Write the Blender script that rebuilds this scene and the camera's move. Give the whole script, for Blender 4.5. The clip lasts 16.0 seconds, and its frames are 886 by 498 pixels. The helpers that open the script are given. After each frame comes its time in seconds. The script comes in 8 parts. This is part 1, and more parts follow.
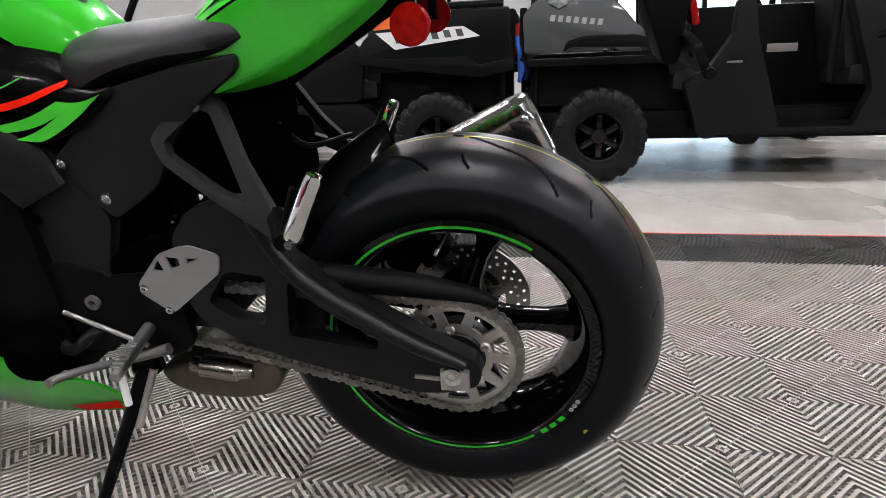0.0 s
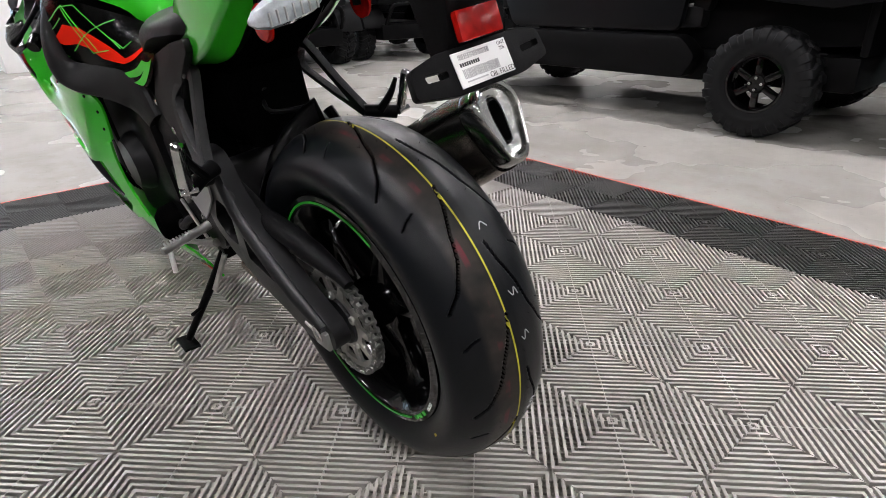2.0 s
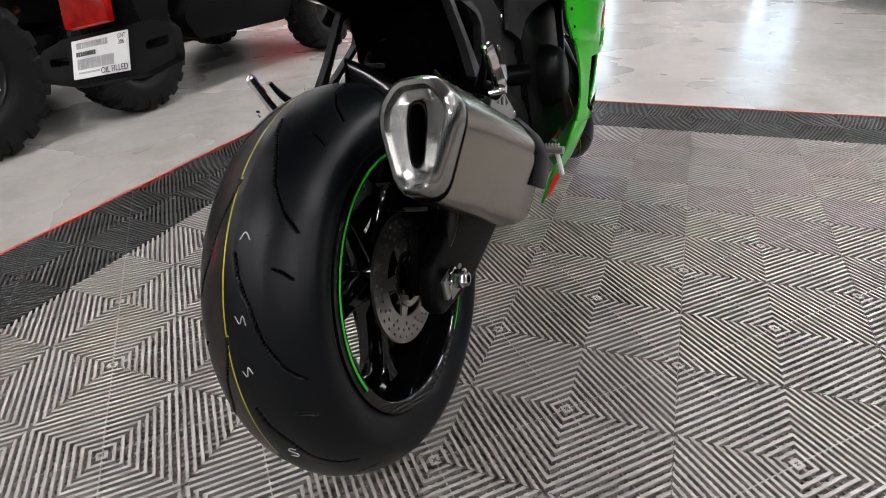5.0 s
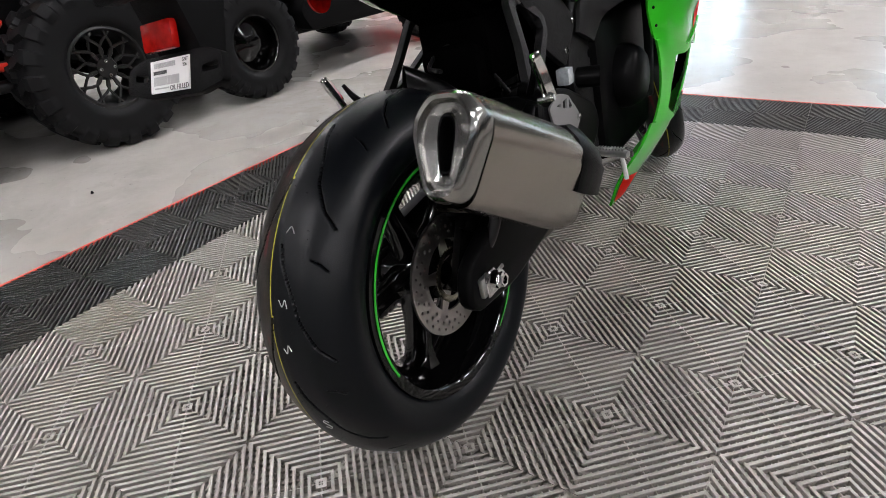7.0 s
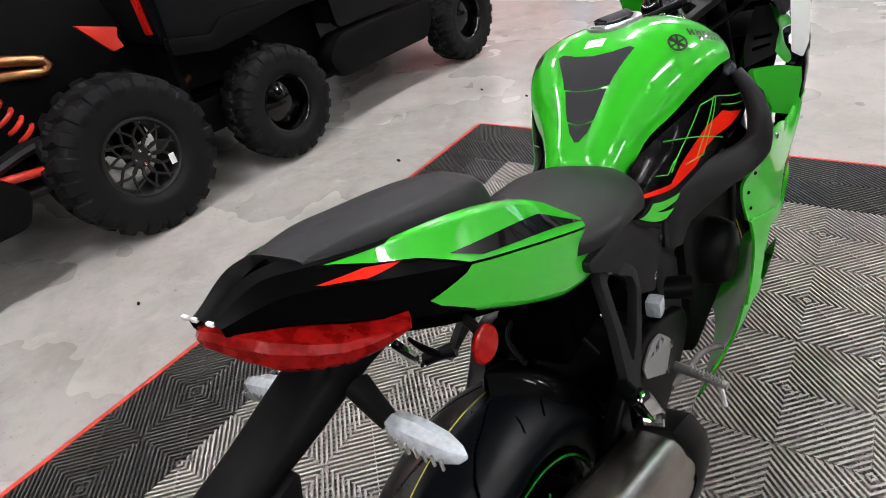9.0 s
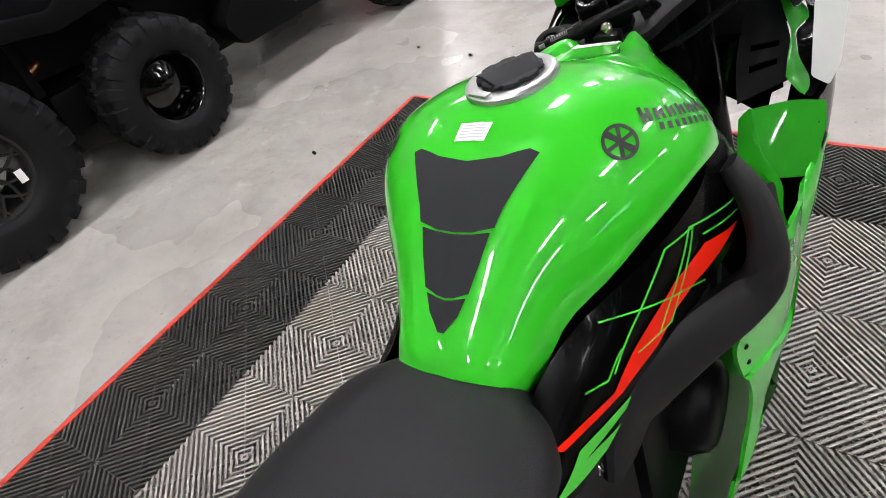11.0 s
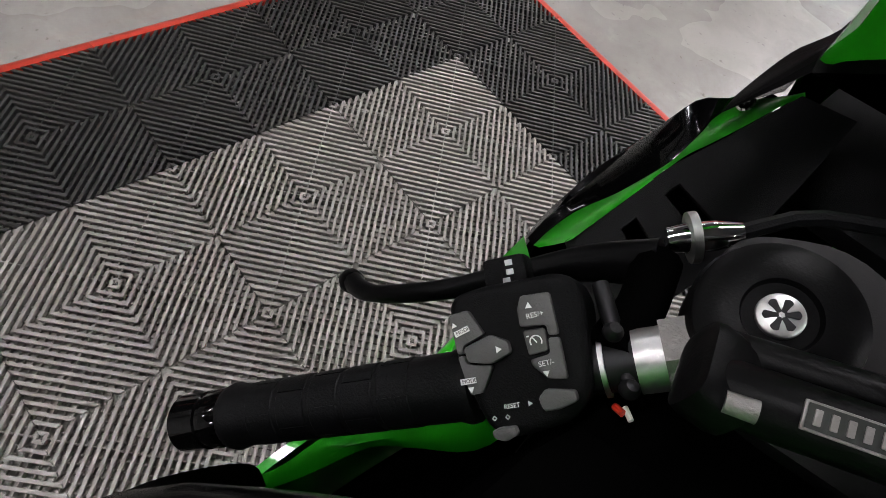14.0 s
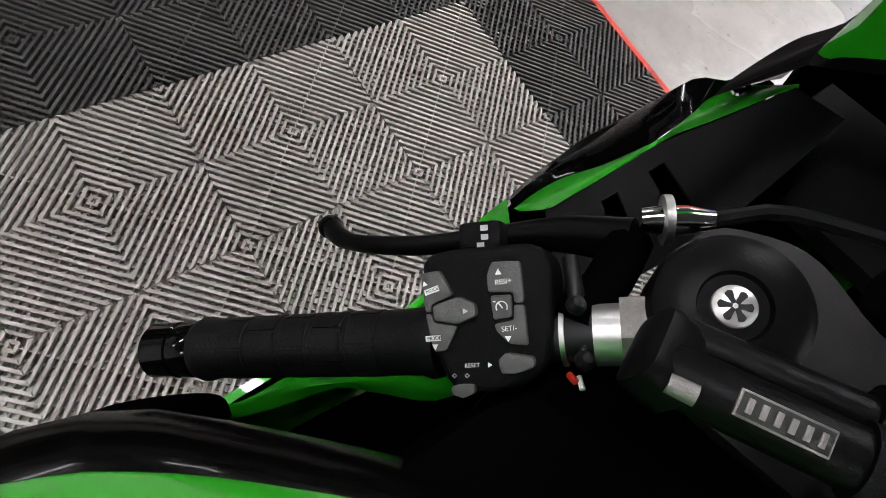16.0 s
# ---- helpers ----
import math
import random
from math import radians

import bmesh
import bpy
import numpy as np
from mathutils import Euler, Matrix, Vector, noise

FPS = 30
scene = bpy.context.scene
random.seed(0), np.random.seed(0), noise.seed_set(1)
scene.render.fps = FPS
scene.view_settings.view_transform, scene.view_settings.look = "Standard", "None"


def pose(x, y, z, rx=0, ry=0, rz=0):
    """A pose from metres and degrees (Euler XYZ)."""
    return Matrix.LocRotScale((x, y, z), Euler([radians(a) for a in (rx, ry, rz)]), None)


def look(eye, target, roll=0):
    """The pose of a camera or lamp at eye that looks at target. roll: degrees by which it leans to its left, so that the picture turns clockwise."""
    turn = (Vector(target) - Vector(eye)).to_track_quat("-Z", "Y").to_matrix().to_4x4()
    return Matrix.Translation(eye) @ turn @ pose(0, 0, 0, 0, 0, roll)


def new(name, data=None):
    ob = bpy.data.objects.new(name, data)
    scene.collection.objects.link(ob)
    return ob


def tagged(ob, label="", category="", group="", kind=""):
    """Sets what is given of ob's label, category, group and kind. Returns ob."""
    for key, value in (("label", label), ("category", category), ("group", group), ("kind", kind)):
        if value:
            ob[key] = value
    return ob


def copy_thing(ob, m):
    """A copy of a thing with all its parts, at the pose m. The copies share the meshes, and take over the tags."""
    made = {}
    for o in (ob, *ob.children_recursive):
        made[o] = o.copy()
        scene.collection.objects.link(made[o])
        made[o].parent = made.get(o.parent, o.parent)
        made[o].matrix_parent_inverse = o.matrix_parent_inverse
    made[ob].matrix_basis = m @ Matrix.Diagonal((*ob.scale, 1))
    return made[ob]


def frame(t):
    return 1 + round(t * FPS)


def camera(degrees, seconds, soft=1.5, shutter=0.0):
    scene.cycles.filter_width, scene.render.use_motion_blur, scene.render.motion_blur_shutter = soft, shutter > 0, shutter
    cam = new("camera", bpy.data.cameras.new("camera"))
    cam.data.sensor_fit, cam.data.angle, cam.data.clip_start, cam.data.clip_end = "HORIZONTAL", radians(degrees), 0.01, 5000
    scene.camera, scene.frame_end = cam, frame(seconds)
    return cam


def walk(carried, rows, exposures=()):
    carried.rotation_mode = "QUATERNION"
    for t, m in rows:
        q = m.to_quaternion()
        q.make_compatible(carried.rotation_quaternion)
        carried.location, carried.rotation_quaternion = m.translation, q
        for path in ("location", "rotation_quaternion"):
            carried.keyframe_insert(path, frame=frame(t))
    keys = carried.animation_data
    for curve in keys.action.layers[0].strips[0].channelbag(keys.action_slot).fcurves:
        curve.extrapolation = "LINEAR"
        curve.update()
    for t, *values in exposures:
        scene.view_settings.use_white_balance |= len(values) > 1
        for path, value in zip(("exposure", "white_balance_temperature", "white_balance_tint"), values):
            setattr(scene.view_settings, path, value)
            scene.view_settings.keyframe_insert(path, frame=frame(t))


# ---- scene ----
cam = camera(76.0, 16.0, soft=0.6)
PATH = [
    (0, (0.168, -0.052, 0.717), (2.047, 0.308, 0.134), -2.0),
    (0.5, (0.215, -0.216, 0.719), (1.984, 0.44, 0.056), -1.8),
    (1, (0.293, -0.374, 0.74), (1.91, 0.547, 0.01), -1.4),
    (1.5, (0.411, -0.536, 0.774), (1.827, 0.631, -0.022), -1.0),
    (2, (0.541, -0.681, 0.814), (1.719, 0.709, -0.011), -1.1),
    (2.5, (0.735, -0.748, 0.806), (1.643, 0.819, -0.042), -1.3),
    (3, (0.936, -0.749, 0.803), (1.52, 0.941, -0.091), -1.1),
    (3.5, (1.122, -0.735, 0.8), (1.324, 1.025, -0.128), -1.4),
    (4, (1.28, -0.667, 0.819), (1.096, 1.073, -0.15), -2.0),
    (4.2, (1.336, -0.643, 0.824), (1.015, 1.071, -0.155), -2.2),
    (6.3, (1.622, -0.622, 0.855), (0.705, 0.849, -0.143), -4.8),
    (6.5, (1.623, -0.616, 0.854), (0.679, 0.835, -0.147), -5.1),
    (7, (1.619, -0.611, 0.877), (0.62, 0.794, -0.137), -5.7),
    (7.5, (1.608, -0.603, 0.951), (0.58, 0.772, -0.075), -6.2),
    (8, (1.558, -0.566, 1.106), (0.507, 0.78, 0.064), -6.9),
    (8.5, (1.449, -0.46, 1.267), (0.377, 0.859, 0.213), -8.8),
    (8.7, (1.416, -0.394, 1.306), (0.342, 0.908, 0.233), -9.6),
    (10.8, (1.23, 0.271, 1.286), (0.274, 1.436, -0.029), -14.3),
    (11, (1.23, 0.349, 1.284), (0.278, 1.508, -0.039), -13.9),
    (11.5, (1.184, 0.511, 1.292), (0.259, 1.644, -0.072), -13.9),
    (12, (1.093, 0.711, 1.252), (0.221, 1.834, -0.154), -12.5),
    (12.5, (1.007, 0.864, 1.181), (0.169, 1.966, -0.262), -8.4),
    (13, (0.918, 0.978, 1.122), (0.167, 2.001, -0.424), 4.7),
    (13.5, (0.856, 1.019, 1.073), (0.221, 1.959, -0.574), 17.7),
    (14, (0.832, 1.024, 1.044), (0.243, 1.926, -0.642), 22.1),
    (14.5, (0.83, 1.02, 1.046), (0.28, 1.893, -0.667), 25.5),
    (15, (0.831, 1.02, 1.045), (0.319, 1.871, -0.691), 28.9),
    (15.5, (0.83, 1.018, 1.045), (0.358, 1.853, -0.709), 32.1),
    (16, (0.831, 1.027, 1.051), (0.417, 1.893, -0.703), 34.3),
]
walk(cam, [(t, look(eye, target, roll)) for t, eye, target, roll in PATH], exposures=((0,0.05),(1,-.05),(2,-.1),(3.5,-.28),(7,-.22),(8.5,-.15),(11,-.12),(11.5,-.2),(12.5,-.6),(13.5,-.92),(14.5,-.6),(16,-.43)))

# ---- world and light ----
world = bpy.data.worlds.new("showroom_air")
world.use_nodes = True
world.node_tree.nodes["Background"].inputs["Color"].default_value = (0.8, 0.88, 1.0, 1)
world.node_tree.nodes["Background"].inputs["Strength"].default_value = 0.05
scene.world = world
LAMP_POWER = 92.0      # glow of the ceiling fixtures
DOOR_POWER = 5.0       # daylight behind the glass doors


# ---- materials ----
def mat(name, col, rough=0.5, metal=0.0, var=0.12, scale=6.0, bump=0.0, bscale=300.0, coat=0.0, rvar=0.1, spec=0.5):
    m = bpy.data.materials.new(name)
    m.use_nodes = True
    n, l = m.node_tree.nodes, m.node_tree.links
    b = n["Principled BSDF"]
    co = n.new("ShaderNodeTexCoord")
    big = n.new("ShaderNodeTexNoise")
    big.inputs["Scale"].default_value, big.inputs["Detail"].default_value = scale, 4
    fine = n.new("ShaderNodeTexNoise")
    fine.inputs["Scale"].default_value, fine.inputs["Detail"].default_value = bscale, 3
    l.new(co.outputs["Object"], big.inputs["Vector"])
    l.new(co.outputs["Object"], fine.inputs["Vector"])
    mix = n.new("ShaderNodeMix")
    mix.data_type = "RGBA"
    mix.inputs[6].default_value = (*[c * (1 - var) for c in col], 1)
    mix.inputs[7].default_value = (*[min(1, c * (1 + var)) for c in col], 1)
    l.new(big.outputs["Fac"], mix.inputs[0])
    l.new(mix.outputs[2], b.inputs["Base Color"])
    r = n.new("ShaderNodeMapRange")
    r.inputs[3].default_value, r.inputs[4].default_value = max(0.02, rough - rvar), min(1, rough + rvar)
    l.new(big.outputs["Fac"], r.inputs[0])
    l.new(r.outputs[0], b.inputs["Roughness"])
    b.inputs["Metallic"].default_value = metal
    b.inputs["Coat Weight"].default_value = coat
    b.inputs["Coat Roughness"].default_value = 0.04
    b.inputs["Specular IOR Level"].default_value = spec
    if bump:
        bp = n.new("ShaderNodeBump")
        bp.inputs["Strength"].default_value, bp.inputs["Distance"].default_value = bump, 0.001
        l.new(fine.outputs["Fac"], bp.inputs["Height"])
        l.new(bp.outputs["Normal"], b.inputs["Normal"])
    return m


def glow(name, col, power):
    m = bpy.data.materials.new(name)
    m.use_nodes = True
    n = m.node_tree.nodes
    e = n.new("ShaderNodeEmission")
    e.inputs[0].default_value, e.inputs[1].default_value = (*col, 1), power
    m.node_tree.links.new(e.outputs[0], n["Material Output"].inputs[0])
    return m


GREEN = mat("lime_green_paint", (0.030, 0.46, 0.016), 0.3, var=0.03, coat=1.0, rvar=0.03, spec=0.15)
GREEN_LINE = mat("lime_green_print", (0.05, 0.50, 0.03), 0.35, var=0.05)
GREEN_STRIPE = mat("rim_tape_green", (0.02, 0.42, 0.02), 0.35, var=0.05)
RED_PRINT = mat("red_print", (0.76, 0.016, 0.005), 0.4, var=0.05, spec=0.06)
BLACK_GLOSS = mat("black_gloss", (0.0015, 0.0015, 0.0016), 0.12, coat=0.5, rvar=0.04, spec=0.12)
PANEL_BLACK = mat("black_panel_lacquer", (0.0022, 0.0021, 0.0020), 0.24, coat=0.2, rvar=0.05, spec=0.12)
BLACK_COAT = mat("black_anodised", (0.0018, 0.0018, 0.002), 0.3, coat=0.25, rvar=0.05, spec=0.06)
BLACK_SATIN = mat("black_satin", (0.0026, 0.0026, 0.0028), 0.34, bump=0.12, bscale=900, spec=0.06)
BLACK_PLASTIC = mat("black_plastic", (0.0036, 0.0036, 0.0039), 0.5, bump=0.35, bscale=1400, spec=0.07)
FRAME_GREY = mat("textured_grey_black", (0.0085, 0.0085, 0.009), 0.5, bump=0.4, bscale=1600, rvar=0.06, spec=0.2)
DARK_METAL = mat("dark_metal", (0.016, 0.016, 0.017), 0.38, metal=0.6, spec=0.3)
SWING = mat("swingarm_black", (0.006, 0.006, 0.0066), 0.36, bump=0.1, bscale=900, spec=0.26)
SEAT = mat("seat_vinyl", (0.009, 0.009, 0.010), 0.46, bump=0.6, bscale=900, rvar=0.05, spec=0.26)
PAD = mat("tank_pad_rubber", (0.012, 0.013, 0.015), 0.6, bump=0.4, bscale=1500, spec=0.25)
ALU = mat("brushed_aluminium", (0.55, 0.55, 0.54), 0.35, metal=1.0, bump=0.1, bscale=500)
PLATE_ALU = mat("anodised_plate", (0.36, 0.36, 0.36), 0.45, metal=0.7, bump=0.1, bscale=900)
CHROME = mat("polished_steel", (0.75, 0.75, 0.74), 0.09, metal=1.0, rvar=0.04)
TITAN = mat("satin_titanium", (0.40, 0.37, 0.33), 0.23, metal=1.0, var=0.15, scale=14, bump=0.08, bscale=700, rvar=0.06)
STEEL = mat("chain_steel", (0.52, 0.51, 0.48), 0.38, metal=0.9, var=0.3, scale=60)
CHAIN_STEEL = mat("oiled_chain_steel", (0.26, 0.255, 0.24), 0.36, metal=0.9, var=0.4, scale=60)
STAINED = mat("stained_exhaust_steel", (0.15, 0.13, 0.108), 0.36, metal=0.9, var=0.4, scale=18, bump=0.2, bscale=400)
DISC = mat("brake_disc_steel", (0.42, 0.40, 0.38), 0.33, metal=1.0, bump=0.2, bscale=600)
DULL = mat("cast_aluminium", (0.20, 0.19, 0.18), 0.5, metal=0.7, bump=0.5, bscale=500)
RUBBER = mat("black_rubber", (0.004, 0.0042, 0.0046), 0.45, bump=0.3, bscale=900, spec=0.1)
TRUCK_TYRE = mat("utility_tyre_rubber", (0.0068, 0.0070, 0.0076), 0.58, bump=0.5, bscale=300, var=0.3, spec=0.12)
LENS_CLEAR = mat("clear_lens", (0.42, 0.46, 0.48), 0.12, var=0.45, scale=110, coat=1.0)
LENS_RED = mat("red_lens", (0.34, 0.006, 0.004), 0.2, var=0.7, scale=90, spec=0.2)
TAIL_RED = mat("tail_light_lens", (0.20, 0.003, 0.0025), 0.28, var=1.0, scale=70, spec=0.12)
# near-zero black for insides and recesses, with their shade put into the colour
SHADED_BLACK = mat("shaded_black", (0.0013, 0.0013, 0.0013), 0.85, spec=0.0)
WHITE_LABEL = mat("white_label", (0.80, 0.80, 0.79), 0.5, var=0.04)
INK = mat("printed_ink", (0.05, 0.05, 0.05), 0.6)
INK_GREY = mat("printed_grey", (0.45, 0.45, 0.45), 0.6)
INK_BLUE = mat("printed_blue", (0.03, 0.12, 0.65), 0.5)
LOGO_BLACK = mat("logo_black", (0.01, 0.012, 0.01), 0.4)
KEY_GREY = mat("switch_grey", (0.068, 0.066, 0.065), 0.55, bump=0.3, bscale=1200)
PAPER = mat("white_paper", (0.78, 0.78, 0.77), 0.7, var=0.05, scale=30)
BRASS = mat("zinc_yellow_bolt", (0.40, 0.375, 0.30), 0.26, metal=1.0)
RED_SPRING = mat("red_powder_coat", (0.62, 0.03, 0.015), 0.35, coat=0.5)
ORANGE = mat("orange_panel", (0.75, 0.14, 0.02), 0.35, coat=0.5)
BRONZE = mat("heat_tinted_pipe", (0.42, 0.20, 0.09), 0.3, metal=1.0, var=0.35, scale=12)
UTV_BLACK = mat("utility_black_plastic", (0.003, 0.003, 0.0033), 0.5, bump=0.3, bscale=400, spec=0.07)
UTV_GREY = mat("utility_grey_paint", (0.04, 0.044, 0.046), 0.4, coat=0.2)
UTV_SATIN = mat("utility_satin_plastic", (0.006, 0.0064, 0.007), 0.48, bump=0.3, bscale=400, spec=0.1)
UTV_WHITE = mat("utility_white_decal", (0.75, 0.75, 0.75), 0.4)
UTV_DARK = mat("utility_dark_gloss", (0.003, 0.0032, 0.004), 0.36, coat=0.05, spec=0.12)
WEB_GREY = mat("web_rim_grey", (0.030, 0.030, 0.030), 0.3, metal=0.6, rvar=0.05)
DISPLAY_GLASS = mat("display_glass", (0.004, 0.010, 0.013), 0.12, var=0.3, coat=0.6, rvar=0.04, spec=0.4)
CLAMP_GREY = mat("grey_cast_clamp", (0.010, 0.0095, 0.010), 0.5, bump=0.12, bscale=1600, spec=0.2)
CAP_STEEL = mat("brushed_cap_steel", (0.38, 0.375, 0.36), 0.22, metal=1.0, rvar=0.05)
RED_CABINET = mat("red_enamel", (0.50, 0.018, 0.012), 0.35, coat=0.3)
BLUE_CLOTH = mat("blue_banner", (0.02, 0.09, 0.45), 0.6)
TILE_LIGHT = mat("grey_deck_plastic", (0.345, 0.325, 0.298), 0.32, var=0.12, scale=5, bump=0.3, bscale=700)
TILE_DARK = mat("black_deck_plastic", (0.040, 0.039, 0.037), 0.45, var=0.2, scale=5, bump=0.3, bscale=700)
EDGE_RED = mat("red_edge_plastic", (0.62, 0.060, 0.035), 0.45, var=0.1, bump=0.2)
WALL = mat("painted_wall", (0.42, 0.42, 0.41), 0.7, var=0.06, scale=1.5, bump=0.2, bscale=80)
CEILING = mat("dark_ceiling_steel", (0.07, 0.07, 0.072), 0.6, var=0.06, scale=1.0)
LAMP_WHITE = glow("lamp_diffuser", (1.0, 0.968, 0.995), LAMP_POWER)
DAY = glow("daylight_outside", (0.62, 0.82, 1.0), DOOR_POWER)
CARDBOARD = mat("cardboard", (0.42, 0.28, 0.14), 0.8)


def concrete_material():
    """Power-trowelled concrete: wide pale and dark clouds, small stains, pits and a worn sheen."""
    m = mat("polished_concrete", (0.405, 0.390, 0.362), 0.27, var=0.16, scale=0.9, bump=0.10, bscale=70, rvar=0.1)
    n, l = m.node_tree.nodes, m.node_tree.links
    b = n["Principled BSDF"]
    out = b.inputs["Base Color"].links[0].from_socket
    co = n.new("ShaderNodeTexCoord")
    for scale, detail, rough, lo, hi, most, col in ((2.6, 8, 0.68, 0.44, 0.72, 0.55, (0.20, 0.185, 0.160)), (9.0, 6, 0.62, 0.52, 0.78, 0.45, (0.24, 0.225, 0.20)), (5.5, 7, 0.7, 0.57, 0.74, 0.5, (0.58, 0.56, 0.53)), (48.0, 3, 0.5, 0.66, 0.76, 0.6, (0.12, 0.11, 0.095))):
        st = n.new("ShaderNodeTexNoise")
        st.inputs["Scale"].default_value, st.inputs["Detail"].default_value, st.inputs["Roughness"].default_value = scale, detail, rough
        st.inputs["Distortion"].default_value = 0.35
        l.new(co.outputs["Object"], st.inputs["Vector"])
        ramp = n.new("ShaderNodeMapRange")
        ramp.inputs[1].default_value, ramp.inputs[2].default_value = lo, hi
        ramp.inputs[3].default_value, ramp.inputs[4].default_value = 0.0, most
        l.new(st.outputs["Fac"], ramp.inputs[0])
        mx = n.new("ShaderNodeMix")
        mx.data_type = "RGBA"
        l.new(ramp.outputs[0], mx.inputs[0])
        l.new(out, mx.inputs[6])
        mx.inputs[7].default_value = (*col, 1)
        out = mx.outputs[2]
    l.new(out, b.inputs["Base Color"])
    return m


CONCRETE = concrete_material()


def tyre_material():
    """Black rubber with the factory's yellow and faint red paint lines round the crown, and brownish release film."""
    m = mat("sport_tyre_rubber", (0.0030, 0.0038, 0.0050), 0.33, bump=0.2, bscale=700, rvar=0.08, spec=0.2)
    n, l = m.node_tree.nodes, m.node_tree.links
    b = n["Principled BSDF"]
    out = b.inputs["Base Color"].links[0].from_socket
    co = n.new("ShaderNodeTexCoord")
    sep = n.new("ShaderNodeSeparateXYZ")
    l.new(co.outputs["Object"], sep.inputs[0])
    ns = n.new("ShaderNodeTexNoise")
    ns.inputs["Scale"].default_value = 25
    l.new(co.outputs["Object"], ns.inputs["Vector"])
    for at, half, col, lo, hi in ((-0.030, 0.024, (0.026, 0.022, 0.019), 0.25, 0.60), (-0.030, 0.005, (0.11, 0.014, 0.022), 0.52, 0.72), (-0.009, 0.0016, (0.45, 0.40, 0.04), 0.1, 0.45)):
        d = n.new("ShaderNodeMath")
        d.operation = "SUBTRACT"
        l.new(sep.outputs[0], d.inputs[0])
        d.inputs[1].default_value = at
        a = n.new("ShaderNodeMath")
        a.operation = "ABSOLUTE"
        l.new(d.outputs[0], a.inputs[0])
        band = n.new("ShaderNodeMapRange")
        band.inputs[1].default_value, band.inputs[2].default_value = half, half * 0.6
        l.new(a.outputs[0], band.inputs[0])
        worn = n.new("ShaderNodeMapRange")
        worn.inputs[1].default_value, worn.inputs[2].default_value = lo, hi
        l.new(ns.outputs["Fac"], worn.inputs[0])
        f = n.new("ShaderNodeMath")
        f.operation = "MULTIPLY"
        l.new(band.outputs[0], f.inputs[0])
        l.new(worn.outputs[0], f.inputs[1])
        mx = n.new("ShaderNodeMix")
        mx.data_type = "RGBA"
        l.new(f.outputs[0], mx.inputs[0])
        l.new(out, mx.inputs[6])
        mx.inputs[7].default_value = (*col, 1)
        out = mx.outputs[2]
    l.new(out, b.inputs["Base Color"])
    return m


SPORT_TYRE = tyre_material()


# ---- mesh helpers ----
def part(name, bm, material, parent=None, label="", m=None, sharp=38):
    """Links a bmesh as one mesh object under parent."""
    if m is not None:
        bm.transform(m)
    bmesh.ops.recalc_face_normals(bm, faces=bm.faces)
    me = bpy.data.meshes.new(name)
    bm.to_mesh(me)
    bm.free()
    for p in me.polygons:
        p.use_smooth = True
    me.set_sharp_from_angle(angle=radians(sharp))
    for x in (material if isinstance(material, (list, tuple)) else [material]):
        me.materials.append(x)
    ob = new(name, me)
    if parent is not None:
        ob.parent = parent
    if label:
        ob["label"] = label
    return ob


def thing(name, m, label, category, group="", kind=""):
    ob = new(name)
    ob.empty_display_size = 0.1
    ob.matrix_world = m
    return tagged(ob, label, category, group, kind)


def spline(pts, n):
    """n points evenly along a Catmull-Rom curve through pts."""
    p = [Vector(q) for q in pts]
    p = [2 * p[0] - p[1]] + p + [2 * p[-1] - p[-2]]
    fine = []
    for i in range(1, len(p) - 2):
        for k in range(12):
            t = k / 12
            a, b, c, d = p[i - 1], p[i], p[i + 1], p[i + 2]
            fine.append(0.5 * ((2 * b) + (c - a) * t + (2 * a - 5 * b + 4 * c - d) * t * t + (3 * b - a - 3 * c + d) * t ** 3))
    fine.append(p[-2])
    return even(fine, n)


def even(fine, n):
    length = [0.0]
    for a, b in zip(fine, fine[1:]):
        length.append(length[-1] + (b - a).length)
    out, j = [], 0
    for i in range(n):
        want = length[-1] * i / (n - 1)
        while j < len(fine) - 2 and length[j + 1] < want:
            j += 1
        span = length[j + 1] - length[j] or 1e-9
        out.append(fine[j].lerp(fine[j + 1], min(1, max(0, (want - length[j]) / span))))
    return out


def skin(bm, rings, closed=True, caps=True):
    """Quads between rings of as many points each."""
    rows = [[bm.verts.new(v) for v in r] for r in rings]
    n = len(rows[0])
    for a, b in zip(rows, rows[1:]):
        for i in range(n if closed else n - 1):
            j = (i + 1) % n
            bm.faces.new((a[i], a[j], b[j], b[i]))
    if caps and closed:
        bm.faces.new(rows[0])
        bm.faces.new(rows[-1])
    return rows


def tube(pts, radius, sides=12, n=0, smooth=True, bm=None, squash=1.0):
    bm = bm or bmesh.new()
    path = spline(pts, n or max(2, 6 * (len(pts) - 1))) if smooth and len(pts) > 2 else [Vector(p) for p in pts]
    k = len(path)
    up = Vector((0, 0, 1))
    rings = []
    for i, p in enumerate(path):
        d = (path[min(i + 1, k - 1)] - path[max(i - 1, 0)]).normalized()
        if i == 0:
            side = d.cross(up if abs(d.z) < 0.9 else Vector((1, 0, 0))).normalized()
        else:
            side = (side - d * side.dot(d)).normalized()
        over = side.cross(d)
        f = i / (k - 1)
        if isinstance(radius, (list, tuple)):
            q = f * (len(radius) - 1)
            j = min(int(q), len(radius) - 2)
            r = radius[j] + (radius[j + 1] - radius[j]) * (q - j)
        else:
            r = radius
        rings.append([p + r * (math.cos(a) * side + squash * math.sin(a) * over) for a in (2 * math.pi * s / sides for s in range(sides))])
    skin(bm, rings)
    return bm


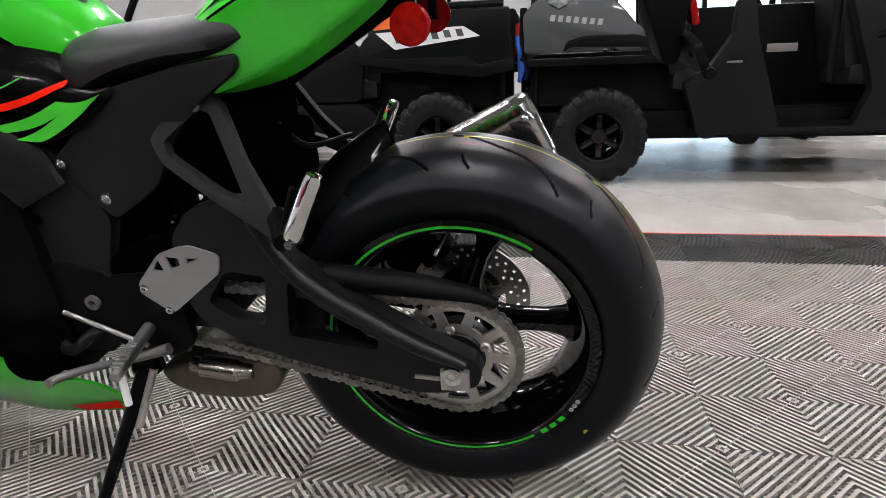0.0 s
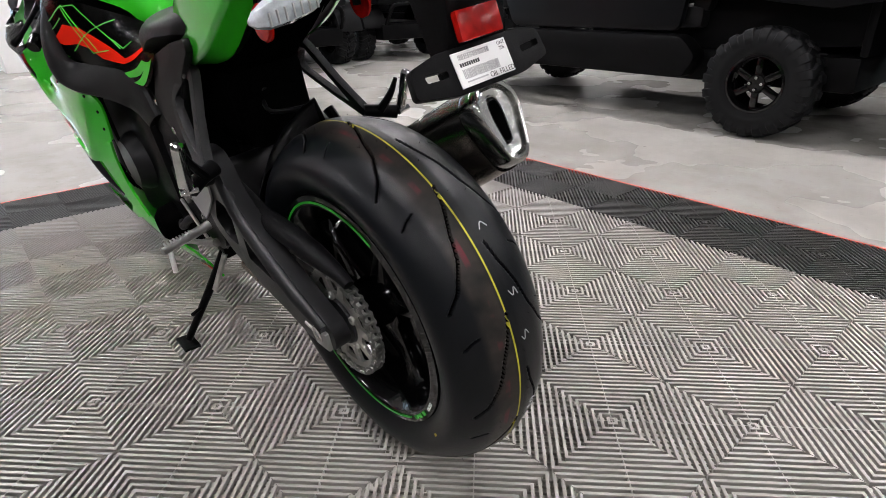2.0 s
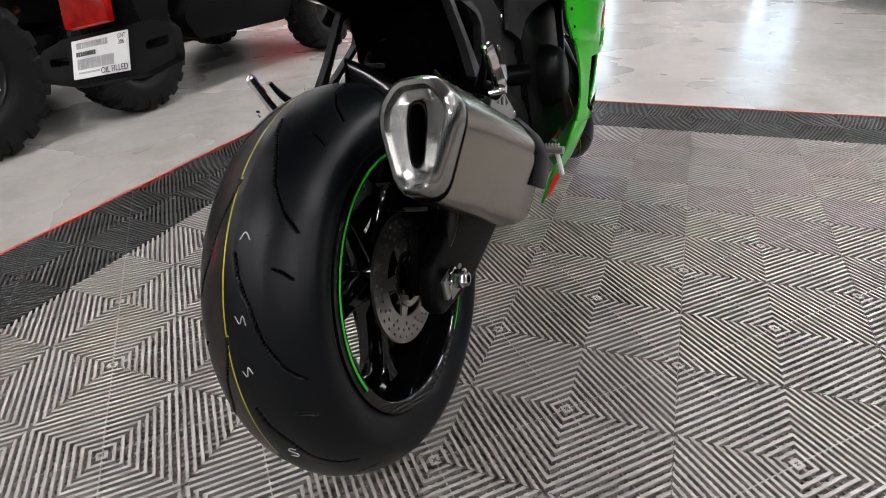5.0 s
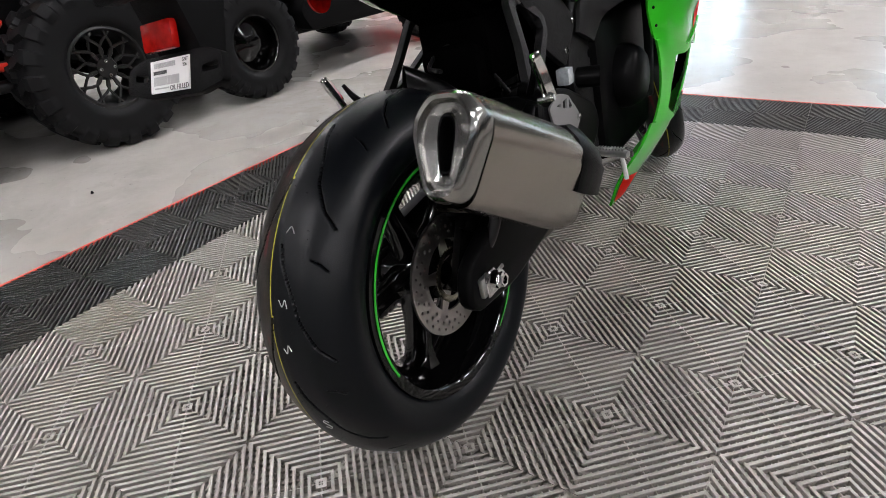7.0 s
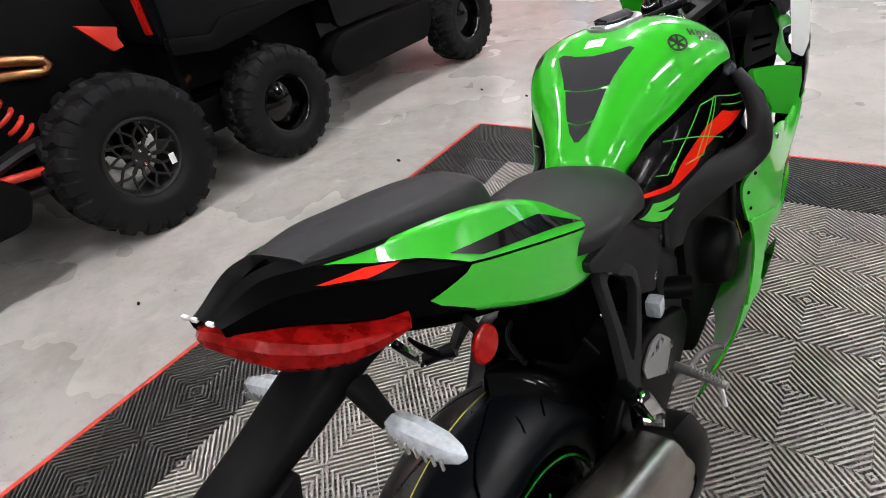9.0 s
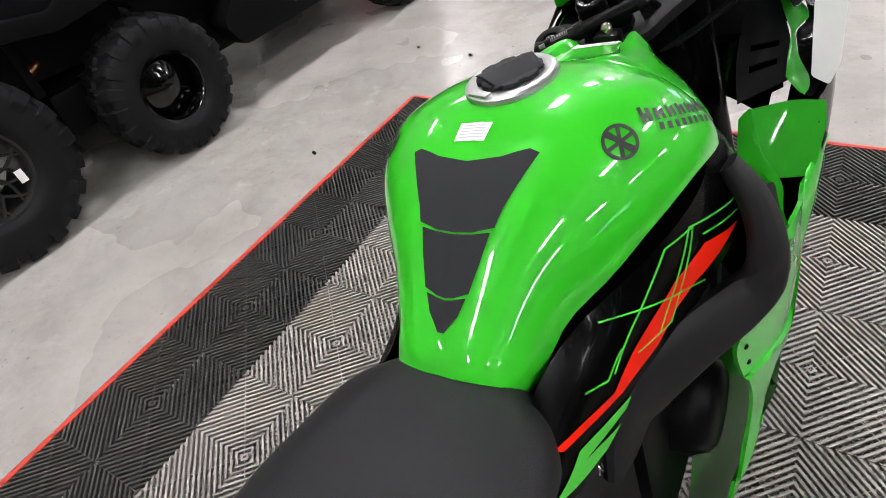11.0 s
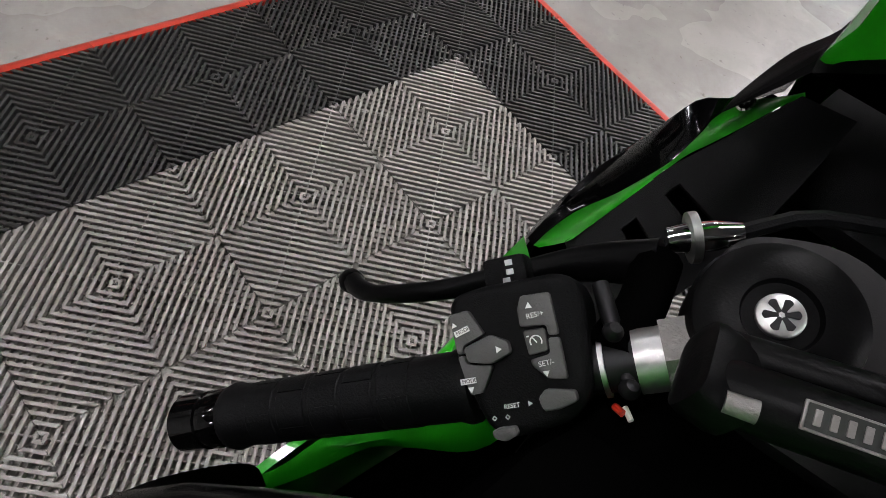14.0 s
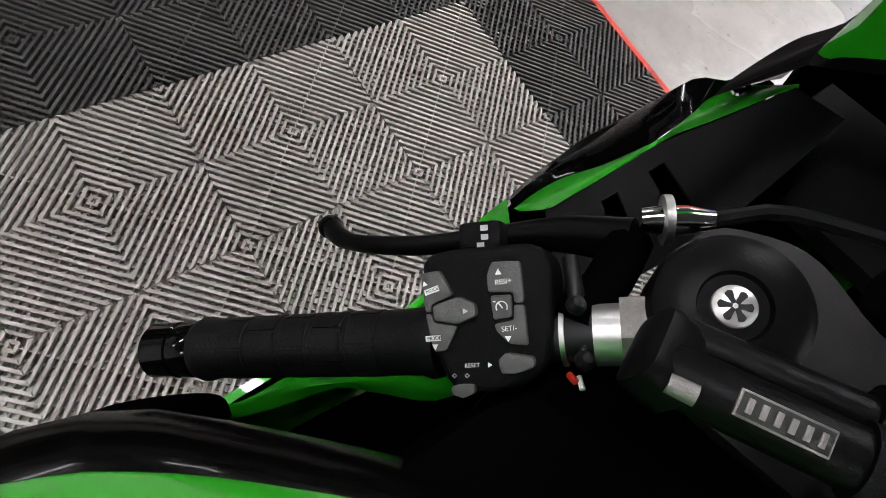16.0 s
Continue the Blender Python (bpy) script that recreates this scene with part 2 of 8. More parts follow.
def lathe(profile, sides=48, centre=(0, 0, 0), axis="x", closed=True, bm=None, arc=(0, 360)):
    """Turns a profile of (radius, along) round an axis. closed: the profile comes back to its first point."""
    bm = bm or bmesh.new()
    c = Vector(centre)
    full = abs(arc[1] - arc[0]) >= 359.9
    steps = sides if full else sides + 1
    rings = []
    for s in range(steps):
        a = radians(arc[0] + (arc[1] - arc[0]) * s / sides)
        ring = []
        for r, x in profile:
            u, v = r * math.cos(a), r * math.sin(a)
            ring.append(c + Vector({"x": (x, u, v), "y": (u, x, v), "z": (u, v, x)}[axis]))
        rings.append(ring)
    rows = [[bm.verts.new(v) for v in r] for r in rings]
    n = len(profile)
    for s in range(steps if full else steps - 1):
        a, b = rows[s], rows[(s + 1) % steps]
        for i in range(n if closed else n - 1):
            j = (i + 1) % n
            bm.faces.new((a[i], a[j], b[j], b[i]))
    if closed and not full:
        bm.faces.new(rows[0])
        bm.faces.new(rows[-1])
    bmesh.ops.remove_doubles(bm, verts=bm.verts, dist=1e-6)
    return bm


def bevel(bm, width, segments=2, angle=25):
    edges = [e for e in bm.edges if e.is_manifold and e.calc_face_angle(0) > radians(angle)]
    if edges:
        bmesh.ops.bevel(bm, geom=edges, offset=width, segments=segments, affect="EDGES", clamp_overlap=True, profile=0.6)
    return bm


def plate(outline, x0, x1, holes=(), edge=0.0, axes="yz", segments=2):
    """A flat plate: an outline with holes in the plane of two axes, between x0 and x1 on the third."""
    bm = bmesh.new()
    third = ({"x", "y", "z"} - set(axes)).pop()

    def at(p, w):
        d = {axes[0]: p[0], axes[1]: p[1], third: w}
        return Vector((d["x"], d["y"], d["z"]))
    if holes:
        edges = []
        for ring in (outline, *holes):
            vs = [bm.verts.new(at(p, x0)) for p in ring]
            edges += [bm.edges.new((vs[i], vs[(i + 1) % len(vs)])) for i in range(len(vs))]
        bmesh.ops.triangle_fill(bm, edges=edges, use_beauty=True)
    else:
        bm.faces.new([bm.verts.new(at(p, x0)) for p in outline])
    ext = bmesh.ops.extrude_face_region(bm, geom=list(bm.faces))
    move = at((0, 0), x1 - x0)
    bmesh.ops.translate(bm, verts=[v for v in ext["geom"] if isinstance(v, bmesh.types.BMVert)], vec=move)
    bmesh.ops.recalc_face_normals(bm, faces=bm.faces)
    if edge:
        bevel(bm, edge, segments, 40)
    return bm


def box(cx, cy, cz, sx, sy, sz, edge=0.0, m=None, segments=2, bm=None):
    own = bmesh.new()
    bmesh.ops.create_cube(own, size=1)
    own.transform(Matrix.Diagonal((sx, sy, sz, 1)))
    if edge:
        bevel(own, edge, segments)
    own.transform(Matrix.Translation((cx, cy, cz)) @ (m or Matrix()))
    return join(bm, own) if bm else own


def join(bm, other):
    me = bpy.data.meshes.new("joined")
    other.to_mesh(me)
    other.free()
    bm.from_mesh(me)
    bpy.data.meshes.remove(me)
    return bm


def rounded(pts, r, n=4):
    """A 2D outline with its corners rounded."""
    out = []
    k = len(pts)
    for i in range(k):
        p, a, b = Vector(pts[i]), Vector(pts[i - 1]), Vector(pts[(i + 1) % k])
        d0, d1 = (a - p), (b - p)
        q = min(r, d0.length * 0.45, d1.length * 0.45)
        s, e = p + d0.normalized() * q, p + d1.normalized() * q
        for j in range(n + 1):
            t = j / n
            v = (1 - t) ** 2 * s + 2 * t * (1 - t) * p + t * t * e
            out.append((v.x, v.y))
    return out


def basis(origin, x, y):
    """The pose whose x and y axes point along two directions."""
    x = Vector(x).normalized()
    z = x.cross(Vector(y)).normalized()
    y = z.cross(x)
    return Matrix.Translation(origin) @ Matrix((x, y, z)).transposed().to_4x4()


def bolt(parent, p, direction, r=0.006, h=0.004, material=None, name="bolt", label=""):
    bm = lathe([(0.0001, 0), (r, 0), (r, h * 0.7), (r * 0.8, h), (r * 0.45, h), (r * 0.4, h * 0.4), (0.0001, h * 0.4)], 12, axis="z", closed=False)
    z = Vector(direction).normalized()
    turn = z.to_track_quat("Z", "Y").to_matrix().to_4x4()
    return part(name, bm, material or CHROME, parent, label, Matrix.Translation(p) @ turn)


# ---- the room ----
X0, X1, Y0, Y1, HIGH = -9.0, 12.0, -9.0, 10.2, 4.8


def room():
    part("floor", box((X0 + X1) / 2, (Y0 + Y1) / 2, -0.12, X1 - X0 + 0.4, Y1 - Y0 + 0.4, 0.2), CONCRETE)
    tagged(bpy.data.objects["floor"], "smooth grey stained concrete showroom floor", "floor", kind="structure")
    c = part("ceiling", box((X0 + X1) / 2, (Y0 + Y1) / 2, HIGH + 0.1, X1 - X0 + 0.4, Y1 - Y0 + 0.4, 0.2), CEILING)
    tagged(c, "plain dark steel ceiling over the showroom", "ceiling", kind="structure")
    w = part("wall_west", box(X0 - 0.1, (Y0 + Y1) / 2, HIGH / 2, 0.2, Y1 - Y0, HIGH), WALL)
    tagged(w, "plain light painted showroom wall", "wall", kind="structure")
    w = part("wall_south", box((X0 + X1) / 2, Y0 - 0.1, HIGH / 2, X1 - X0 + 0.4, 0.2, HIGH), WALL)
    tagged(w, "plain light painted showroom wall", "wall", kind="structure")
    doors("wall_north", "y", Y1, X0 - 0.2, X1 + 0.2, [(-0.9, 0.4, 2.2), (2.2, 3.2, 2.2), (4.6, 5.6, 2.2)])
    doors("wall_east", "x", X1, Y0, Y1, [(-4.4, -1.2, 2.6)])


def doors(name, axis, at, lo, hi, openings):
    """A wall with glazed doors set in openings that go through it."""
    bm = bmesh.new()
    cuts = [lo]
    for a, b, h in openings:
        cuts += [a, b]
    cuts.append(hi)

    def slab(a, b, z0, z1, thick=0.2, off=0.1):
        if axis == "y":
            return box((a + b) / 2, at + off, (z0 + z1) / 2, b - a, thick, z1 - z0)
        return box(at + off, (a + b) / 2, (z0 + z1) / 2, thick, b - a, z1 - z0)
    for i in range(0, len(cuts), 2):
        join(bm, slab(cuts[i], cuts[i + 1], 0, HIGH))
    for a, b, h in openings:
        join(bm, slab(a, b, h, HIGH))
    tagged(part(name, bm, WALL), "light painted showroom wall with glazed doors", "wall", kind="structure")
    for k, (a, b, h) in enumerate(openings):
        d = thing("door_%d" % (k + (1 if axis == "y" else 4)), Matrix.Translation((0, 0, 0)), "glazed showroom door with dark frame, daylight behind", "door", kind="structure")
        fr = bmesh.new()
        for q in (a + 0.04, (a + b) / 2, b - 0.04):
            join(fr, slab(q - 0.04, q + 0.04, 0, h, 0.1, 0.1))
        for z in (0.06, h - 0.05):
            join(fr, slab(a, b, z - 0.05, z + 0.05, 0.08, 0.1))
        part("door_frame", fr, UTV_BLACK, d)
        g = slab(a, b, 0, h, 0.02, 0.6)
        bd = part("backdrop", g, DAY)
        tagged(bd, "bright overcast daylight outside the door", "backdrop", kind="structure")


def lamps():
    first = None
    for i in range(4):
        for j in range(6):
            m = Matrix.Translation((-5.0 + 4.6 * i, -6.6 + 3.3 * j, HIGH - 0.55))
            if first is None:
                first = thing("ceiling_light", m, "white linear lamp hanging under the ceiling", "lamp", "rows of ceiling lamps")
                part("housing", box(0, 0, 0.035, 0.36, 1.25, 0.06, 0.012), PAPER, first)
                part("diffuser", box(0, 0, -0.003, 0.30, 1.18, 0.012), LAMP_WHITE, first, "glowing white diffuser")
                for s in (-0.45, 0.45):
                    part("wire", tube([(0, s, 0.06), (0, s, 0.55)], 0.004, 6), STEEL, first)
            else:
                copy_thing(first, m)


room()
lamps()

# ---- the deck of ribbed tiles under the motorcycle ----
TILE, DECK = 0.4, 0.018


def tile_bmesh():
    """One tile: four quarters of slanting ribs over a grid of low cross bars, with a thin bar on each diagonal."""
    bm = bmesh.new()
    q, pitch, count = TILE / 2 - 0.0008, 0.2828 / 20, 20

    rib = ((0.0011, 0.002), (0.0011, DECK - 0.0046), (0.0031, DECK - 0.0026), (0.0034, DECK - 0.0010), (0.0028, DECK - 0.0002), (0.0014, DECK))
    low = ((0.0018, 0.002), (0.0017, DECK - 0.0118), (0.0010, DECK - 0.0108))
    line = ((0.0012, 0.002), (0.0010, DECK - 0.0006))

    def clip(c, d):
        """The part of a line that lies inside the quarter [0, q] x [0, q]."""
        lo, hi = -9.0, 9.0
        for k in (0, 1):
            if abs(d[k]) < 1e-9:
                if not 0 <= c[k] <= q:
                    return None
            else:
                t0, t1 = sorted(((0 - c[k]) / d[k], (q - c[k]) / d[k]))
                lo, hi = max(lo, t0), min(hi, t1)
        return (lo, hi) if hi - lo > 0.006 else None
    def bar(c, d, turn, levels):
        """A bar along d through c, cut off flush at the quarter's edges; levels: (half width, height) from foot to rounded top."""
        s = Vector((-d.y, d.x, 0))
        mid = clip(c, d)
        if mid is None:
            return
        rows = []
        for w, z in levels:
            row = []
            for side, end in ((-1, 0), (1, 0), (1, 1), (-1, 1)):
                p = c + s * (side * w)
                hit = clip(p, d) or mid
                row.append(bm.verts.new(turn @ (p + d * hit[end]) + Vector((0, 0, z))))
            rows.append(row)
        for lo, hi in zip(rows, rows[1:]):
            for i in range(4):
                j = (i + 1) % 4
                bm.faces.new((lo[i], lo[j], hi[j], hi[i]))
        bm.faces.new(rows[-1])
    for sx in (1, -1):
        for sy in (1, -1):
            across, along = Vector((1, 1, 0)).normalized(), Vector((1, -1, 0)).normalized()
            turn = Matrix.Diagonal((sx, sy, 1))
            for i in range(count):
                bar(across * pitch * (i + 0.5), along, turn, rib)
            for i in range(-9, 10):
                bar(along * pitch * i, across, turn, line if i == 0 else low)
    return bm


def deck():
    mat_ = thing("display_deck", Matrix.Translation((0, 0, 0)), "grey ribbed plastic tile deck with black border and red edging", "floor mat")
    light = part("tile", tile_bmesh(), TILE_LIGHT, mat_)
    light.location = (0.2, 1.8, -0.02)
    dark = part("tile", tile_bmesh(), TILE_DARK, mat_, "black ribbed border tile")
    dark.location = (-0.2, 2.2, -0.02)
    for i in range(-1, 7):
        for j in range(-1, 13):
            if (i, j) in ((0, 0), (-1, -1)):
                continue
            border = i in (-1, 6) or j in (-1, 12)
            o = (dark if border else light).copy()
            scene.collection.objects.link(o)
            o.location = (0.2 + TILE * i, 1.8 - TILE * j, -0.02)
    prof = [(0.0, 0.002), (0.0, DECK - 0.001), (0.010, DECK), (0.030, 0.010), (0.036, 0.002)]

    def strip(length):
        bm = bmesh.new()
        skin(bm, [[Vector((x, y, z)) for x, z in prof] for y in (0.0008, length - 0.0008)])
        return bm
    side = part("edge_strip", strip(TILE), EDGE_RED, mat_, "red sloping edge strip")
    side.matrix_basis = pose(-0.4, 2.4, -0.02, 0, 0, 180)
    made = 0
    for j in range(14):
        for k in (0, 1):
            if j == 0 and k == 0:
                continue
            o = side.copy()
            scene.collection.objects.link(o)
            o.matrix_basis = pose(-0.4, 2.4 - TILE * j, -0.02, 0, 0, 180) if k == 0 else pose(2.8, 2.0 - TILE * j, -0.02)
    for i in range(8):
        for k in (0, 1):
            o = side.copy()
            scene.collection.objects.link(o)
            o.matrix_basis = pose(0.0 + TILE * i, 2.4, -0.02, 0, 0, 90) if k == 0 else pose(-0.4 + TILE * i, -3.2, -0.02, 0, 0, -90)
    for x, y, a in ((-0.4, 2.4, 90), (2.8, 2.4, 0), (2.8, -3.2, -90), (-0.4, -3.2, 180)):
        bm = bmesh.new()
        skin(bm, [[Vector((r * math.cos(t), r * math.sin(t), z)) for r, z in prof] for t in (radians(b) for b in (0, 22, 45, 68, 90))], caps=False)
        c = part("edge_corner", bm, EDGE_RED, mat_, "red corner of the edge strip")
        c.matrix_basis = pose(x, y, -0.02, 0, 0, a)


deck()

# ---- the motorcycle: x to its right, y ahead of the rear axle, z up, before it leans on its stand ----
bike = thing("motorcycle", pose(1.112, 0.085, -0.003, 0, -9.2, 0.5), "lime green and black sport motorcycle leaning on its side stand", "motorcycle")
AXLE = Vector((0, 0, 0.321))


def steer_matrix(degrees=30):
    p, a = Vector((0, 1.115, 0.943)), Vector((0, -math.sin(radians(25)), math.cos(radians(25))))
    return Matrix.Translation(p + Vector((0.022, 0, 0))) @ Matrix.Rotation(radians(degrees), 4, a) @ Matrix.Translation(-p)


STEER = steer_matrix()


def sport_tyre(radius, half, groove_step=36.0):
    """A sport tyre round x with sweeping grooves pressed into its tread."""
    r0 = radius - 0.095 if half > 0.08 else radius - 0.080
    k = half / 0.095
    prof = [(0.218, 0.070), (0.226, 0.080), (0.240, 0.090), (0.256, 0.0955), (0.270, 0.094), (0.284, 0.084), (0.297, 0.068), (0.307, 0.049), (0.313, 0.028), (0.3165, 0.010), (0.317, 0.0)]
    lift = (radius - 0.218) / (0.317 - 0.218)
    half_line = [Vector((0.218 + (r - 0.218) * lift, -x * k, 0)) for r, x in prof]
    line = spline(half_line + [Vector((p.x, -p.y, 0)) for p in reversed(half_line[:-1])], 169)
    s = [0.0]
    for a, b in zip(line, line[1:]):
        s.append(s[-1] + (b - a).length)
    mid = s[-1] / 2
    steps = 1240
    th = np.linspace(0, 360, steps, endpoint=False)
    across = np.array(s) - mid
    depth = np.zeros((steps, len(line)))
    grooves = []
    for side in (1, -1):
        for g in range(round(360 / groove_step)):
            base = g * groove_step + (groove_step / 2 if side < 0 else 0)
            grooves.append([(base + a, side * b) for a, b in ((0, 0.008), (5, 0.014), (12, 0.030), (19, 0.041), (26, 0.062), (30, 0.083))] + [0.0014])
            grooves.append([(base + a, side * b) for a, b in ((3.0, 0.058), (3.6, 0.068), (5.2, 0.082))] + [0.0010])
    for *pts, wide in grooves:
        for (a0, b0), (a1, b1) in zip(pts, pts[1:]):
            da = (th[:, None] - a0 + 180) % 360 - 180
            u, v = np.radians(da) * radius, across[None, :] - b0
            lu, lv = radians(a1 - a0) * radius, b1 - b0
            f = np.clip((u * lu + v * lv) / (lu * lu + lv * lv), 0, 1)
            d = np.hypot(u - f * lu, v - f * lv)
            depth = np.maximum(depth, np.clip(3.0 - 2 * d / wide, 0, 1))
    bm = bmesh.new()
    rows = []
    for i in range(steps):
        c, q = math.cos(radians(th[i])), math.sin(radians(th[i]))
        row = []
        for j, p in enumerate(line):
            r = p.x - 0.0045 * depth[i, j]
            row.append(bm.verts.new((p.y * (1 - 0.02 * depth[i, j]), r * c, r * q)))
        rows.append(row)
    for i in range(steps):
        a, b = rows[i], rows[(i + 1) % steps]
        for j in range(len(line) - 1):
            f = bm.faces.new((a[j], a[j + 1], b[j + 1], b[j]))
            # groove faces take the blackest material: the groove's shade is in the colour
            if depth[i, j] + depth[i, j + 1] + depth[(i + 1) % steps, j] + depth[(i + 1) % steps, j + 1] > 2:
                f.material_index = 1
    return bm


def wheel(name, centre, radius, half, m, spokes=5, turn=0.0):
    """A wheel built round the x axis at the origin, then set at its place."""
    w = new(name)
    w.empty_display_size = 0.05
    w.parent = bike
    w.matrix_basis = m @ Matrix.Translation(centre) @ Matrix.Rotation(radians(turn), 4, "X")
    part("tyre", sport_tyre(radius, half), [SPORT_TYRE, SHADED_BLACK], w, "new black sport tyre with yellow paint line")
    h = half * 0.86
    rim = lathe([(0.222, -h), (0.205, -h - 0.001), (0.200, -h + 0.004), (0.192, -h * 0.6), (0.178, -h * 0.3), (0.178, h * 0.3), (0.192, h * 0.6), (0.200, h - 0.004), (0.205, h + 0.001), (0.222, h), (0.224, h - 0.006), (0.208, h * 0.7), (0.200, 0), (0.208, -h * 0.7), (0.224, -h + 0.006)], 96)
    part("rim", rim, BLACK_GLOSS, w, "gloss black rim")
    sp = bmesh.new()
    for k in range(spokes):
        a = 360 / spokes * k + 20
        one = bmesh.new()
        rings = []
        for r, wy, wx in ((0.030, 0.026, 0.036), (0.06, 0.019, 0.032), (0.10, 0.014, 0.026), (0.14, 0.0145, 0.026), (0.165, 0.020, 0.030), (0.182, 0.030, 0.034)):
            rings.append([Vector((x * wx, y * wy + 0.012 * math.sin(r * 12), r)) for x, y in ((-1, -0.5), (-0.6, -1), (0.6, -1), (1, -0.5), (1, 0.5), (0.6, 1), (-0.6, 1), (-1, 0.5))])
        skin(one, rings)
        one.transform(Matrix.Rotation(radians(a), 4, "X"))
        join(sp, one)
    part("spokes", sp, BLACK_GLOSS, w)
    part("hub", lathe([(0.02, -0.07), (0.046, -0.065), (0.05, -0.03), (0.04, 0), (0.05, 0.03), (0.046, 0.06), (0.02, 0.065)], 32), BLACK_GLOSS, w)
    for s in (-1, 1):
        x = s * (h + 0.0018)
        for lo, hi in ((235, 483),) if s < 0 else ((-60, 200),):
            tape = lathe([(0.2090, x), (0.2132, x), (0.2132, x + s * 0.0006), (0.2090, x + s * 0.0006)], 90, arc=(lo, hi))
            part("rim_tape", tape, GREEN_STRIPE, w, "thin green rim tape")
        for k in range(3):
            a = 231 - 5.2 * k - 3.4 if s < 0 else 18 - 5.2 * k
            tape = lathe([(0.2080, x), (0.2160, x), (0.2160, x + s * 0.0006), (0.2080, x + s * 0.0006)], 6, arc=(a, a + 3.4))
            part("rim_tape", tape, GREEN_STRIPE, w, "thin green rim tape")
        for k in range(3):
            a = radians(212.0 - 2.6 * k if s < 0 else -4 - 2.6 * k)
            ring = lathe([(0.0022, 0), (0.0034, 0), (0.0034, 0.0006), (0.0022, 0.0006)], 12)
            part("tape_mark", ring, UTV_WHITE, w, "white outline mark", Matrix.Translation((x, 0.213 * math.cos(a), 0.213 * math.sin(a))))
    part("tyre_dot", lathe([(0.0001, 0), (0.0045, 0), (0.0045, 0.0006), (0.0001, 0.0006)], 14, closed=False), mat("yellow_paint_dot", (0.55, 0.42, 0.03), 0.5), w, "yellow balance dot", Matrix.Translation((-half * 0.985 - 0.0008, -0.205, -0.148)))
    part("valve", tube([(-0.03, 0.02, 0.175), (-0.05, 0.03, 0.158), (-0.055, 0.034, 0.150)], 0.004, 8), CHROME, w)
    return w


rear = wheel("rear_wheel", AXLE, 0.325, 0.095, Matrix(), 5, 0)


def chalk():
    """Factory chalk marks on the rear tread."""
    for a, x, pts in ((196, 0.022, ((-1, 1), (0.2, 1.2), (0.8, 0.6), (0.1, 0), (-0.6, -0.6), (0.1, -1.1), (1, -0.8))),
                      (170, 0.014, ((-1, 0), (-0.3, 0.8), (0.3, -0.6), (1, 0.3))), (158, 0.016, ((-1, -0.4), (-0.2, 0.6), (0.5, -0.5), (1, 0.8))),
                      (228, 0.024, ((-1, 1), (0, -1), (1, 1))), (231, 0.022, ((-0.6, 0.2), (0.8, -0.2))), (140, 0.020, ((-1, 0.5), (0, -0.5), (1, 0.5)))):
        r0 = 0.3166
        line = [Vector((x + 0.006 * p, 0, 0)) for p, q in pts]
        c = []
        for p, q in pts:
            t = radians(a) + q * 0.009 / r0
            xx = x + 0.0075 * p
            r = 0.3248 - 0.9 * xx * xx * 2.2
            c.append((xx, r * math.cos(t), r * math.sin(t)))
        part("chalk_mark", tube(c, 0.0008, 6, 24), INK_GREY, rear, "white chalk mark on the tread")


chalk()


def vent_hairs():
    """Thin rubber hairs left on the new tread by the mould."""
    rng = random.Random(11)
    bm = bmesh.new()
    for k in range(90):
        a, x = rng.uniform(0, 360), rng.choice((-0.046, -0.020, 0.004, 0.030, 0.052)) + rng.uniform(-0.002, 0.002)
        r = 0.3252 - 1.98 * x * x - 26 * x ** 4
        c, q = math.cos(radians(a)), math.sin(radians(a))
        d = rng.uniform(0.003, 0.0055)
        p = Vector((x, r * c, r * q))
        tube([p, p + Vector((rng.uniform(-0.001, 0.001), d * c, d * q))], [0.0005, 0.0002], 5, smooth=False, bm=bm)
    hairs = part("vent_hairs", bm, RUBBER, rear)
    tagged(hairs, kind="stuff")


vent_hairs()


def sprocket():
    x = -0.104
    n = 41
    outer = []
    for i in range(n * 4):
        r = 0.1005 if i % 4 in (0, 1) else 0.0945
        a = 2 * math.pi * i / (n * 4)
        outer.append((r * math.cos(a), r * math.sin(a)))
    holes = []
    for k in range(10):
        a0, a1 = radians(36 * k + 5), radians(36 * k + 31)
        arc = [(0.084 * math.cos(a0 + (a1 - a0) * t / 5), 0.084 * math.sin(a0 + (a1 - a0) * t / 5)) for t in range(6)]
        arc += [(0.058 * math.cos(a1 - (a1 - a0) * (0.15 + 0.7 * t / 4)), 0.058 * math.sin(a1 - (a1 - a0) * (0.15 + 0.7 * t / 4))) for t in range(5)]
        holes.append(arc)
    holes.append([(0.045 * math.cos(radians(15 * k)), 0.045 * math.sin(radians(15 * k))) for k in range(24)])
    bm = plate(outer, x - 0.003, x + 0.003, holes)
    sp = part("sprocket", bm, STEEL, rear, "bare steel drive sprocket")
    part("sprocket_carrier", lathe([(0.015, -0.112), (0.044, -0.112), (0.05, -0.100), (0.056, -0.098), (0.056, -0.075), (0.02, -0.07)], 40), DARK_METAL, rear)
    for k in range(5):
        a = radians(72 * k + 10)
        bolt(rear, (x - 0.004, 0.052 * math.cos(a), 0.052 * math.sin(a)), (-1, 0, 0), 0.008, 0.006, STEEL, "sprocket_nut")


sprocket()


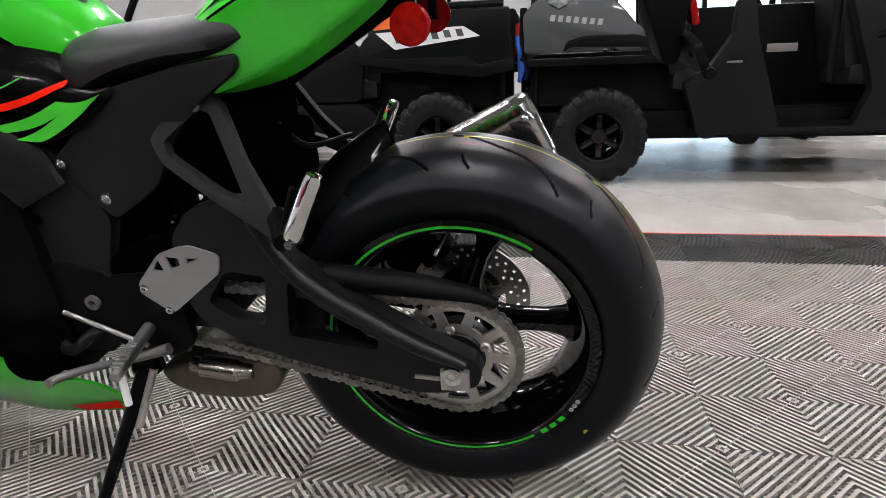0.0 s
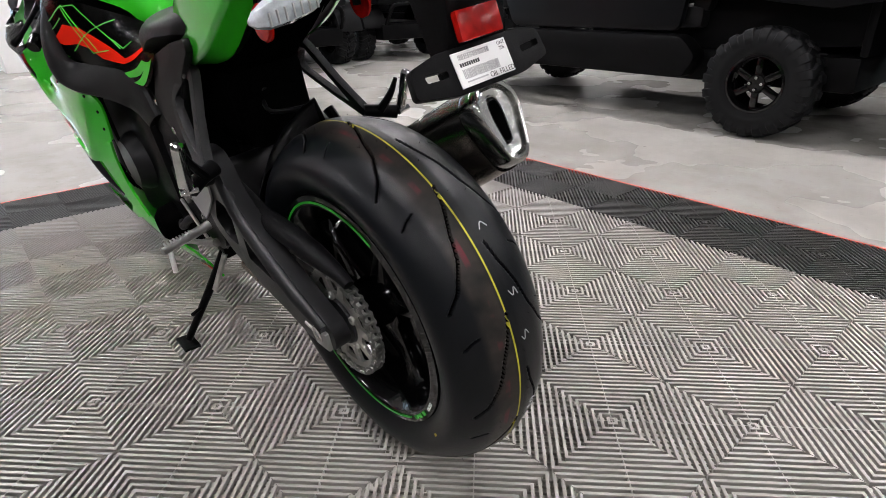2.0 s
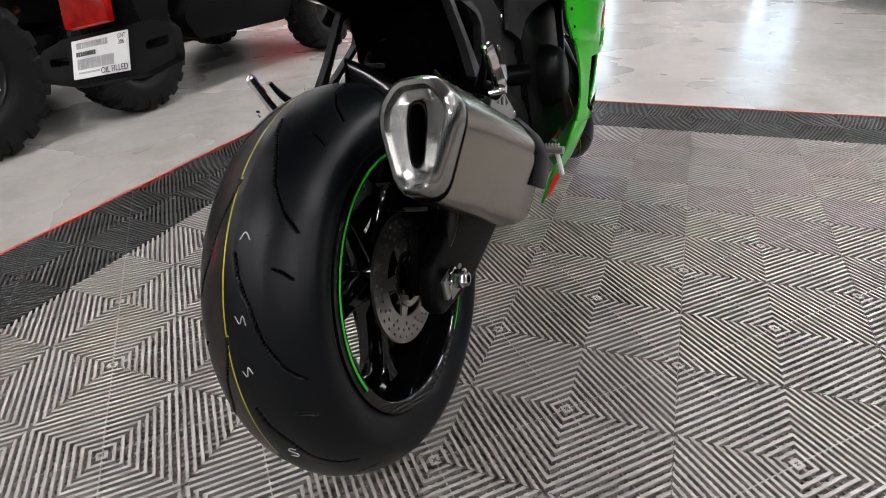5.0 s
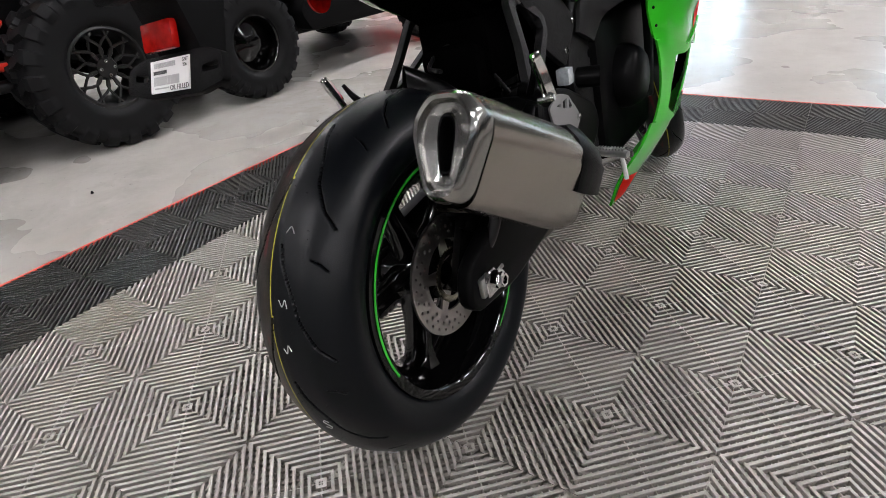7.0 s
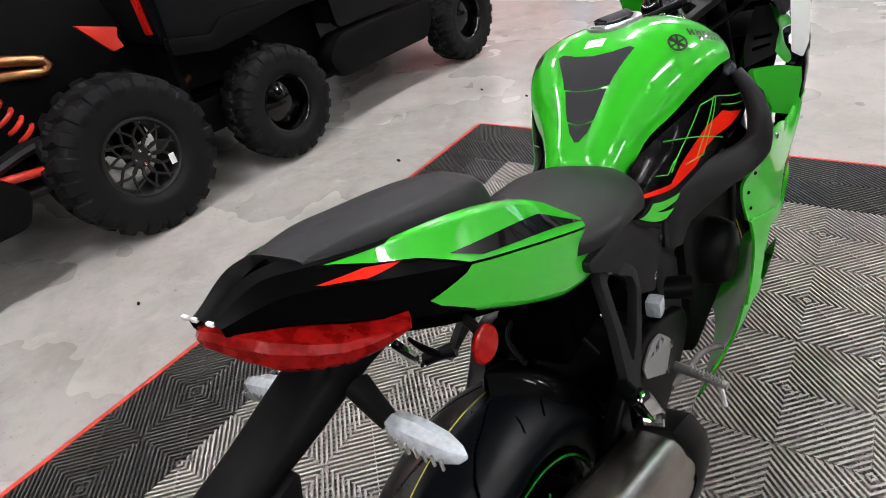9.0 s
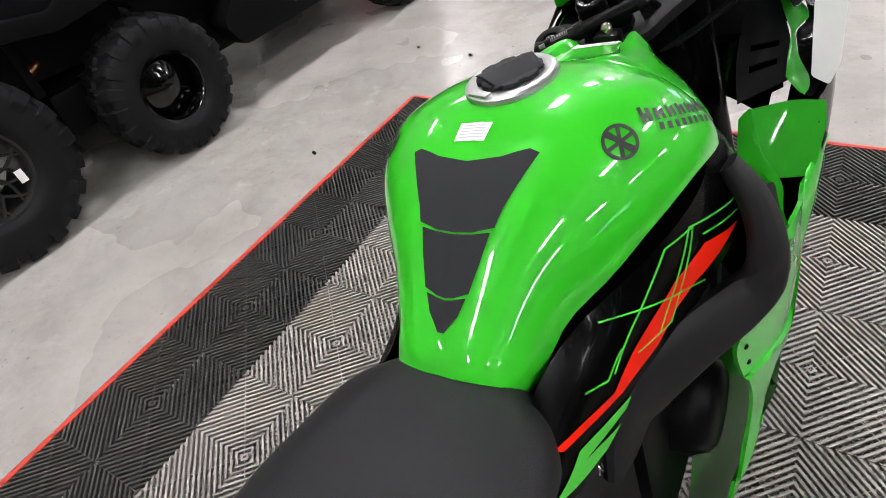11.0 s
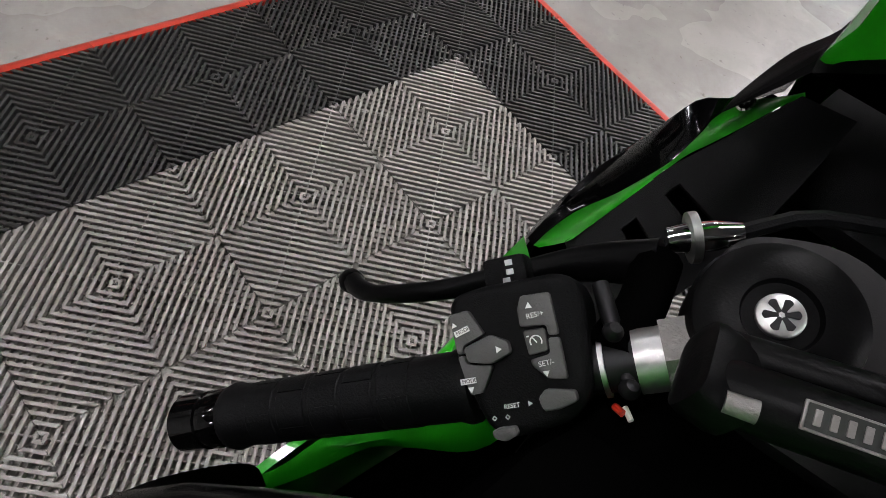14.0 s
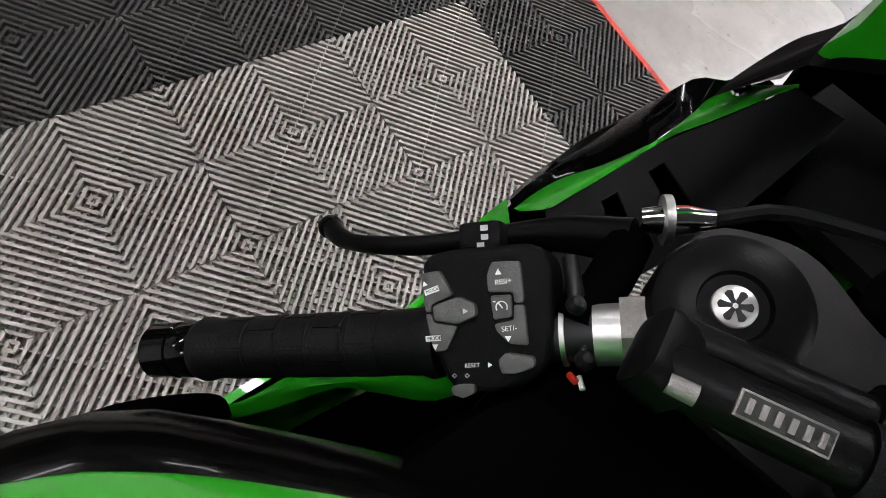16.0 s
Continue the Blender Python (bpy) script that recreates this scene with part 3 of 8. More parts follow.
def chain():
    """Roller chain round both sprockets on the left side."""
    x, r0, r1 = -0.104, 0.100, 0.036
    c0, c1 = Vector((0, AXLE.y, AXLE.z)), Vector((0, 0.60, 0.405))
    d = c1 - c0
    ang, dist = math.atan2(d.z, d.y), math.hypot(d.y, d.z)
    off = math.acos((r0 - r1) / dist)
    pts = []
    for k in range(41):
        a = ang + off + (2 * math.pi - 2 * off) * k / 40
        pts.append(c0 + r0 * Vector((0, math.cos(a), math.sin(a))))
    for k in range(21):
        a = ang - off + 2 * off * k / 20
        pts.append(c1 + r1 * Vector((0, math.cos(a), math.sin(a))))
    pts.append(pts[0])
    n = 112
    way = even(pts, n + 1)
    ch = bmesh.new()
    for i in range(n):
        a, b = way[i], way[i + 1]
        t = (b - a).normalized()
        up = Vector((1, 0, 0)).cross(t)
        for s in (-1, 1):
            xx = x + s * (0.0085 if i % 2 else 0.0062)
            ring = []
            for w in (-0.0008, 0.0008):
                ring.append([Vector((xx + w, 0, 0)) + a.lerp(b, f) + up * h for f, h in ((-0.32, -0.003), (-0.12, -0.0068), (0.25, -0.0068), (0.5, -0.0045), (0.75, -0.0068), (1.12, -0.0068), (1.32, -0.003), (1.32, 0.003), (1.12, 0.0068), (0.75, 0.0068), (0.5, 0.0045), (0.25, 0.0068), (-0.12, 0.0068), (-0.32, 0.003))])
            skin(ch, ring)
        pin = [[a + Vector((x + w, 0, 0)) + 0.0036 * (math.cos(q) * t + math.sin(q) * up) for q in (math.pi * k / 3 for k in range(6))] for w in (-0.0115, 0.0115)]
        skin(ch, pin)
    part("chain", ch, CHAIN_STEEL, bike, "bare steel roller chain")
    part("front_sprocket_cover", plate(rounded([(0.52, 0.36), (0.68, 0.34), (0.70, 0.45), (0.64, 0.49), (0.54, 0.47)], 0.03), -0.135, -0.09, edge=0.01), BLACK_PLASTIC, bike)


chain()


def swingarm():
    out = rounded([(0.412, 0.455), (0.402, 0.540), (0.365, 0.583), (0.31, 0.594), (0.269, 0.588), (0.249, 0.560), (0.233, 0.519), (0.189, 0.477), (0.143, 0.445), (0.095, 0.418), (0.031, 0.379), (-0.036, 0.345), (-0.046, 0.325), (-0.038, 0.298), (0.002, 0.284), (0.055, 0.280), (0.106, 0.296), (0.182, 0.312), (0.271, 0.336), (0.350, 0.372), (0.395, 0.405)], 0.014)
    hole = rounded([(0.236, 0.472), (0.208, 0.442), (0.165, 0.409), (0.108, 0.376), (0.112, 0.356), (0.181, 0.366), (0.250, 0.376)], 0.010)
    recess = rounded([(0.268, 0.478), (0.286, 0.392), (0.335, 0.400), (0.372, 0.430), (0.330, 0.486)], 0.012)
    for s in (-1, 1):
        bm = plate(out if s < 0 else rounded([(0.60, 0.45), (0.44, 0.53), (0.30, 0.545), (0.18, 0.47), (0.06, 0.40), (-0.04, 0.358), (-0.058, 0.30), (-0.035, 0.27), (0.10, 0.255), (0.31, 0.285), (0.56, 0.350), (0.615, 0.395)], 0.03), s * 0.148, s * 0.118, [hole, recess] if s < 0 else [], edge=0.010, segments=3)
        # the right beam's blacker material holds the shade under the muffler
        part("swingarm", bm, SWING if s < 0 else BLACK_SATIN, bike, "satin black swingarm beam")
    part("swingarm_pivot", plate(rounded([(0.62, 0.40), (0.60, 0.46), (0.46, 0.53), (0.37, 0.54), (0.36, 0.40), (0.50, 0.36), (0.60, 0.36)], 0.02), -0.124, -0.108, edge=0.006), SHADED_BLACK, bike, "black swingarm pivot end")
    part("swingarm_bridge", plate(rounded([(0.36, 0.36), (0.46, 0.36), (0.50, 0.50), (0.40, 0.53)], 0.02), -0.118, 0.118, edge=0.012), SWING, bike)
    # a rounded rib along the upper edge of the left beam
    part("swingarm_rib", tube([(-0.145, 0.272, 0.570), (-0.147, 0.240, 0.512), (-0.148, 0.200, 0.467), (-0.149, 0.120, 0.414), (-0.149, 0.060, 0.377), (-0.148, -0.020, 0.338)], [0.012, 0.016, 0.017, 0.017, 0.017, 0.011], 12, squash=0.8), SWING, bike)
    # axle blocks and adjusters
    for s in (-1, 1):
        part("axle_block", box(s * 0.150, -0.004, 0.312, 0.012, 0.044, 0.036, 0.003), ALU, bike, "silver chain adjuster block")
        part("adjuster_bolt", tube([(s * 0.148, 0.02, 0.31), (s * 0.148, 0.058, 0.313)], 0.004, 8), STEEL, bike)
    part("axle_nut", lathe([(0.008, 0.156), (0.0195, 0.156), (0.0195, 0.162), (0.0155, 0.163), (0.0155, 0.176), (0.0125, 0.179), (0.012, 0.186), (0.008, 0.186)], 6, AXLE), CHROME, bike, "bright zinc axle nut")
    part("axle_washer", box(0.158, 0.004, 0.310, 0.006, 0.046, 0.036, 0.002), CHROME, bike)
    part("axle_end", lathe([(0.006, -0.158), (0.0155, -0.158), (0.0155, -0.146), (0.006, -0.146)], 24, AXLE), CHROME, bike)
    part("cotter_pin", tube([(0.180, 0.012, 0.326), (0.182, 0.002, 0.338), (0.186, -0.014, 0.346)], 0.0016, 6), STEEL, bike)
    # chain guard over the top run
    part("chain_guard", tube([(-0.106, 0.33, 0.50), (-0.108, 0.22, 0.468), (-0.108, 0.08, 0.452), (-0.108, -0.025, 0.436), (-0.108, -0.065, 0.422)], [0.018, 0.020, 0.022, 0.021, 0.010], 14, squash=0.8), BLACK_PLASTIC, bike, "black rounded chain guard")
    # hugger over the tyre
    bm = bmesh.new()
    rings = []
    for a, w in ((73, 0.006), (67, 0.036), (58, 0.070), (50, 0.088), (38, 0.096), (22, 0.098), (4, 0.096)):
        t = radians(180 - a)
        ring = []
        for q in range(-6, 7):
            u = q / 6
            r = 0.345 + 0.020 * max(0, (a - 45) / 28) - 0.055 * abs(u) ** 2.6
            ring.append(Vector((u * w, AXLE.y - r * math.cos(t), AXLE.z + r * math.sin(t))))
        rings.append(ring)
    skin(bm, rings, closed=False)
    bmesh.ops.solidify(bm, geom=list(bm.faces), thickness=0.003)
    part("rear_hugger", bm, BLACK_COAT, bike, "black mudguard over the rear tyre")
    part("brake_hose", tube([(0.09, 0.30, 0.56), (0.02, 0.29, 0.66), (-0.02, 0.26, 0.665), (-0.03, 0.22, 0.64), (0.03, 0.17, 0.64)], 0.0045, 8), RUBBER, bike)
    # rear shock
    part("shock_absorber", tube([(0, 0.47, 0.38), (0, 0.47, 0.66)], 0.022, 16), DARK_METAL, bike)
    sp = [(0.034 * math.cos(a), 0.47 + 0.034 * math.sin(a), 0.44 + 0.17 * k / 60) for k, a in ((k, 0.68 * k) for k in range(61))]
    part("shock_spring", tube(sp, 0.0055, 6, 240), BLACK_GLOSS, bike)


swingarm()


def rear_brake():
    x = 0.072
    out = [(0.110 * math.cos(radians(4 * k)), 0.110 * math.sin(radians(4 * k))) for k in range(90)]
    holes = [[(0.066 * math.cos(radians(10 * k)), 0.066 * math.sin(radians(10 * k))) for k in range(36)]]
    for k in range(30):
        a = radians(12 * k)
        for r, off in ((0.100, 0), (0.088, radians(6)), (0.077, 0)):
            if (k + (1 if off else 0)) % 2 and r == 0.077:
                continue
            c = Vector((r * math.cos(a + off), r * math.sin(a + off)))
            holes.append([(c.x + 0.0032 * math.cos(radians(60 * q)), c.y + 0.0032 * math.sin(radians(60 * q))) for q in range(6)])
    part("brake_disc", plate(out, x - 0.0025, x + 0.0025, holes), DISC, rear, "drilled steel brake disc")
    bm = bmesh.new()
    for k in range(5):
        one = plate(rounded([(-0.012, 0.03), (0.012, 0.03), (0.008, 0.072), (-0.008, 0.072)], 0.004), x - 0.002, x + 0.002)
        one.transform(Matrix.Rotation(radians(72 * k), 4, "X"))
        join(bm, one)
    part("disc_carrier", bm, DISC, rear)
    teeth = []
    for i in range(120):
        r = 0.046 if i % 2 else 0.050
        teeth.append((r * math.cos(radians(3 * i)), r * math.sin(radians(3 * i))))
    part("sensor_ring", plate(teeth, x + 0.006, x + 0.008, [[(0.038 * math.cos(radians(10 * k)), 0.038 * math.sin(radians(10 * k))) for k in range(36)]]), BRASS, rear)
    # caliper and its bracket
    cal = part("brake_caliper", box(0.078, 0.075, 0.435, 0.052, 0.060, 0.085, 0.012, pose(0, 0, 0, -40)), BLACK_SATIN, bike, "black rear brake caliper")
    part("caliper_body", box(0.108, 0.055, 0.415, 0.020, 0.05, 0.062, 0.008, pose(0, 0, 0, -35)), BLACK_SATIN, cal)
    part("caliper_bracket", plate(rounded([(0.03, 0.29), (-0.03, 0.30), (0.0, 0.36), (0.06, 0.46), (0.11, 0.44), (0.07, 0.36)], 0.012), 0.088, 0.104, edge=0.004), BLACK_SATIN, bike)
    part("pad_pin", tube([(0.06, 0.02, 0.437), (0.13, 0.02, 0.437)], 0.004, 8), BRASS, bike)
    part("bleed_screw", tube([(0.10, 0.065, 0.478), (0.10, 0.05, 0.50)], 0.0035, 8), CHROME, bike)
    part("hose_guide", tube([(0.12, 0.10, 0.50), (0.15, 0.075, 0.43), (0.145, 0.045, 0.375), (0.12, 0.03, 0.345)], 0.011, 10), DARK_METAL, bike)


rear_brake()


def muffler():
    u, v, c = Vector((0, -0.886, 0.464)), Vector((0, 0.464, 0.886)), Vector((0.210, -0.125, 0.599))
    shape = rounded([(-0.50, 1.0), (0.50, 1.0), (0.96, 0.60), (1.0, 0.25), (0.50, -1.0), (-0.46, -1.0), (-1.0, 0.22), (-0.95, 0.60)], 0.36, 5)

    def ring(s, w, h, shift=(0, 0)):
        return [c + u * s + Vector((1, 0, 0)) * (x * w + shift[0]) + v * (z * h + shift[1]) for x, z in shape]
    body = bmesh.new()
    skin(body, [ring(-s, w, h, (0, q)) for s, w, h, q in ((0.040, 0.0560, 0.0765, -0.002), (0.10, 0.058, 0.080, -0.004), (0.20, 0.060, 0.084, -0.007), (0.30, 0.062, 0.088, -0.010), (0.36, 0.062, 0.088, -0.012), (0.40, 0.055, 0.080, -0.014), (0.43, 0.040, 0.058, -0.016), (0.445, 0.022, 0.030, -0.016))], caps=False)
    ex = part("muffler", body, TITAN, bike, "satin titanium muffler")
    cap = bmesh.new()
    slot = [(0.38 * x, 0.62 * z + 0.06) for x, z in rounded([(-0.8, 1), (0.8, 1), (0.76, -1), (-0.76, -1)], 0.74, 6)]
    n = len(shape)
    ang = lambda p: math.atan2(p[1], p[0])
    sl = even([Vector((x, z, 0)) for x, z in slot + slot[:1]], 400)
    sl2 = []
    for x, z in shape:
        sl2.append(min(sl, key=lambda q: abs((ang((q.x * 2.4, q.y - 0.06)) - ang((x, z)) + math.pi) % (2 * math.pi) - math.pi)))
    inner = lambda s, k: [c + u * s + Vector((1, 0, 0)) * (p.x * 0.043 * k) + v * (p.y * 0.064 * k) for p in sl2]
    skin(cap, [ring(-0.046, 0.0530, 0.073), ring(-0.040, 0.0555, 0.0755), ring(-0.012, 0.0535, 0.0735), ring(-0.004, 0.0505, 0.0710), ring(0.001, 0.0455, 0.0660), ring(-0.001, 0.0410, 0.0610), ring(-0.010, 0.0375, 0.0570), inner(-0.0115, 1.12), inner(-0.0135, 1.04), inner(-0.018, 1.0)], caps=False)
    part("end_cap", cap, CAP_STEEL, ex, "polished end cap with oblong outlet")
    # pipe and baffle are plain black: the outlet's inner shade is in their colour
    pipe = bmesh.new()
    skin(pipe, [inner(-0.012, 0.99), inner(-0.012, 0.92), inner(-0.10, 0.90), inner(-0.10, 0.98)], caps=False)
    part("outlet_pipe", pipe, UTV_BLACK, ex)
    tip = bmesh.new()
    skin(tip, [inner(-0.099, 0.95), inner(-0.101, 0.4)])
    part("baffle", tip, UTV_BLACK, ex)
    shield = bmesh.new()
    skin(shield, [[c - u * s + Vector((1, 0, 0)) * (x * k) + v * (z * k - 0.004) for x, z in ((-0.030, 0.083), (0.026, 0.086), (0.052, 0.060), (0.064, 0.024), (0.054, -0.030), (0.046, -0.028), (0.055, 0.022), (0.045, 0.052), (0.022, 0.076), (-0.030, 0.074))] for s, k in ((0.335, 1.0), (0.35, 1.05), (0.40, 1.03), (0.45, 0.92), (0.47, 0.80))])
    part("heat_shield", shield, BLACK_SATIN, ex, "black front heat shield")
    part("clamp_band", lathe([(0.0001, -0.002), (0.002, -0.002), (0.002, 0.002), (0.0001, 0.002)], 8, closed=False), CHROME, ex)
    part("muffler_bracket", tube([(0.17, 0.24, 0.47), (0.15, 0.29, 0.52), (0.14, 0.33, 0.58)], 0.012, 8), BLACK_SATIN, bike)
    # link pipe and collector under the engine
    part("link_pipe", tube([(0.195, 0.27, 0.37), (0.15, 0.34, 0.29), (0.09, 0.42, 0.235), (0.03, 0.48, 0.215)], 0.030, 16), TITAN, bike)
    cat = plate(rounded([(0.312, 0.245), (0.335, 0.200), (0.40, 0.182), (0.49, 0.182), (0.545, 0.205), (0.56, 0.240), (0.50, 0.266), (0.33, 0.268)], 0.03), -0.085, 0.07, edge=0.022, segments=4)
    part("exhaust_collector", cat, STAINED, bike, "stained steel exhaust collector box")
    part("collector_clamp", tube([(-0.088, 0.478, 0.262), (-0.090, 0.462, 0.262), (-0.092, 0.455, 0.262), (-0.092, 0.392, 0.256), (-0.090, 0.384, 0.255), (-0.088, 0.366, 0.253)], [0.014, 0.014, 0.021, 0.021, 0.015, 0.013], 16, smooth=False), TITAN, bike)


muffler()


# ---- tank, seat and tail ----
TANK = [
    (0.528, [(0, 0.836), (0.026, 0.834), (0.048, 0.826), (0.062, 0.812), (0.070, 0.795), (0.072, 0.775)]),
    (0.560, [(0, 0.866), (0.034, 0.863), (0.060, 0.850), (0.075, 0.830), (0.083, 0.805), (0.084, 0.775)]),
    (0.610, [(0, 0.916), (0.048, 0.911), (0.080, 0.894), (0.099, 0.866), (0.106, 0.836), (0.106, 0.822)]),
    (0.660, [(0, 0.958), (0.062, 0.953), (0.105, 0.934), (0.130, 0.902), (0.142, 0.864), (0.142, 0.850)]),
    (0.710, [(0, 0.987), (0.072, 0.982), (0.126, 0.962), (0.158, 0.928), (0.171, 0.890), (0.171, 0.877)]),
    (0.770, [(0, 1.002), (0.076, 0.997), (0.138, 0.976), (0.174, 0.942), (0.190, 0.909), (0.191, 0.896)]),
    (0.840, [(0, 0.996), (0.074, 0.991), (0.136, 0.968), (0.172, 0.937), (0.190, 0.910), (0.194, 0.890)]),
    (0.900, [(0, 0.972), (0.066, 0.974), (0.112, 0.954), (0.146, 0.924), (0.164, 0.898), (0.169, 0.878)]),
    (0.970, [(0, 0.942), (0.050, 0.946), (0.072, 0.957), (0.098, 0.924), (0.114, 0.902), (0.118, 0.886)]),
    (1.020, [(0, 0.928), (0.036, 0.931), (0.057, 0.948), (0.074, 0.912), (0.082, 0.890), (0.083, 0.872)]),
    (1.050, [(0, 0.912), (0.030, 0.915), (0.049, 0.934), (0.060, 0.897), (0.068, 0.872), (0.070, 0.855)]),
]


# the cover ahead of the seam: a flat valley between two crisp ridges
FRONT = [
    (0.866, [(0, 0.986), (0.045, 0.9855), (0.058, 0.9850), (0.075, 0.983), (0.126, 0.962), (0.162, 0.931), (0.181, 0.902), (0.186, 0.880)]),
    (0.882, [(0, 0.981), (0.050, 0.9805), (0.058, 0.9815), (0.074, 0.980), (0.122, 0.959), (0.160, 0.928), (0.178, 0.900), (0.183, 0.879)]),
    (0.900, [(0, 0.970), (0.048, 0.9695), (0.057, 0.9760), (0.073, 0.975), (0.118, 0.955), (0.154, 0.924), (0.171, 0.898), (0.176, 0.878)]),
    (0.930, [(0, 0.958), (0.046, 0.957), (0.057, 0.9645), (0.072, 0.964), (0.110, 0.949), (0.142, 0.918), (0.156, 0.895), (0.158, 0.879)]),
    (0.970, [(0, 0.945), (0.042, 0.944), (0.054, 0.9525), (0.068, 0.954), (0.095, 0.940), (0.117, 0.916), (0.126, 0.899), (0.126, 0.884)]),
    (1.015, [(0, 0.936), (0.038, 0.935), (0.048, 0.9465), (0.060, 0.949), (0.078, 0.929), (0.089, 0.908), (0.094, 0.890), (0.092, 0.876)]),
    (1.050, [(0, 0.928), (0.034, 0.927), (0.042, 0.9395), (0.051, 0.942), (0.065, 0.921), (0.073, 0.900), (0.077, 0.880), (0.075, 0.866)]),
    (1.066, [(0, 0.910), (0.030, 0.910), (0.039, 0.923), (0.047, 0.925), (0.055, 0.897), (0.060, 0.881), (0.066, 0.868), (0.068, 0.858)]),
]


def lerp_rows(rows, y):
    ys = [r[0] for r in rows]
    y = min(max(y, ys[0]), ys[-1])
    out = []
    for k in range(len(rows[0][1])):
        pts = [Vector((r[0], r[1][k][0], r[1][k][1])) for r in rows]
        i = max(j for j in range(len(ys) - 1) if ys[j] <= y)
        a, b, c, d = pts[max(i - 1, 0)], pts[i], pts[i + 1], pts[min(i + 2, len(pts) - 1)]
        h = c.x - b.x
        t = (y - b.x) / h
        m0 = (c - a) / max(1e-6, c.x - a.x) * h
        m1 = (d - b) / max(1e-6, d.x - b.x) * h
        v = (2 * t ** 3 - 3 * t * t + 1) * b + (t ** 3 - 2 * t * t + t) * m0 + (-2 * t ** 3 + 3 * t * t) * c + (t ** 3 - t * t) * m1
        out.append((v.y, v.z))
    return out


def section(rows, y, n=15):
    """Half a cross-section at y: n points from the top's middle to the lower edge."""
    return [(v.x, v.y) for v in spline([Vector((a, b, 0)) for a, b in lerp_rows(rows, y)], n)]


def facets(rows, y, r=0.0045):
    """Half a cross-section with flat faces and small rounded corners."""
    p = [Vector((a, b, 0)) for a, b in lerp_rows(rows, y)]
    out = [p[0]]
    for a, b, c in zip(p, p[1:], p[2:]):
        k0, k1 = min(0.45, r / max(1e-6, (a - b).length)), min(0.45, r / max(1e-6, (c - b).length))
        s, e = b.lerp(a, k0), b.lerp(c, k1)
        out += [s.lerp(b, t).lerp(b.lerp(e, t), t) for t in (0, 0.25, 0.5, 0.75, 1)]
    return out + [p[-1]]


def tank_shift(y):
    """The front of the tank sits a little to the right of the middle."""
    return 0.013 * min(1, max(0, (y - 0.70) / 0.14))


def left_part(x, y):
    """The share of that shift on the left flank, which bulges behind the airbox cover's nose."""
    return 1 - min(1, x / 0.10) * min(1, max(0, (0.985 - y) / 0.08))


def tank_point(y, f, off=0.0):
    """A point on the tank: f from 0 (middle of the top) to 1 (lower edge); negative f is the left side."""
    s = [(v.x, v.y) for v in even(facets(FRONT, y), 41)] if y > 0.87 else section(TANK, y, 41)
    if y <= 0.87:
        f *= 1 + 0.10 * min(1, max(0, (y - 0.56) / 0.05)) * min(1, max(0.2, (0.86 - y) / 0.08))
    q = min(abs(f), 0.9999) * 40
    i = int(q)
    x0, z0 = s[i]
    x1, z1 = s[i + 1]
    x, z = x0 + (x1 - x0) * (q - i), z0 + (z1 - z0) * (q - i)
    d = Vector((x1 - x0, z1 - z0)).normalized()
    x, z = x - d.y * off, z + d.x * off
    return Vector((x + tank_shift(y) if f >= 0 else tank_shift(y) * left_part(x, y) - x, y, z))


def shell(rows, ys, n=15, under=0.02, shift=lambda y: 0.0, flat=False):
    """A closed body from half sections mirrored to both sides."""
    bm = bmesh.new()
    rings = []
    for y in ys:
        s = [(v.x, v.y) for v in facets(rows, y)] if flat else section(rows, y, n)
        low = s[-1]
        d = shift(y)
        rings.append([Vector((d * left_part(x, y) - x, y, z)) for x, z in reversed(s)] + [Vector((d + x, y, z)) for x, z in s[1:]] + [Vector((d + low[0] * 0.6, y, low[1] - under)), Vector((d - low[0] * 0.6, y, low[1] - under))])
    skin(bm, rings)
    return bm


def decal(surface, outline, material, name, parent, off=0.0012, label="", cells=0):
    """A thin printed patch: an outline in the surface's two parameters, filled and laid on it."""
    bm = bmesh.new()
    k = len(outline)
    ring = []
    for i in range(k):
        a, b = Vector(outline[i]), Vector(outline[(i + 1) % k])
        m = max(1, round((b - a).length / (cells or 99)))
        ring += [a.lerp(b, j / m) for j in range(m)]
    bm.faces.new([bm.verts.new((p.x, p.y, 0)) for p in ring])
    if cells:
        xs, ys = [p.x for p in ring], [p.y for p in ring]
        for lo, hi, axis in ((min(xs), max(xs), (1, 0, 0)), (min(ys), max(ys), (0, 1, 0))):
            for c in np.arange(lo + cells, hi, cells):
                bmesh.ops.bisect_plane(bm, geom=bm.verts[:] + bm.edges[:] + bm.faces[:], plane_co=Vector(axis) * float(c), plane_no=axis)
    for v in bm.verts:
        v.co = surface(v.co.x, v.co.y, off)
    return part(name, bm, material, parent, label)


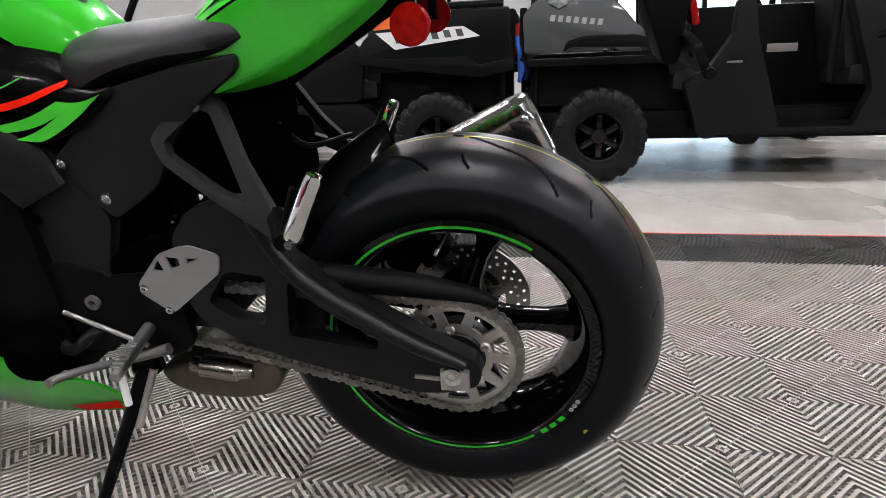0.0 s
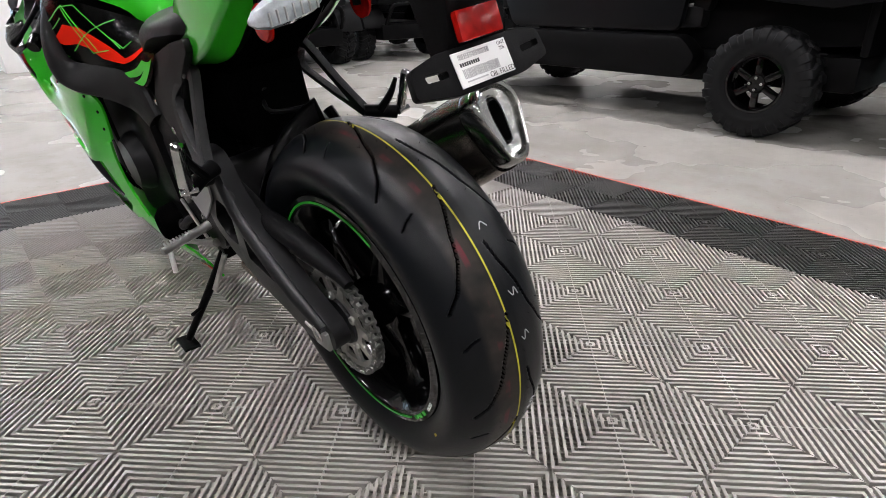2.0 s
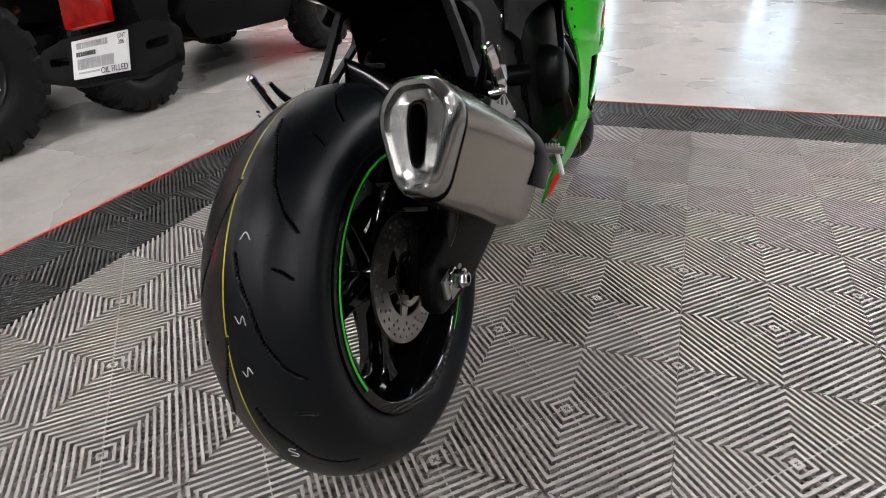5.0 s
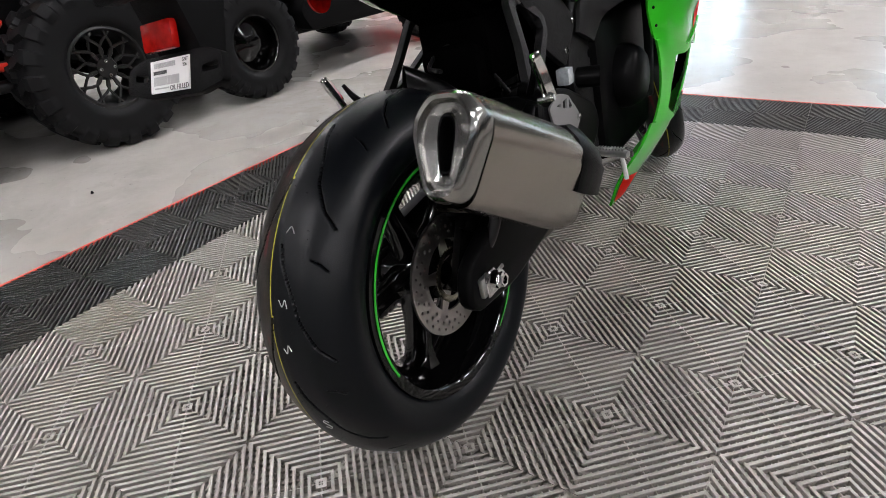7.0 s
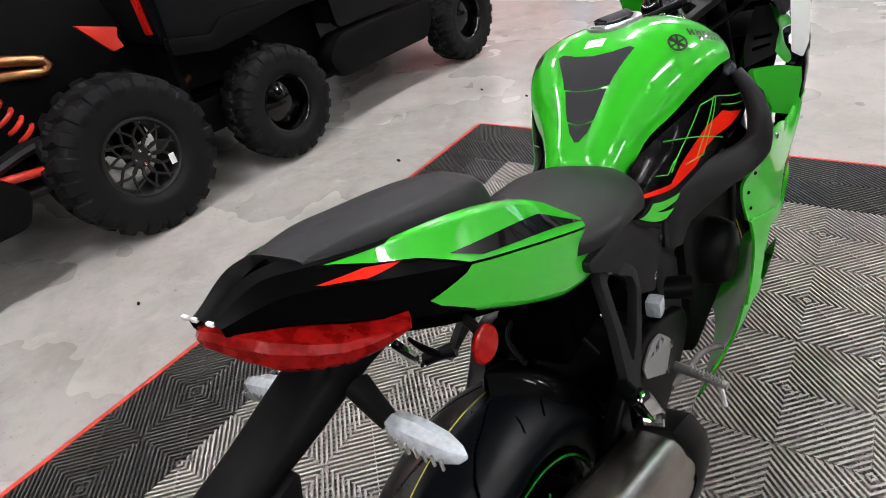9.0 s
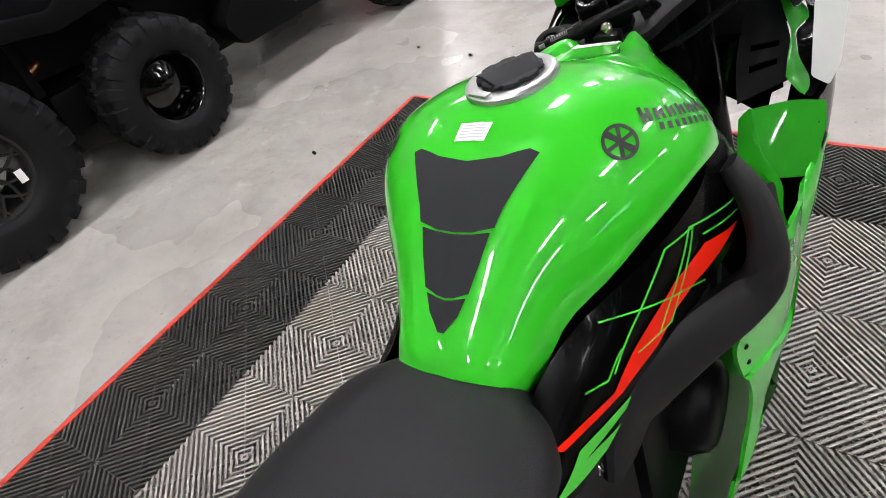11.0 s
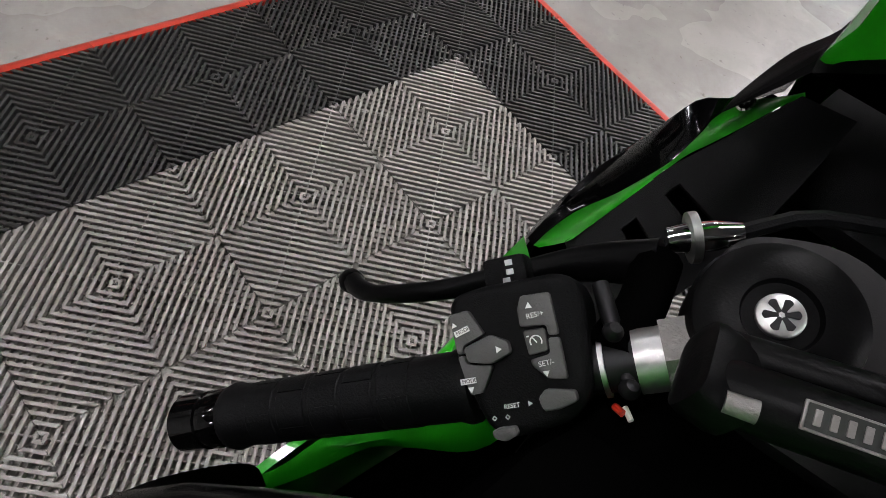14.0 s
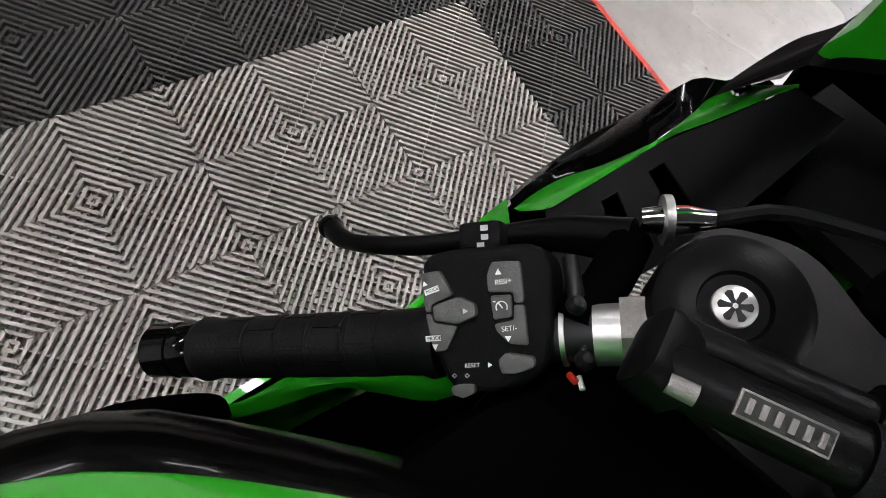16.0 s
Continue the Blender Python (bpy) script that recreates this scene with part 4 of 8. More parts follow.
def tank():
    seam = 0.866
    ys = [0.515, 0.522] + [0.528 + 0.0155 * i for i in range(22)] + [seam - 0.006, seam - 0.0024]
    rows = [(0.515, [(x * 0.8, z - 0.02) for x, z in TANK[0][1]])] + TANK
    t = part("fuel_tank", shell(rows, ys, 21, 0.02, tank_shift), GREEN, bike, "gloss lime green fuel tank", sharp=60)
    ys = [seam + 0.0004, seam + 0.004] + [0.876 + 0.0100 * i for i in range(19)] + [1.061, 1.066]
    part("tank_front_cover", shell(FRONT, ys, 45, 0.02, tank_shift, True), GREEN, bike, "gloss lime green airbox cover", sharp=60)
    on = lambda y, f, off: tank_point(y, f, off)
    # rubber pads in three pieces
    pads = [[(0.640, -0.245), (0.692, -0.315), (0.694, -0.27), (0.684, -0.16), (0.678, 0), (0.684, 0.16), (0.694, 0.27), (0.692, 0.315), (0.640, 0.245), (0.626, 0.235), (0.620, 0.12), (0.618, 0), (0.620, -0.12), (0.626, -0.235)],
            [(0.622, -0.22), (0.6185, -0.12), (0.6165, 0), (0.6185, 0.12), (0.622, 0.22), (0.600, 0.205), (0.576, 0.17), (0.571, 0.07), (0.5695, 0), (0.571, -0.07), (0.576, -0.17), (0.600, -0.205)],
            [(0.5725, -0.155), (0.5695, -0.07), (0.5680, 0), (0.5695, 0.07), (0.5725, 0.155), (0.558, 0.12), (0.544, 0.03), (0.544, -0.03), (0.558, -0.12)]]
    for p in pads:
        decal(on, p, PAD, "tank_pad", t, 0.0022, "black rubber tank pad", 0.011)
    # emblem disc and brand lettering as plain shapes on the right shoulder and left alike
    for s in (1, -1):
        ring = bmesh.new()
        cy, cf, r = 0.728, 0.565 * s, 0.0185
        c = tank_point(cy, cf, 0.001)
        e1 = (tank_point(cy + 0.01, cf, 0.001) - tank_point(cy - 0.01, cf, 0.001)).normalized()
        e2 = (tank_point(cy, cf + 0.02, 0.001) - tank_point(cy, cf - 0.02, 0.001)).normalized()
        frame_m = basis(c, e1, e2)
        ring = lathe([(r * 0.82, 0), (r, 0), (r, 0.0008), (r * 0.82, 0.0008)], 40, axis="z")
        for a in (0, 60, 120):
            join(ring, box(0, 0, 0.0004, r * 1.7, r * 0.2, 0.0008, 0, pose(0, 0, 0, 0, 0, a + 20)))
        join(ring, box(0, 0, 0.0004, r * 0.3, r * 1.7, 0.0008))
        part("emblem", ring, LOGO_BLACK, t, "black round emblem", frame_m)
        # word marks as bars, running forwards and down the shoulder
        for k in range(8):
            lo, tall = k / 8, (1.2, 0.9, 0.9, 0.9, 0.9, 0.9, 1.2, 1.1)[k]
            for u0, u1, v0, v1 in ((0.0, 0.034, 0.0, tall), (0.030, 0.062, 0.36, 0.62), (0.058, 0.092, 0.0, tall * 0.85)):
                quad = [(0.757 + 0.113 * u + 0.010 * v, s * (0.602 + 0.27 * u - 0.046 * v)) for u, v in ((lo + u0, v0), (lo + u1, v0), (lo + u1, v1), (lo + u0, v1))]
                decal(on, quad, LOGO_BLACK, "word_mark", t, 0.0009, "black word mark as plain bars", 0.006)
        for k in range(10):
            lo = k / 10 + (0.02 if k > 5 else 0)
            quad = [(0.764 + 0.090 * u + 0.006 * v, s * (0.668 + 0.225 * u - 0.026 * v)) for u, v in ((lo, 0), (lo + 0.055, 0), (lo + 0.055, 0.9), (lo, 0.9))]
            decal(on, quad, LOGO_BLACK, "word_mark", t, 0.0009, "", 0.006)
    decal(on, [(0.700, -0.10), (0.722, -0.10), (0.722, 0.05), (0.700, 0.05)], WHITE_LABEL, "notice_label", t, 0.0008, "small white notice label", 0.01)
    for k in range(5):
        decal(on, [(0.703 + 0.0035 * k, -0.085), (0.7045 + 0.0035 * k, -0.085), (0.7045 + 0.0035 * k, 0.035), (0.703 + 0.0035 * k, 0.035)], INK_GREY, "print_line", t, 0.0014, "", 0.01)
    decal(on, [(1.026, -0.25), (1.0515, -0.25), (1.0515, 0.215), (1.026, 0.215)], WHITE_LABEL, "warning_label", t, 0.0008, "white warning label with blue band", 0.01)
    for f0, f1 in ((-0.235, -0.13), (-0.115, -0.085), (-0.072, -0.040), (-0.028, 0.004), (0.016, 0.046), (0.062, 0.20)):
        decal(on, [(1.0472, f0), (1.0500, f0), (1.0500, f1), (1.0472, f1)], INK_BLUE, "blue_band", t, 0.0013, "", 0.01)
    rng = random.Random(8)
    for k in range(7):
        f = -0.235
        while f < 0.18:
            f1 = min(0.20, f + rng.uniform(0.03, 0.10))
            decal(on, [(1.0280 + 0.0026 * k, f), (1.0289 + 0.0026 * k, f), (1.0289 + 0.0026 * k, f1), (1.0280 + 0.0026 * k, f1)], INK_GREY, "print_line", t, 0.0013, "", 0.01)
            f = f1 + 0.012
    # filler cap
    m = basis((0.004, 0.798, 1.004), (1, 0, 0), (0, 1, 0.02)) @ Matrix.Scale(1.05, 4)
    cap = part("filler_cap", lathe([(0.0001, 0.003), (0.036, 0.003), (0.040, 0.0045), (0.048, 0.004), (0.0515, 0.001), (0.052, -0.004), (0.0001, -0.004)], 64, axis="z", closed=False), ALU, t, "silver fuel filler ring", m)
    lid = []
    for i in range(72):
        a = 2 * math.pi * i / 72
        r = 0.0365 - (0.004 if i % 9 in (0, 1, 2) else 0)
        lid.append((r * math.cos(a), r * math.sin(a)))
    part("filler_lid", plate(lid, 0.003, 0.0085, edge=0.0015, axes="xy"), PAD, cap, "black filler lid", m)
    flap = bmesh.new()
    skin(flap, [[Vector((-0.026, -0.030, 0.008)), Vector((0.026, -0.030, 0.008)), Vector((0.026, 0.030, 0.008)), Vector((-0.026, 0.030, 0.008))], [Vector((-0.002, -0.031, 0.0155)), Vector((0.022, -0.026, 0.010)), Vector((0.022, 0.026, 0.010)), Vector((-0.002, 0.031, 0.0155))]])
    part("key_flap", flap, PAD, cap, "black raised key flap", m @ pose(0, 0, 0, 0, 0, -40))
    part("ring_notch", box(-0.0455, 0, 0.0046, 0.010, 0.0010, 0.0014), DARK_METAL, cap, "", m @ pose(0, 0, 0, 0, 0, 62))
    part("hinge", box(0, -0.045, 0.005, 0.026, 0.010, 0.003, 0.001), ALU, cap, "", m @ pose(0, 0, 0, 0, 0, -20))


tank()

# black side panels between tank and frame: rows of y, upper edge, middle, lower edge
SIDE = [
    (0.440, [(0.092, 0.772), (0.114, 0.764), (0.128, 0.754), (0.133, 0.742)]),
    (0.500, [(0.094, 0.785), (0.118, 0.766), (0.132, 0.738), (0.137, 0.700)]),
    (0.560, [(0.096, 0.800), (0.122, 0.776), (0.136, 0.738), (0.140, 0.680)]),
    (0.620, [(0.115, 0.815), (0.138, 0.786), (0.150, 0.746), (0.153, 0.690)]),
    (0.700, [(0.171, 0.850), (0.180, 0.810), (0.180, 0.766), (0.178, 0.715)]),
    (0.780, [(0.199, 0.872), (0.205, 0.835), (0.206, 0.790), (0.203, 0.735)]),
    (0.860, [(0.188, 0.876), (0.207, 0.864), (0.220, 0.824), (0.224, 0.767)]),
    (0.910, [(0.158, 0.878), (0.187, 0.872), (0.207, 0.838), (0.218, 0.795)]),
    (0.960, [(0.114, 0.880), (0.142, 0.870), (0.162, 0.846), (0.172, 0.805)]),
    (1.030, [(0.078, 0.866), (0.086, 0.854), (0.094, 0.836), (0.098, 0.805)]),
]


def side_point(s):
    def on(y, f, off):
        row = [Vector((a, b, 0)) for a, b in lerp_rows(SIDE, y)]
        p = spline(row, 21)
        q = min(max(f, 0), 0.9999) * 20
        i = int(q)
        v = p[i].lerp(p[i + 1], q - i)
        d = (p[i + 1] - p[i]).normalized()
        return Vector((s * (v.x - d.y * off), y, v.y + d.x * off))
    return on


def side_panels():
    for s in (-1, 1):
        on = side_point(s)
        bm = bmesh.new()
        skin(bm, [[on(0.44 + 0.59 * i / 28, j / 8, 0.0) for j in range(9)] for i in range(29)], closed=False)
        bmesh.ops.solidify(bm, geom=list(bm.faces), thickness=0.006)
        p = part("side_panel", bm, PANEL_BLACK, bike, "gloss black side panel with red and green stripes")
        lip = bmesh.new()
        skin(lip, [[on(y, 0, 0) + Vector((-s * 1.2 * d, 0, d)) for d in (0.0, 0.006, 0.012)] for y in (0.60 + 0.43 * i / 16 for i in range(17))], closed=False)
        bmesh.ops.solidify(lip, geom=list(lip.faces), thickness=0.003)
        part("panel_lip", lip, SHADED_BLACK, p)
        ds = lambda outline, m, label="": decal(on, outline, m, "stripe", p, 0.0016, label, 0.02)
        ds([(0.500, 0.34), (0.60, 0.62), (0.64, 0.52), (0.71, 0.38), (0.765, 0.42), (0.845, 0.83), (0.80, 0.80), (0.745, 0.68), (0.71, 0.68), (0.675, 0.78), (0.61, 0.72), (0.51, 0.44)], RED_PRINT, "red flash stripe")
        ds([(0.62, 0.87), (0.525, 0.60), (0.455, 0.80), (0.565, 0.985), (0.597, 0.975), (0.53, 0.76), (0.62, 0.945)], GREEN_LINE, "green flash")

        def line(pts, w=0.0011):
            path = [on(y, f, 0.0018) for y, f in pts]
            fine = []
            for a, b in zip(pts, pts[1:]):
                for j in range(8):
                    fine.append(on(a[0] + (b[0] - a[0]) * j / 8, a[1] + (b[1] - a[1]) * j / 8, 0.0012))
            fine.append(path[-1])
            part("pin_line", tube(fine, w, 6, smooth=False), GREEN_LINE, p)
        line([(0.63, 0.10), (0.765, 0.82)])
        line([(0.61, 0.50), (0.665, 0.28), (0.71, 0.06), (0.75, 0.15), (0.70, 0.75), (0.645, 0.58)])
        line([(0.68, 0.68), (0.745, 0.12), (0.86, 0.62)])
        line([(0.765, 0.33), (0.845, 0.70)])
        line([(0.57, 0.35), (0.60, 0.48), (0.63, 0.40)])


side_panels()


SEAT_ROWS = [
    (0.225, [(0, 0.862), (0.05, 0.858), (0.085, 0.845), (0.105, 0.828), (0.110, 0.810)]),
    (0.280, [(0, 0.845), (0.06, 0.842), (0.105, 0.830), (0.128, 0.814), (0.132, 0.794)]),
    (0.350, [(0, 0.832), (0.065, 0.830), (0.120, 0.818), (0.144, 0.803), (0.147, 0.788)]),
    (0.420, [(0, 0.827), (0.065, 0.825), (0.116, 0.813), (0.141, 0.793), (0.144, 0.774)]),
    (0.488, [(0, 0.823), (0.060, 0.820), (0.106, 0.808), (0.132, 0.783), (0.134, 0.753)]),
    (0.526, [(0, 0.816), (0.050, 0.812), (0.088, 0.799), (0.108, 0.778), (0.110, 0.756)]),
    (0.552, [(0, 0.806), (0.040, 0.802), (0.066, 0.790), (0.080, 0.772), (0.082, 0.757)]),
    (0.585, [(0, 0.798), (0.032, 0.794), (0.052, 0.782), (0.062, 0.768), (0.064, 0.757)]),
]
PILLION = [
    (-0.125, [(0, 1.036), (0.030, 1.035), (0.043, 1.030), (0.048, 1.012)]),
    (-0.060, [(0, 1.034), (0.044, 1.030), (0.058, 1.022), (0.063, 1.000)]),
    (0.000, [(0, 1.023), (0.051, 1.017), (0.066, 1.007), (0.072, 0.982)]),
    (0.080, [(0, 1.007), (0.055, 1.000), (0.070, 0.989), (0.078, 0.960)]),
    (0.130, [(0, 0.996), (0.051, 0.988), (0.066, 0.976), (0.074, 0.945)]),
    (0.160, [(0, 0.984), (0.042, 0.976), (0.055, 0.963), (0.062, 0.935)]),
    (0.172, [(0, 0.955), (0.030, 0.948), (0.042, 0.935), (0.050, 0.915)]),
]
# tail cowl: seat edge, shoulder, crease, lower edge and underside of each half section
TAIL = [
    (-0.214, [(0.000, 1.026), (0.015, 1.026), (0.026, 1.022), (0.026, 1.013), (0.005, 1.008)]),
    (-0.166, [(0.000, 1.036), (0.030, 1.038), (0.050, 1.022), (0.050, 0.992), (0.010, 0.980)]),
    (-0.130, [(0.010, 1.034), (0.050, 1.031), (0.070, 1.011), (0.070, 0.972), (0.030, 0.955)]),
    (-0.060, [(0.025, 1.014), (0.074, 1.012), (0.096, 0.979), (0.090, 0.928), (0.050, 0.912)]),
    (0.030, [(0.035, 0.992), (0.084, 0.988), (0.110, 0.937), (0.100, 0.873), (0.055, 0.855)]),
    (0.120, [(0.040, 0.962), (0.090, 0.956), (0.117, 0.899), (0.108, 0.816), (0.060, 0.795)]),
    (0.200, [(0.040, 0.925), (0.090, 0.917), (0.119, 0.865), (0.111, 0.772), (0.065, 0.752)]),
    (0.270, [(0.035, 0.872), (0.088, 0.868), (0.115, 0.834), (0.110, 0.748), (0.070, 0.735)]),
    (0.330, [(0.030, 0.828), (0.083, 0.825), (0.105, 0.806), (0.103, 0.733), (0.070, 0.730)]),
    (0.362, [(0.030, 0.808), (0.070, 0.807), (0.096, 0.792), (0.096, 0.735), (0.070, 0.733)]),
]


def tail_point(s):
    """f runs in quarters: seat edge, shoulder, crease, lower edge, underside."""
    def on(y, f, off):
        p = [Vector((a, b, 0)) for a, b in lerp_rows(TAIL, y)]
        q = min(max(f, 0), 0.9999) * 4
        i = int(q)
        v = p[i].lerp(p[i + 1], q - i)
        d = (p[i + 1] - p[i]).normalized()
        return Vector((s * (v.x - d.y * off), y, v.y + d.x * off))
    return on


def loft_ellipse(rows, sides=20, power=2.6):
    """A rounded beam along y: rows of y, z, half width and half height."""
    bm = bmesh.new()
    rings = []
    for y, z, w, h in rows:
        ring = []
        for k in range(sides):
            c, q = math.cos(2 * math.pi * k / sides), math.sin(2 * math.pi * k / sides)
            ring.append(Vector((w * math.copysign(abs(c) ** (2 / power), c), y, z + h * math.copysign(abs(q) ** (2 / power), q))))
        rings.append(ring)
    skin(bm, rings)
    return bm


def seat_and_tail():
    part("rider_seat", shell(SEAT_ROWS, [0.225 + 0.0133 * i for i in range(28)], 15), SEAT, bike, "black vinyl rider seat", sharp=70)
    part("pillion_seat", shell(PILLION, [-0.125 + 0.01024 * i for i in range(30)], 17, 0.01), SEAT, bike, "black vinyl pillion seat", sharp=60)
    for s in (-1, 1):
        on = tail_point(s)
        bm = bmesh.new()
        skin(bm, [[on(-0.214 + 0.576 * i / 48, j / 16, 0.0) for j in range(17)] for i in range(49)], closed=False)
        bmesh.ops.solidify(bm, geom=list(bm.faces), thickness=0.004)
        t = part("tail_cowl", bm, BLACK_SATIN, bike, "black tail cowl with green side cover", sharp=24)
        # the green cover: an upper strip and a side panel that meet in a crease, proud of the black cowl
        upper = [(-0.118, 0.288), (-0.030, 0.240), (0.090, 0.205), (0.198, 0.205), (0.300, 0.32), (0.358, 0.498), (0.150, 0.498), (0.022, 0.498), (-0.034, 0.405), (-0.082, 0.363)]
        decal(on, upper, GREEN, "tail_upper_cover", t, 0.0040, "gloss lime green tail strip", 0.016)
        low = [(0.022, 0.502), (0.150, 0.502), (0.358, 0.502)]
        low += [(0.314, 0.82), (0.198, 0.88), (0.07, 0.80), (-0.030, 0.70)] if s > 0 else [(0.314, 0.95), (0.235, 0.97), (0.074, 0.93), (-0.030, 0.72)]
        decal(on, low + [(-0.042, 0.663), (0.014, 0.538)], GREEN, "tail_side_cover", t, 0.0040, "gloss lime green tail side cover", 0.016)
        decal(on, [(0.002, 0.425), (0.190, 0.338), (0.310, 0.425), (0.046, 0.475)], BLACK_GLOSS, "cover_inlay", t, 0.0056, "black inlay", 0.02)
        decal(on, [(-0.138, 0.470), (-0.090, 0.385), (-0.052, 0.392), (-0.094, 0.480), (-0.130, 0.485)], RED_PRINT, "red_flash", t, 0.0030, "red flash", 0.02)
        if s < 0:
            part("seat_lock", lathe([(0.0001, 0.004), (0.007, 0.004), (0.010, 0.003), (0.013, 0.0), (0.0001, -0.004)], 24, axis="z", closed=False), DARK_METAL, t, "round seat lock", Matrix.Translation(on(0.145, 0.56, 0.005)) @ Matrix.Rotation(radians(-90), 4, "Y"))
        # stem and round reflector
        part("reflector", lathe([(0.0001, 0), (0.026, 0), (0.026, 0.004), (0.023, 0.007), (0.0001, 0.008)], 40, closed=False, axis="z"), LENS_RED, bike, "round red side reflector", basis((s * 0.080, 0.037, 0.806), (0, 1, 0), (0, 0, s)))
        part("reflector_stem", tube([(s * 0.055, 0.03, 0.86), (s * 0.075, 0.037, 0.83), (s * 0.076, 0.037, 0.80)], 0.007, 8), BLACK_PLASTIC, bike)
    # tail light wrapping the end: half outline of x, y, upper and lower edge
    half = [(0.0, -0.220, 1.020, 1.002), (0.030, -0.209, 1.011, 0.980), (0.050, -0.194, 0.996, 0.960), (0.070, -0.171, 0.978, 0.948), (0.085, -0.145, 0.962, 0.938), (0.093, -0.117, 0.951, 0.932), (0.101, -0.080, 0.940, 0.931)]
    bm = bmesh.new()
    rings = []
    for x, y, z1, z0 in [(-p[0],) + p[1:] for p in half[:0:-1]] + half:
        d = Vector((x * 0.7, -0.085, 0)).normalized()
        h = z1 - z0
        c = Vector((x, y, 0))
        rings.append([c + Vector((0, 0, z1)), c + d * 0.006 + Vector((0, 0, z1 - 0.25 * h)), c + d * 0.005 + Vector((0, 0, z0 + 0.25 * h)), c - d * 0.002 + Vector((0, 0, z0 - 0.001)), c - d * 0.020 + Vector((0, 0, z0 - 0.25 * h)), c - d * 0.034 + Vector((0, 0, z0 + 0.1 * h)), c - d * 0.03 + Vector((0, 0, z1))])
    skin(bm, rings)
    part("tail_light", bm, TAIL_RED, bike, "red wrap-around tail light", sharp=30)
    # white blocks painted in as glints above the tail light
    for x in (-0.030, -0.014, 0.012):
        part("glint_mark", box(x, -0.214, 1.025, 0.010, 0.004, 0.004, 0.001, Matrix()), UTV_WHITE, bike)
    part("tail_underside", plate(rounded([(-0.10, 0.955), (-0.06, 0.93), (0.03, 0.875), (0.12, 0.82), (0.20, 0.775), (0.34, 0.74), (0.50, 0.70), (0.52, 0.62), (0.40, 0.60), (0.31, 0.69), (0.22, 0.742), (0.15, 0.780), (0.05, 0.834), (0.0, 0.862), (-0.08, 0.915), (-0.10, 0.935)], 0.01), -0.068, 0.068, edge=0.006), SHADED_BLACK, bike)
    # number plate carrier
    arm = loft_ellipse(((-0.02, 0.905, 0.046, 0.030), (-0.10, 0.903, 0.044, 0.030), (-0.18, 0.884, 0.040, 0.026), (-0.245, 0.870, 0.036, 0.021), (-0.300, 0.860, 0.036, 0.017), (-0.336, 0.850, 0.034, 0.013), (-0.352, 0.845, 0.022, 0.006)))
    part("plate_carrier", arm, BLACK_PLASTIC, bike, "black plate carrier arm", sharp=50)
    part("carrier_leg", plate(rounded([(-0.225, 0.865), (-0.305, 0.850), (-0.296, 0.790), (-0.294, 0.742), (-0.276, 0.738)], 0.01), -0.040, 0.046, edge=0.005), BLACK_PLASTIC, bike)
    slots = [rounded([(s * 0.055, 0.749), (s * 0.085, 0.751), (s * 0.085, 0.759), (s * 0.055, 0.757)][:: int(s)], 0.004) for s in (-1.0, 1.0)]
    tilt = pose(0.000, -0.308, 0.757, -24) @ Matrix.Translation((0, 0.298, -0.752))
    part("plate_bracket", plate(rounded([(-0.104, 0.738), (-0.100, 0.768), (-0.062, 0.776), (0.062, 0.776), (0.090, 0.768), (0.094, 0.738), (0.050, 0.728), (-0.050, 0.728)], 0.006), -0.300, -0.290, slots, edge=0.0025, axes="xz"), BLACK_PLASTIC, bike, "black number plate bracket with slots", tilt)
    lab = part("tag_label", box(-0.006, -0.3016, 0.752, 0.080, 0.0016, 0.037, 0.0), WHITE_LABEL, bike, "white dealer label with bar codes", tilt @ pose(0, 0, 0))
    text(lab, "OIL FILLED", 0.0080, tilt @ pose(-0.0045, -0.3030, 0.7348, 90))
    text(lab, "GNT", 0.0055, tilt @ pose(0.0205, -0.3026, 0.7645, 90))
    text(lab, "206", 0.0055, tilt @ pose(0.0215, -0.3026, 0.7590, 90))
    for k in range(9):
        part("print_bar", box(-0.038 + 0.0032 * k, -0.3026, 0.7565, 0.0022, 0.0006, 0.0040), INK, lab, "", tilt)
    rng = random.Random(4)
    for z, h, x1, x0 in ((0.7645, 0.0055, 0.008, -0.038), (0.7468, 0.0100, 0.015, -0.038)):
        bars, x = bmesh.new(), x0
        while x < x1:
            w = rng.choice((0.0004, 0.0007, 0.0010))
            join(bars, box(x, -0.3026, z, w, 0.0005, h))
            x += w + rng.choice((0.0006, 0.0009))
        part("bar_code", bars, INK_GREY, lab, "", tilt)
    part("print_line", box(-0.022, -0.3026, 0.7385, 0.030, 0.0006, 0.0016), INK_GREY, lab, "", tilt)
    part("plate_reflector", box(0, 0, 0, 0.062, 0.010, 0.032, 0.004), LENS_RED, bike, "red rectangular reflector", pose(-0.004, -0.306, 0.800, -15))
    for s in (-1, 1):
        drop = 0.024 if s < 0 else 0.012
        part("signal_stalk", tube([(s * 0.045, -0.130, 0.882), (s * 0.09, -0.143, 0.872 - drop)], [0.016, 0.011], 10, smooth=False), BLACK_PLASTIC, bike)
        sig = bmesh.new()
        skin(sig, [[Vector((s * (0.088 + 0.090 * f), -0.141 + 0.016 * w * cy, 0.868 - drop - 0.014 * f + 0.018 * w * cz)) for cy, cz in ((-1, 0), (-0.75, 0.75), (0, 1), (0.8, 0.6), (0.9, 0), (0.8, -0.6), (0, -1), (-0.75, -0.75))] for f, w in ((0, 0.55), (0.12, 0.9), (0.45, 1.0), (0.75, 0.85), (0.93, 0.5), (1.0, 0.15))])
        part("turn_signal", sig, LENS_CLEAR, bike, "clear turn signal lens")
        ribs = bmesh.new()
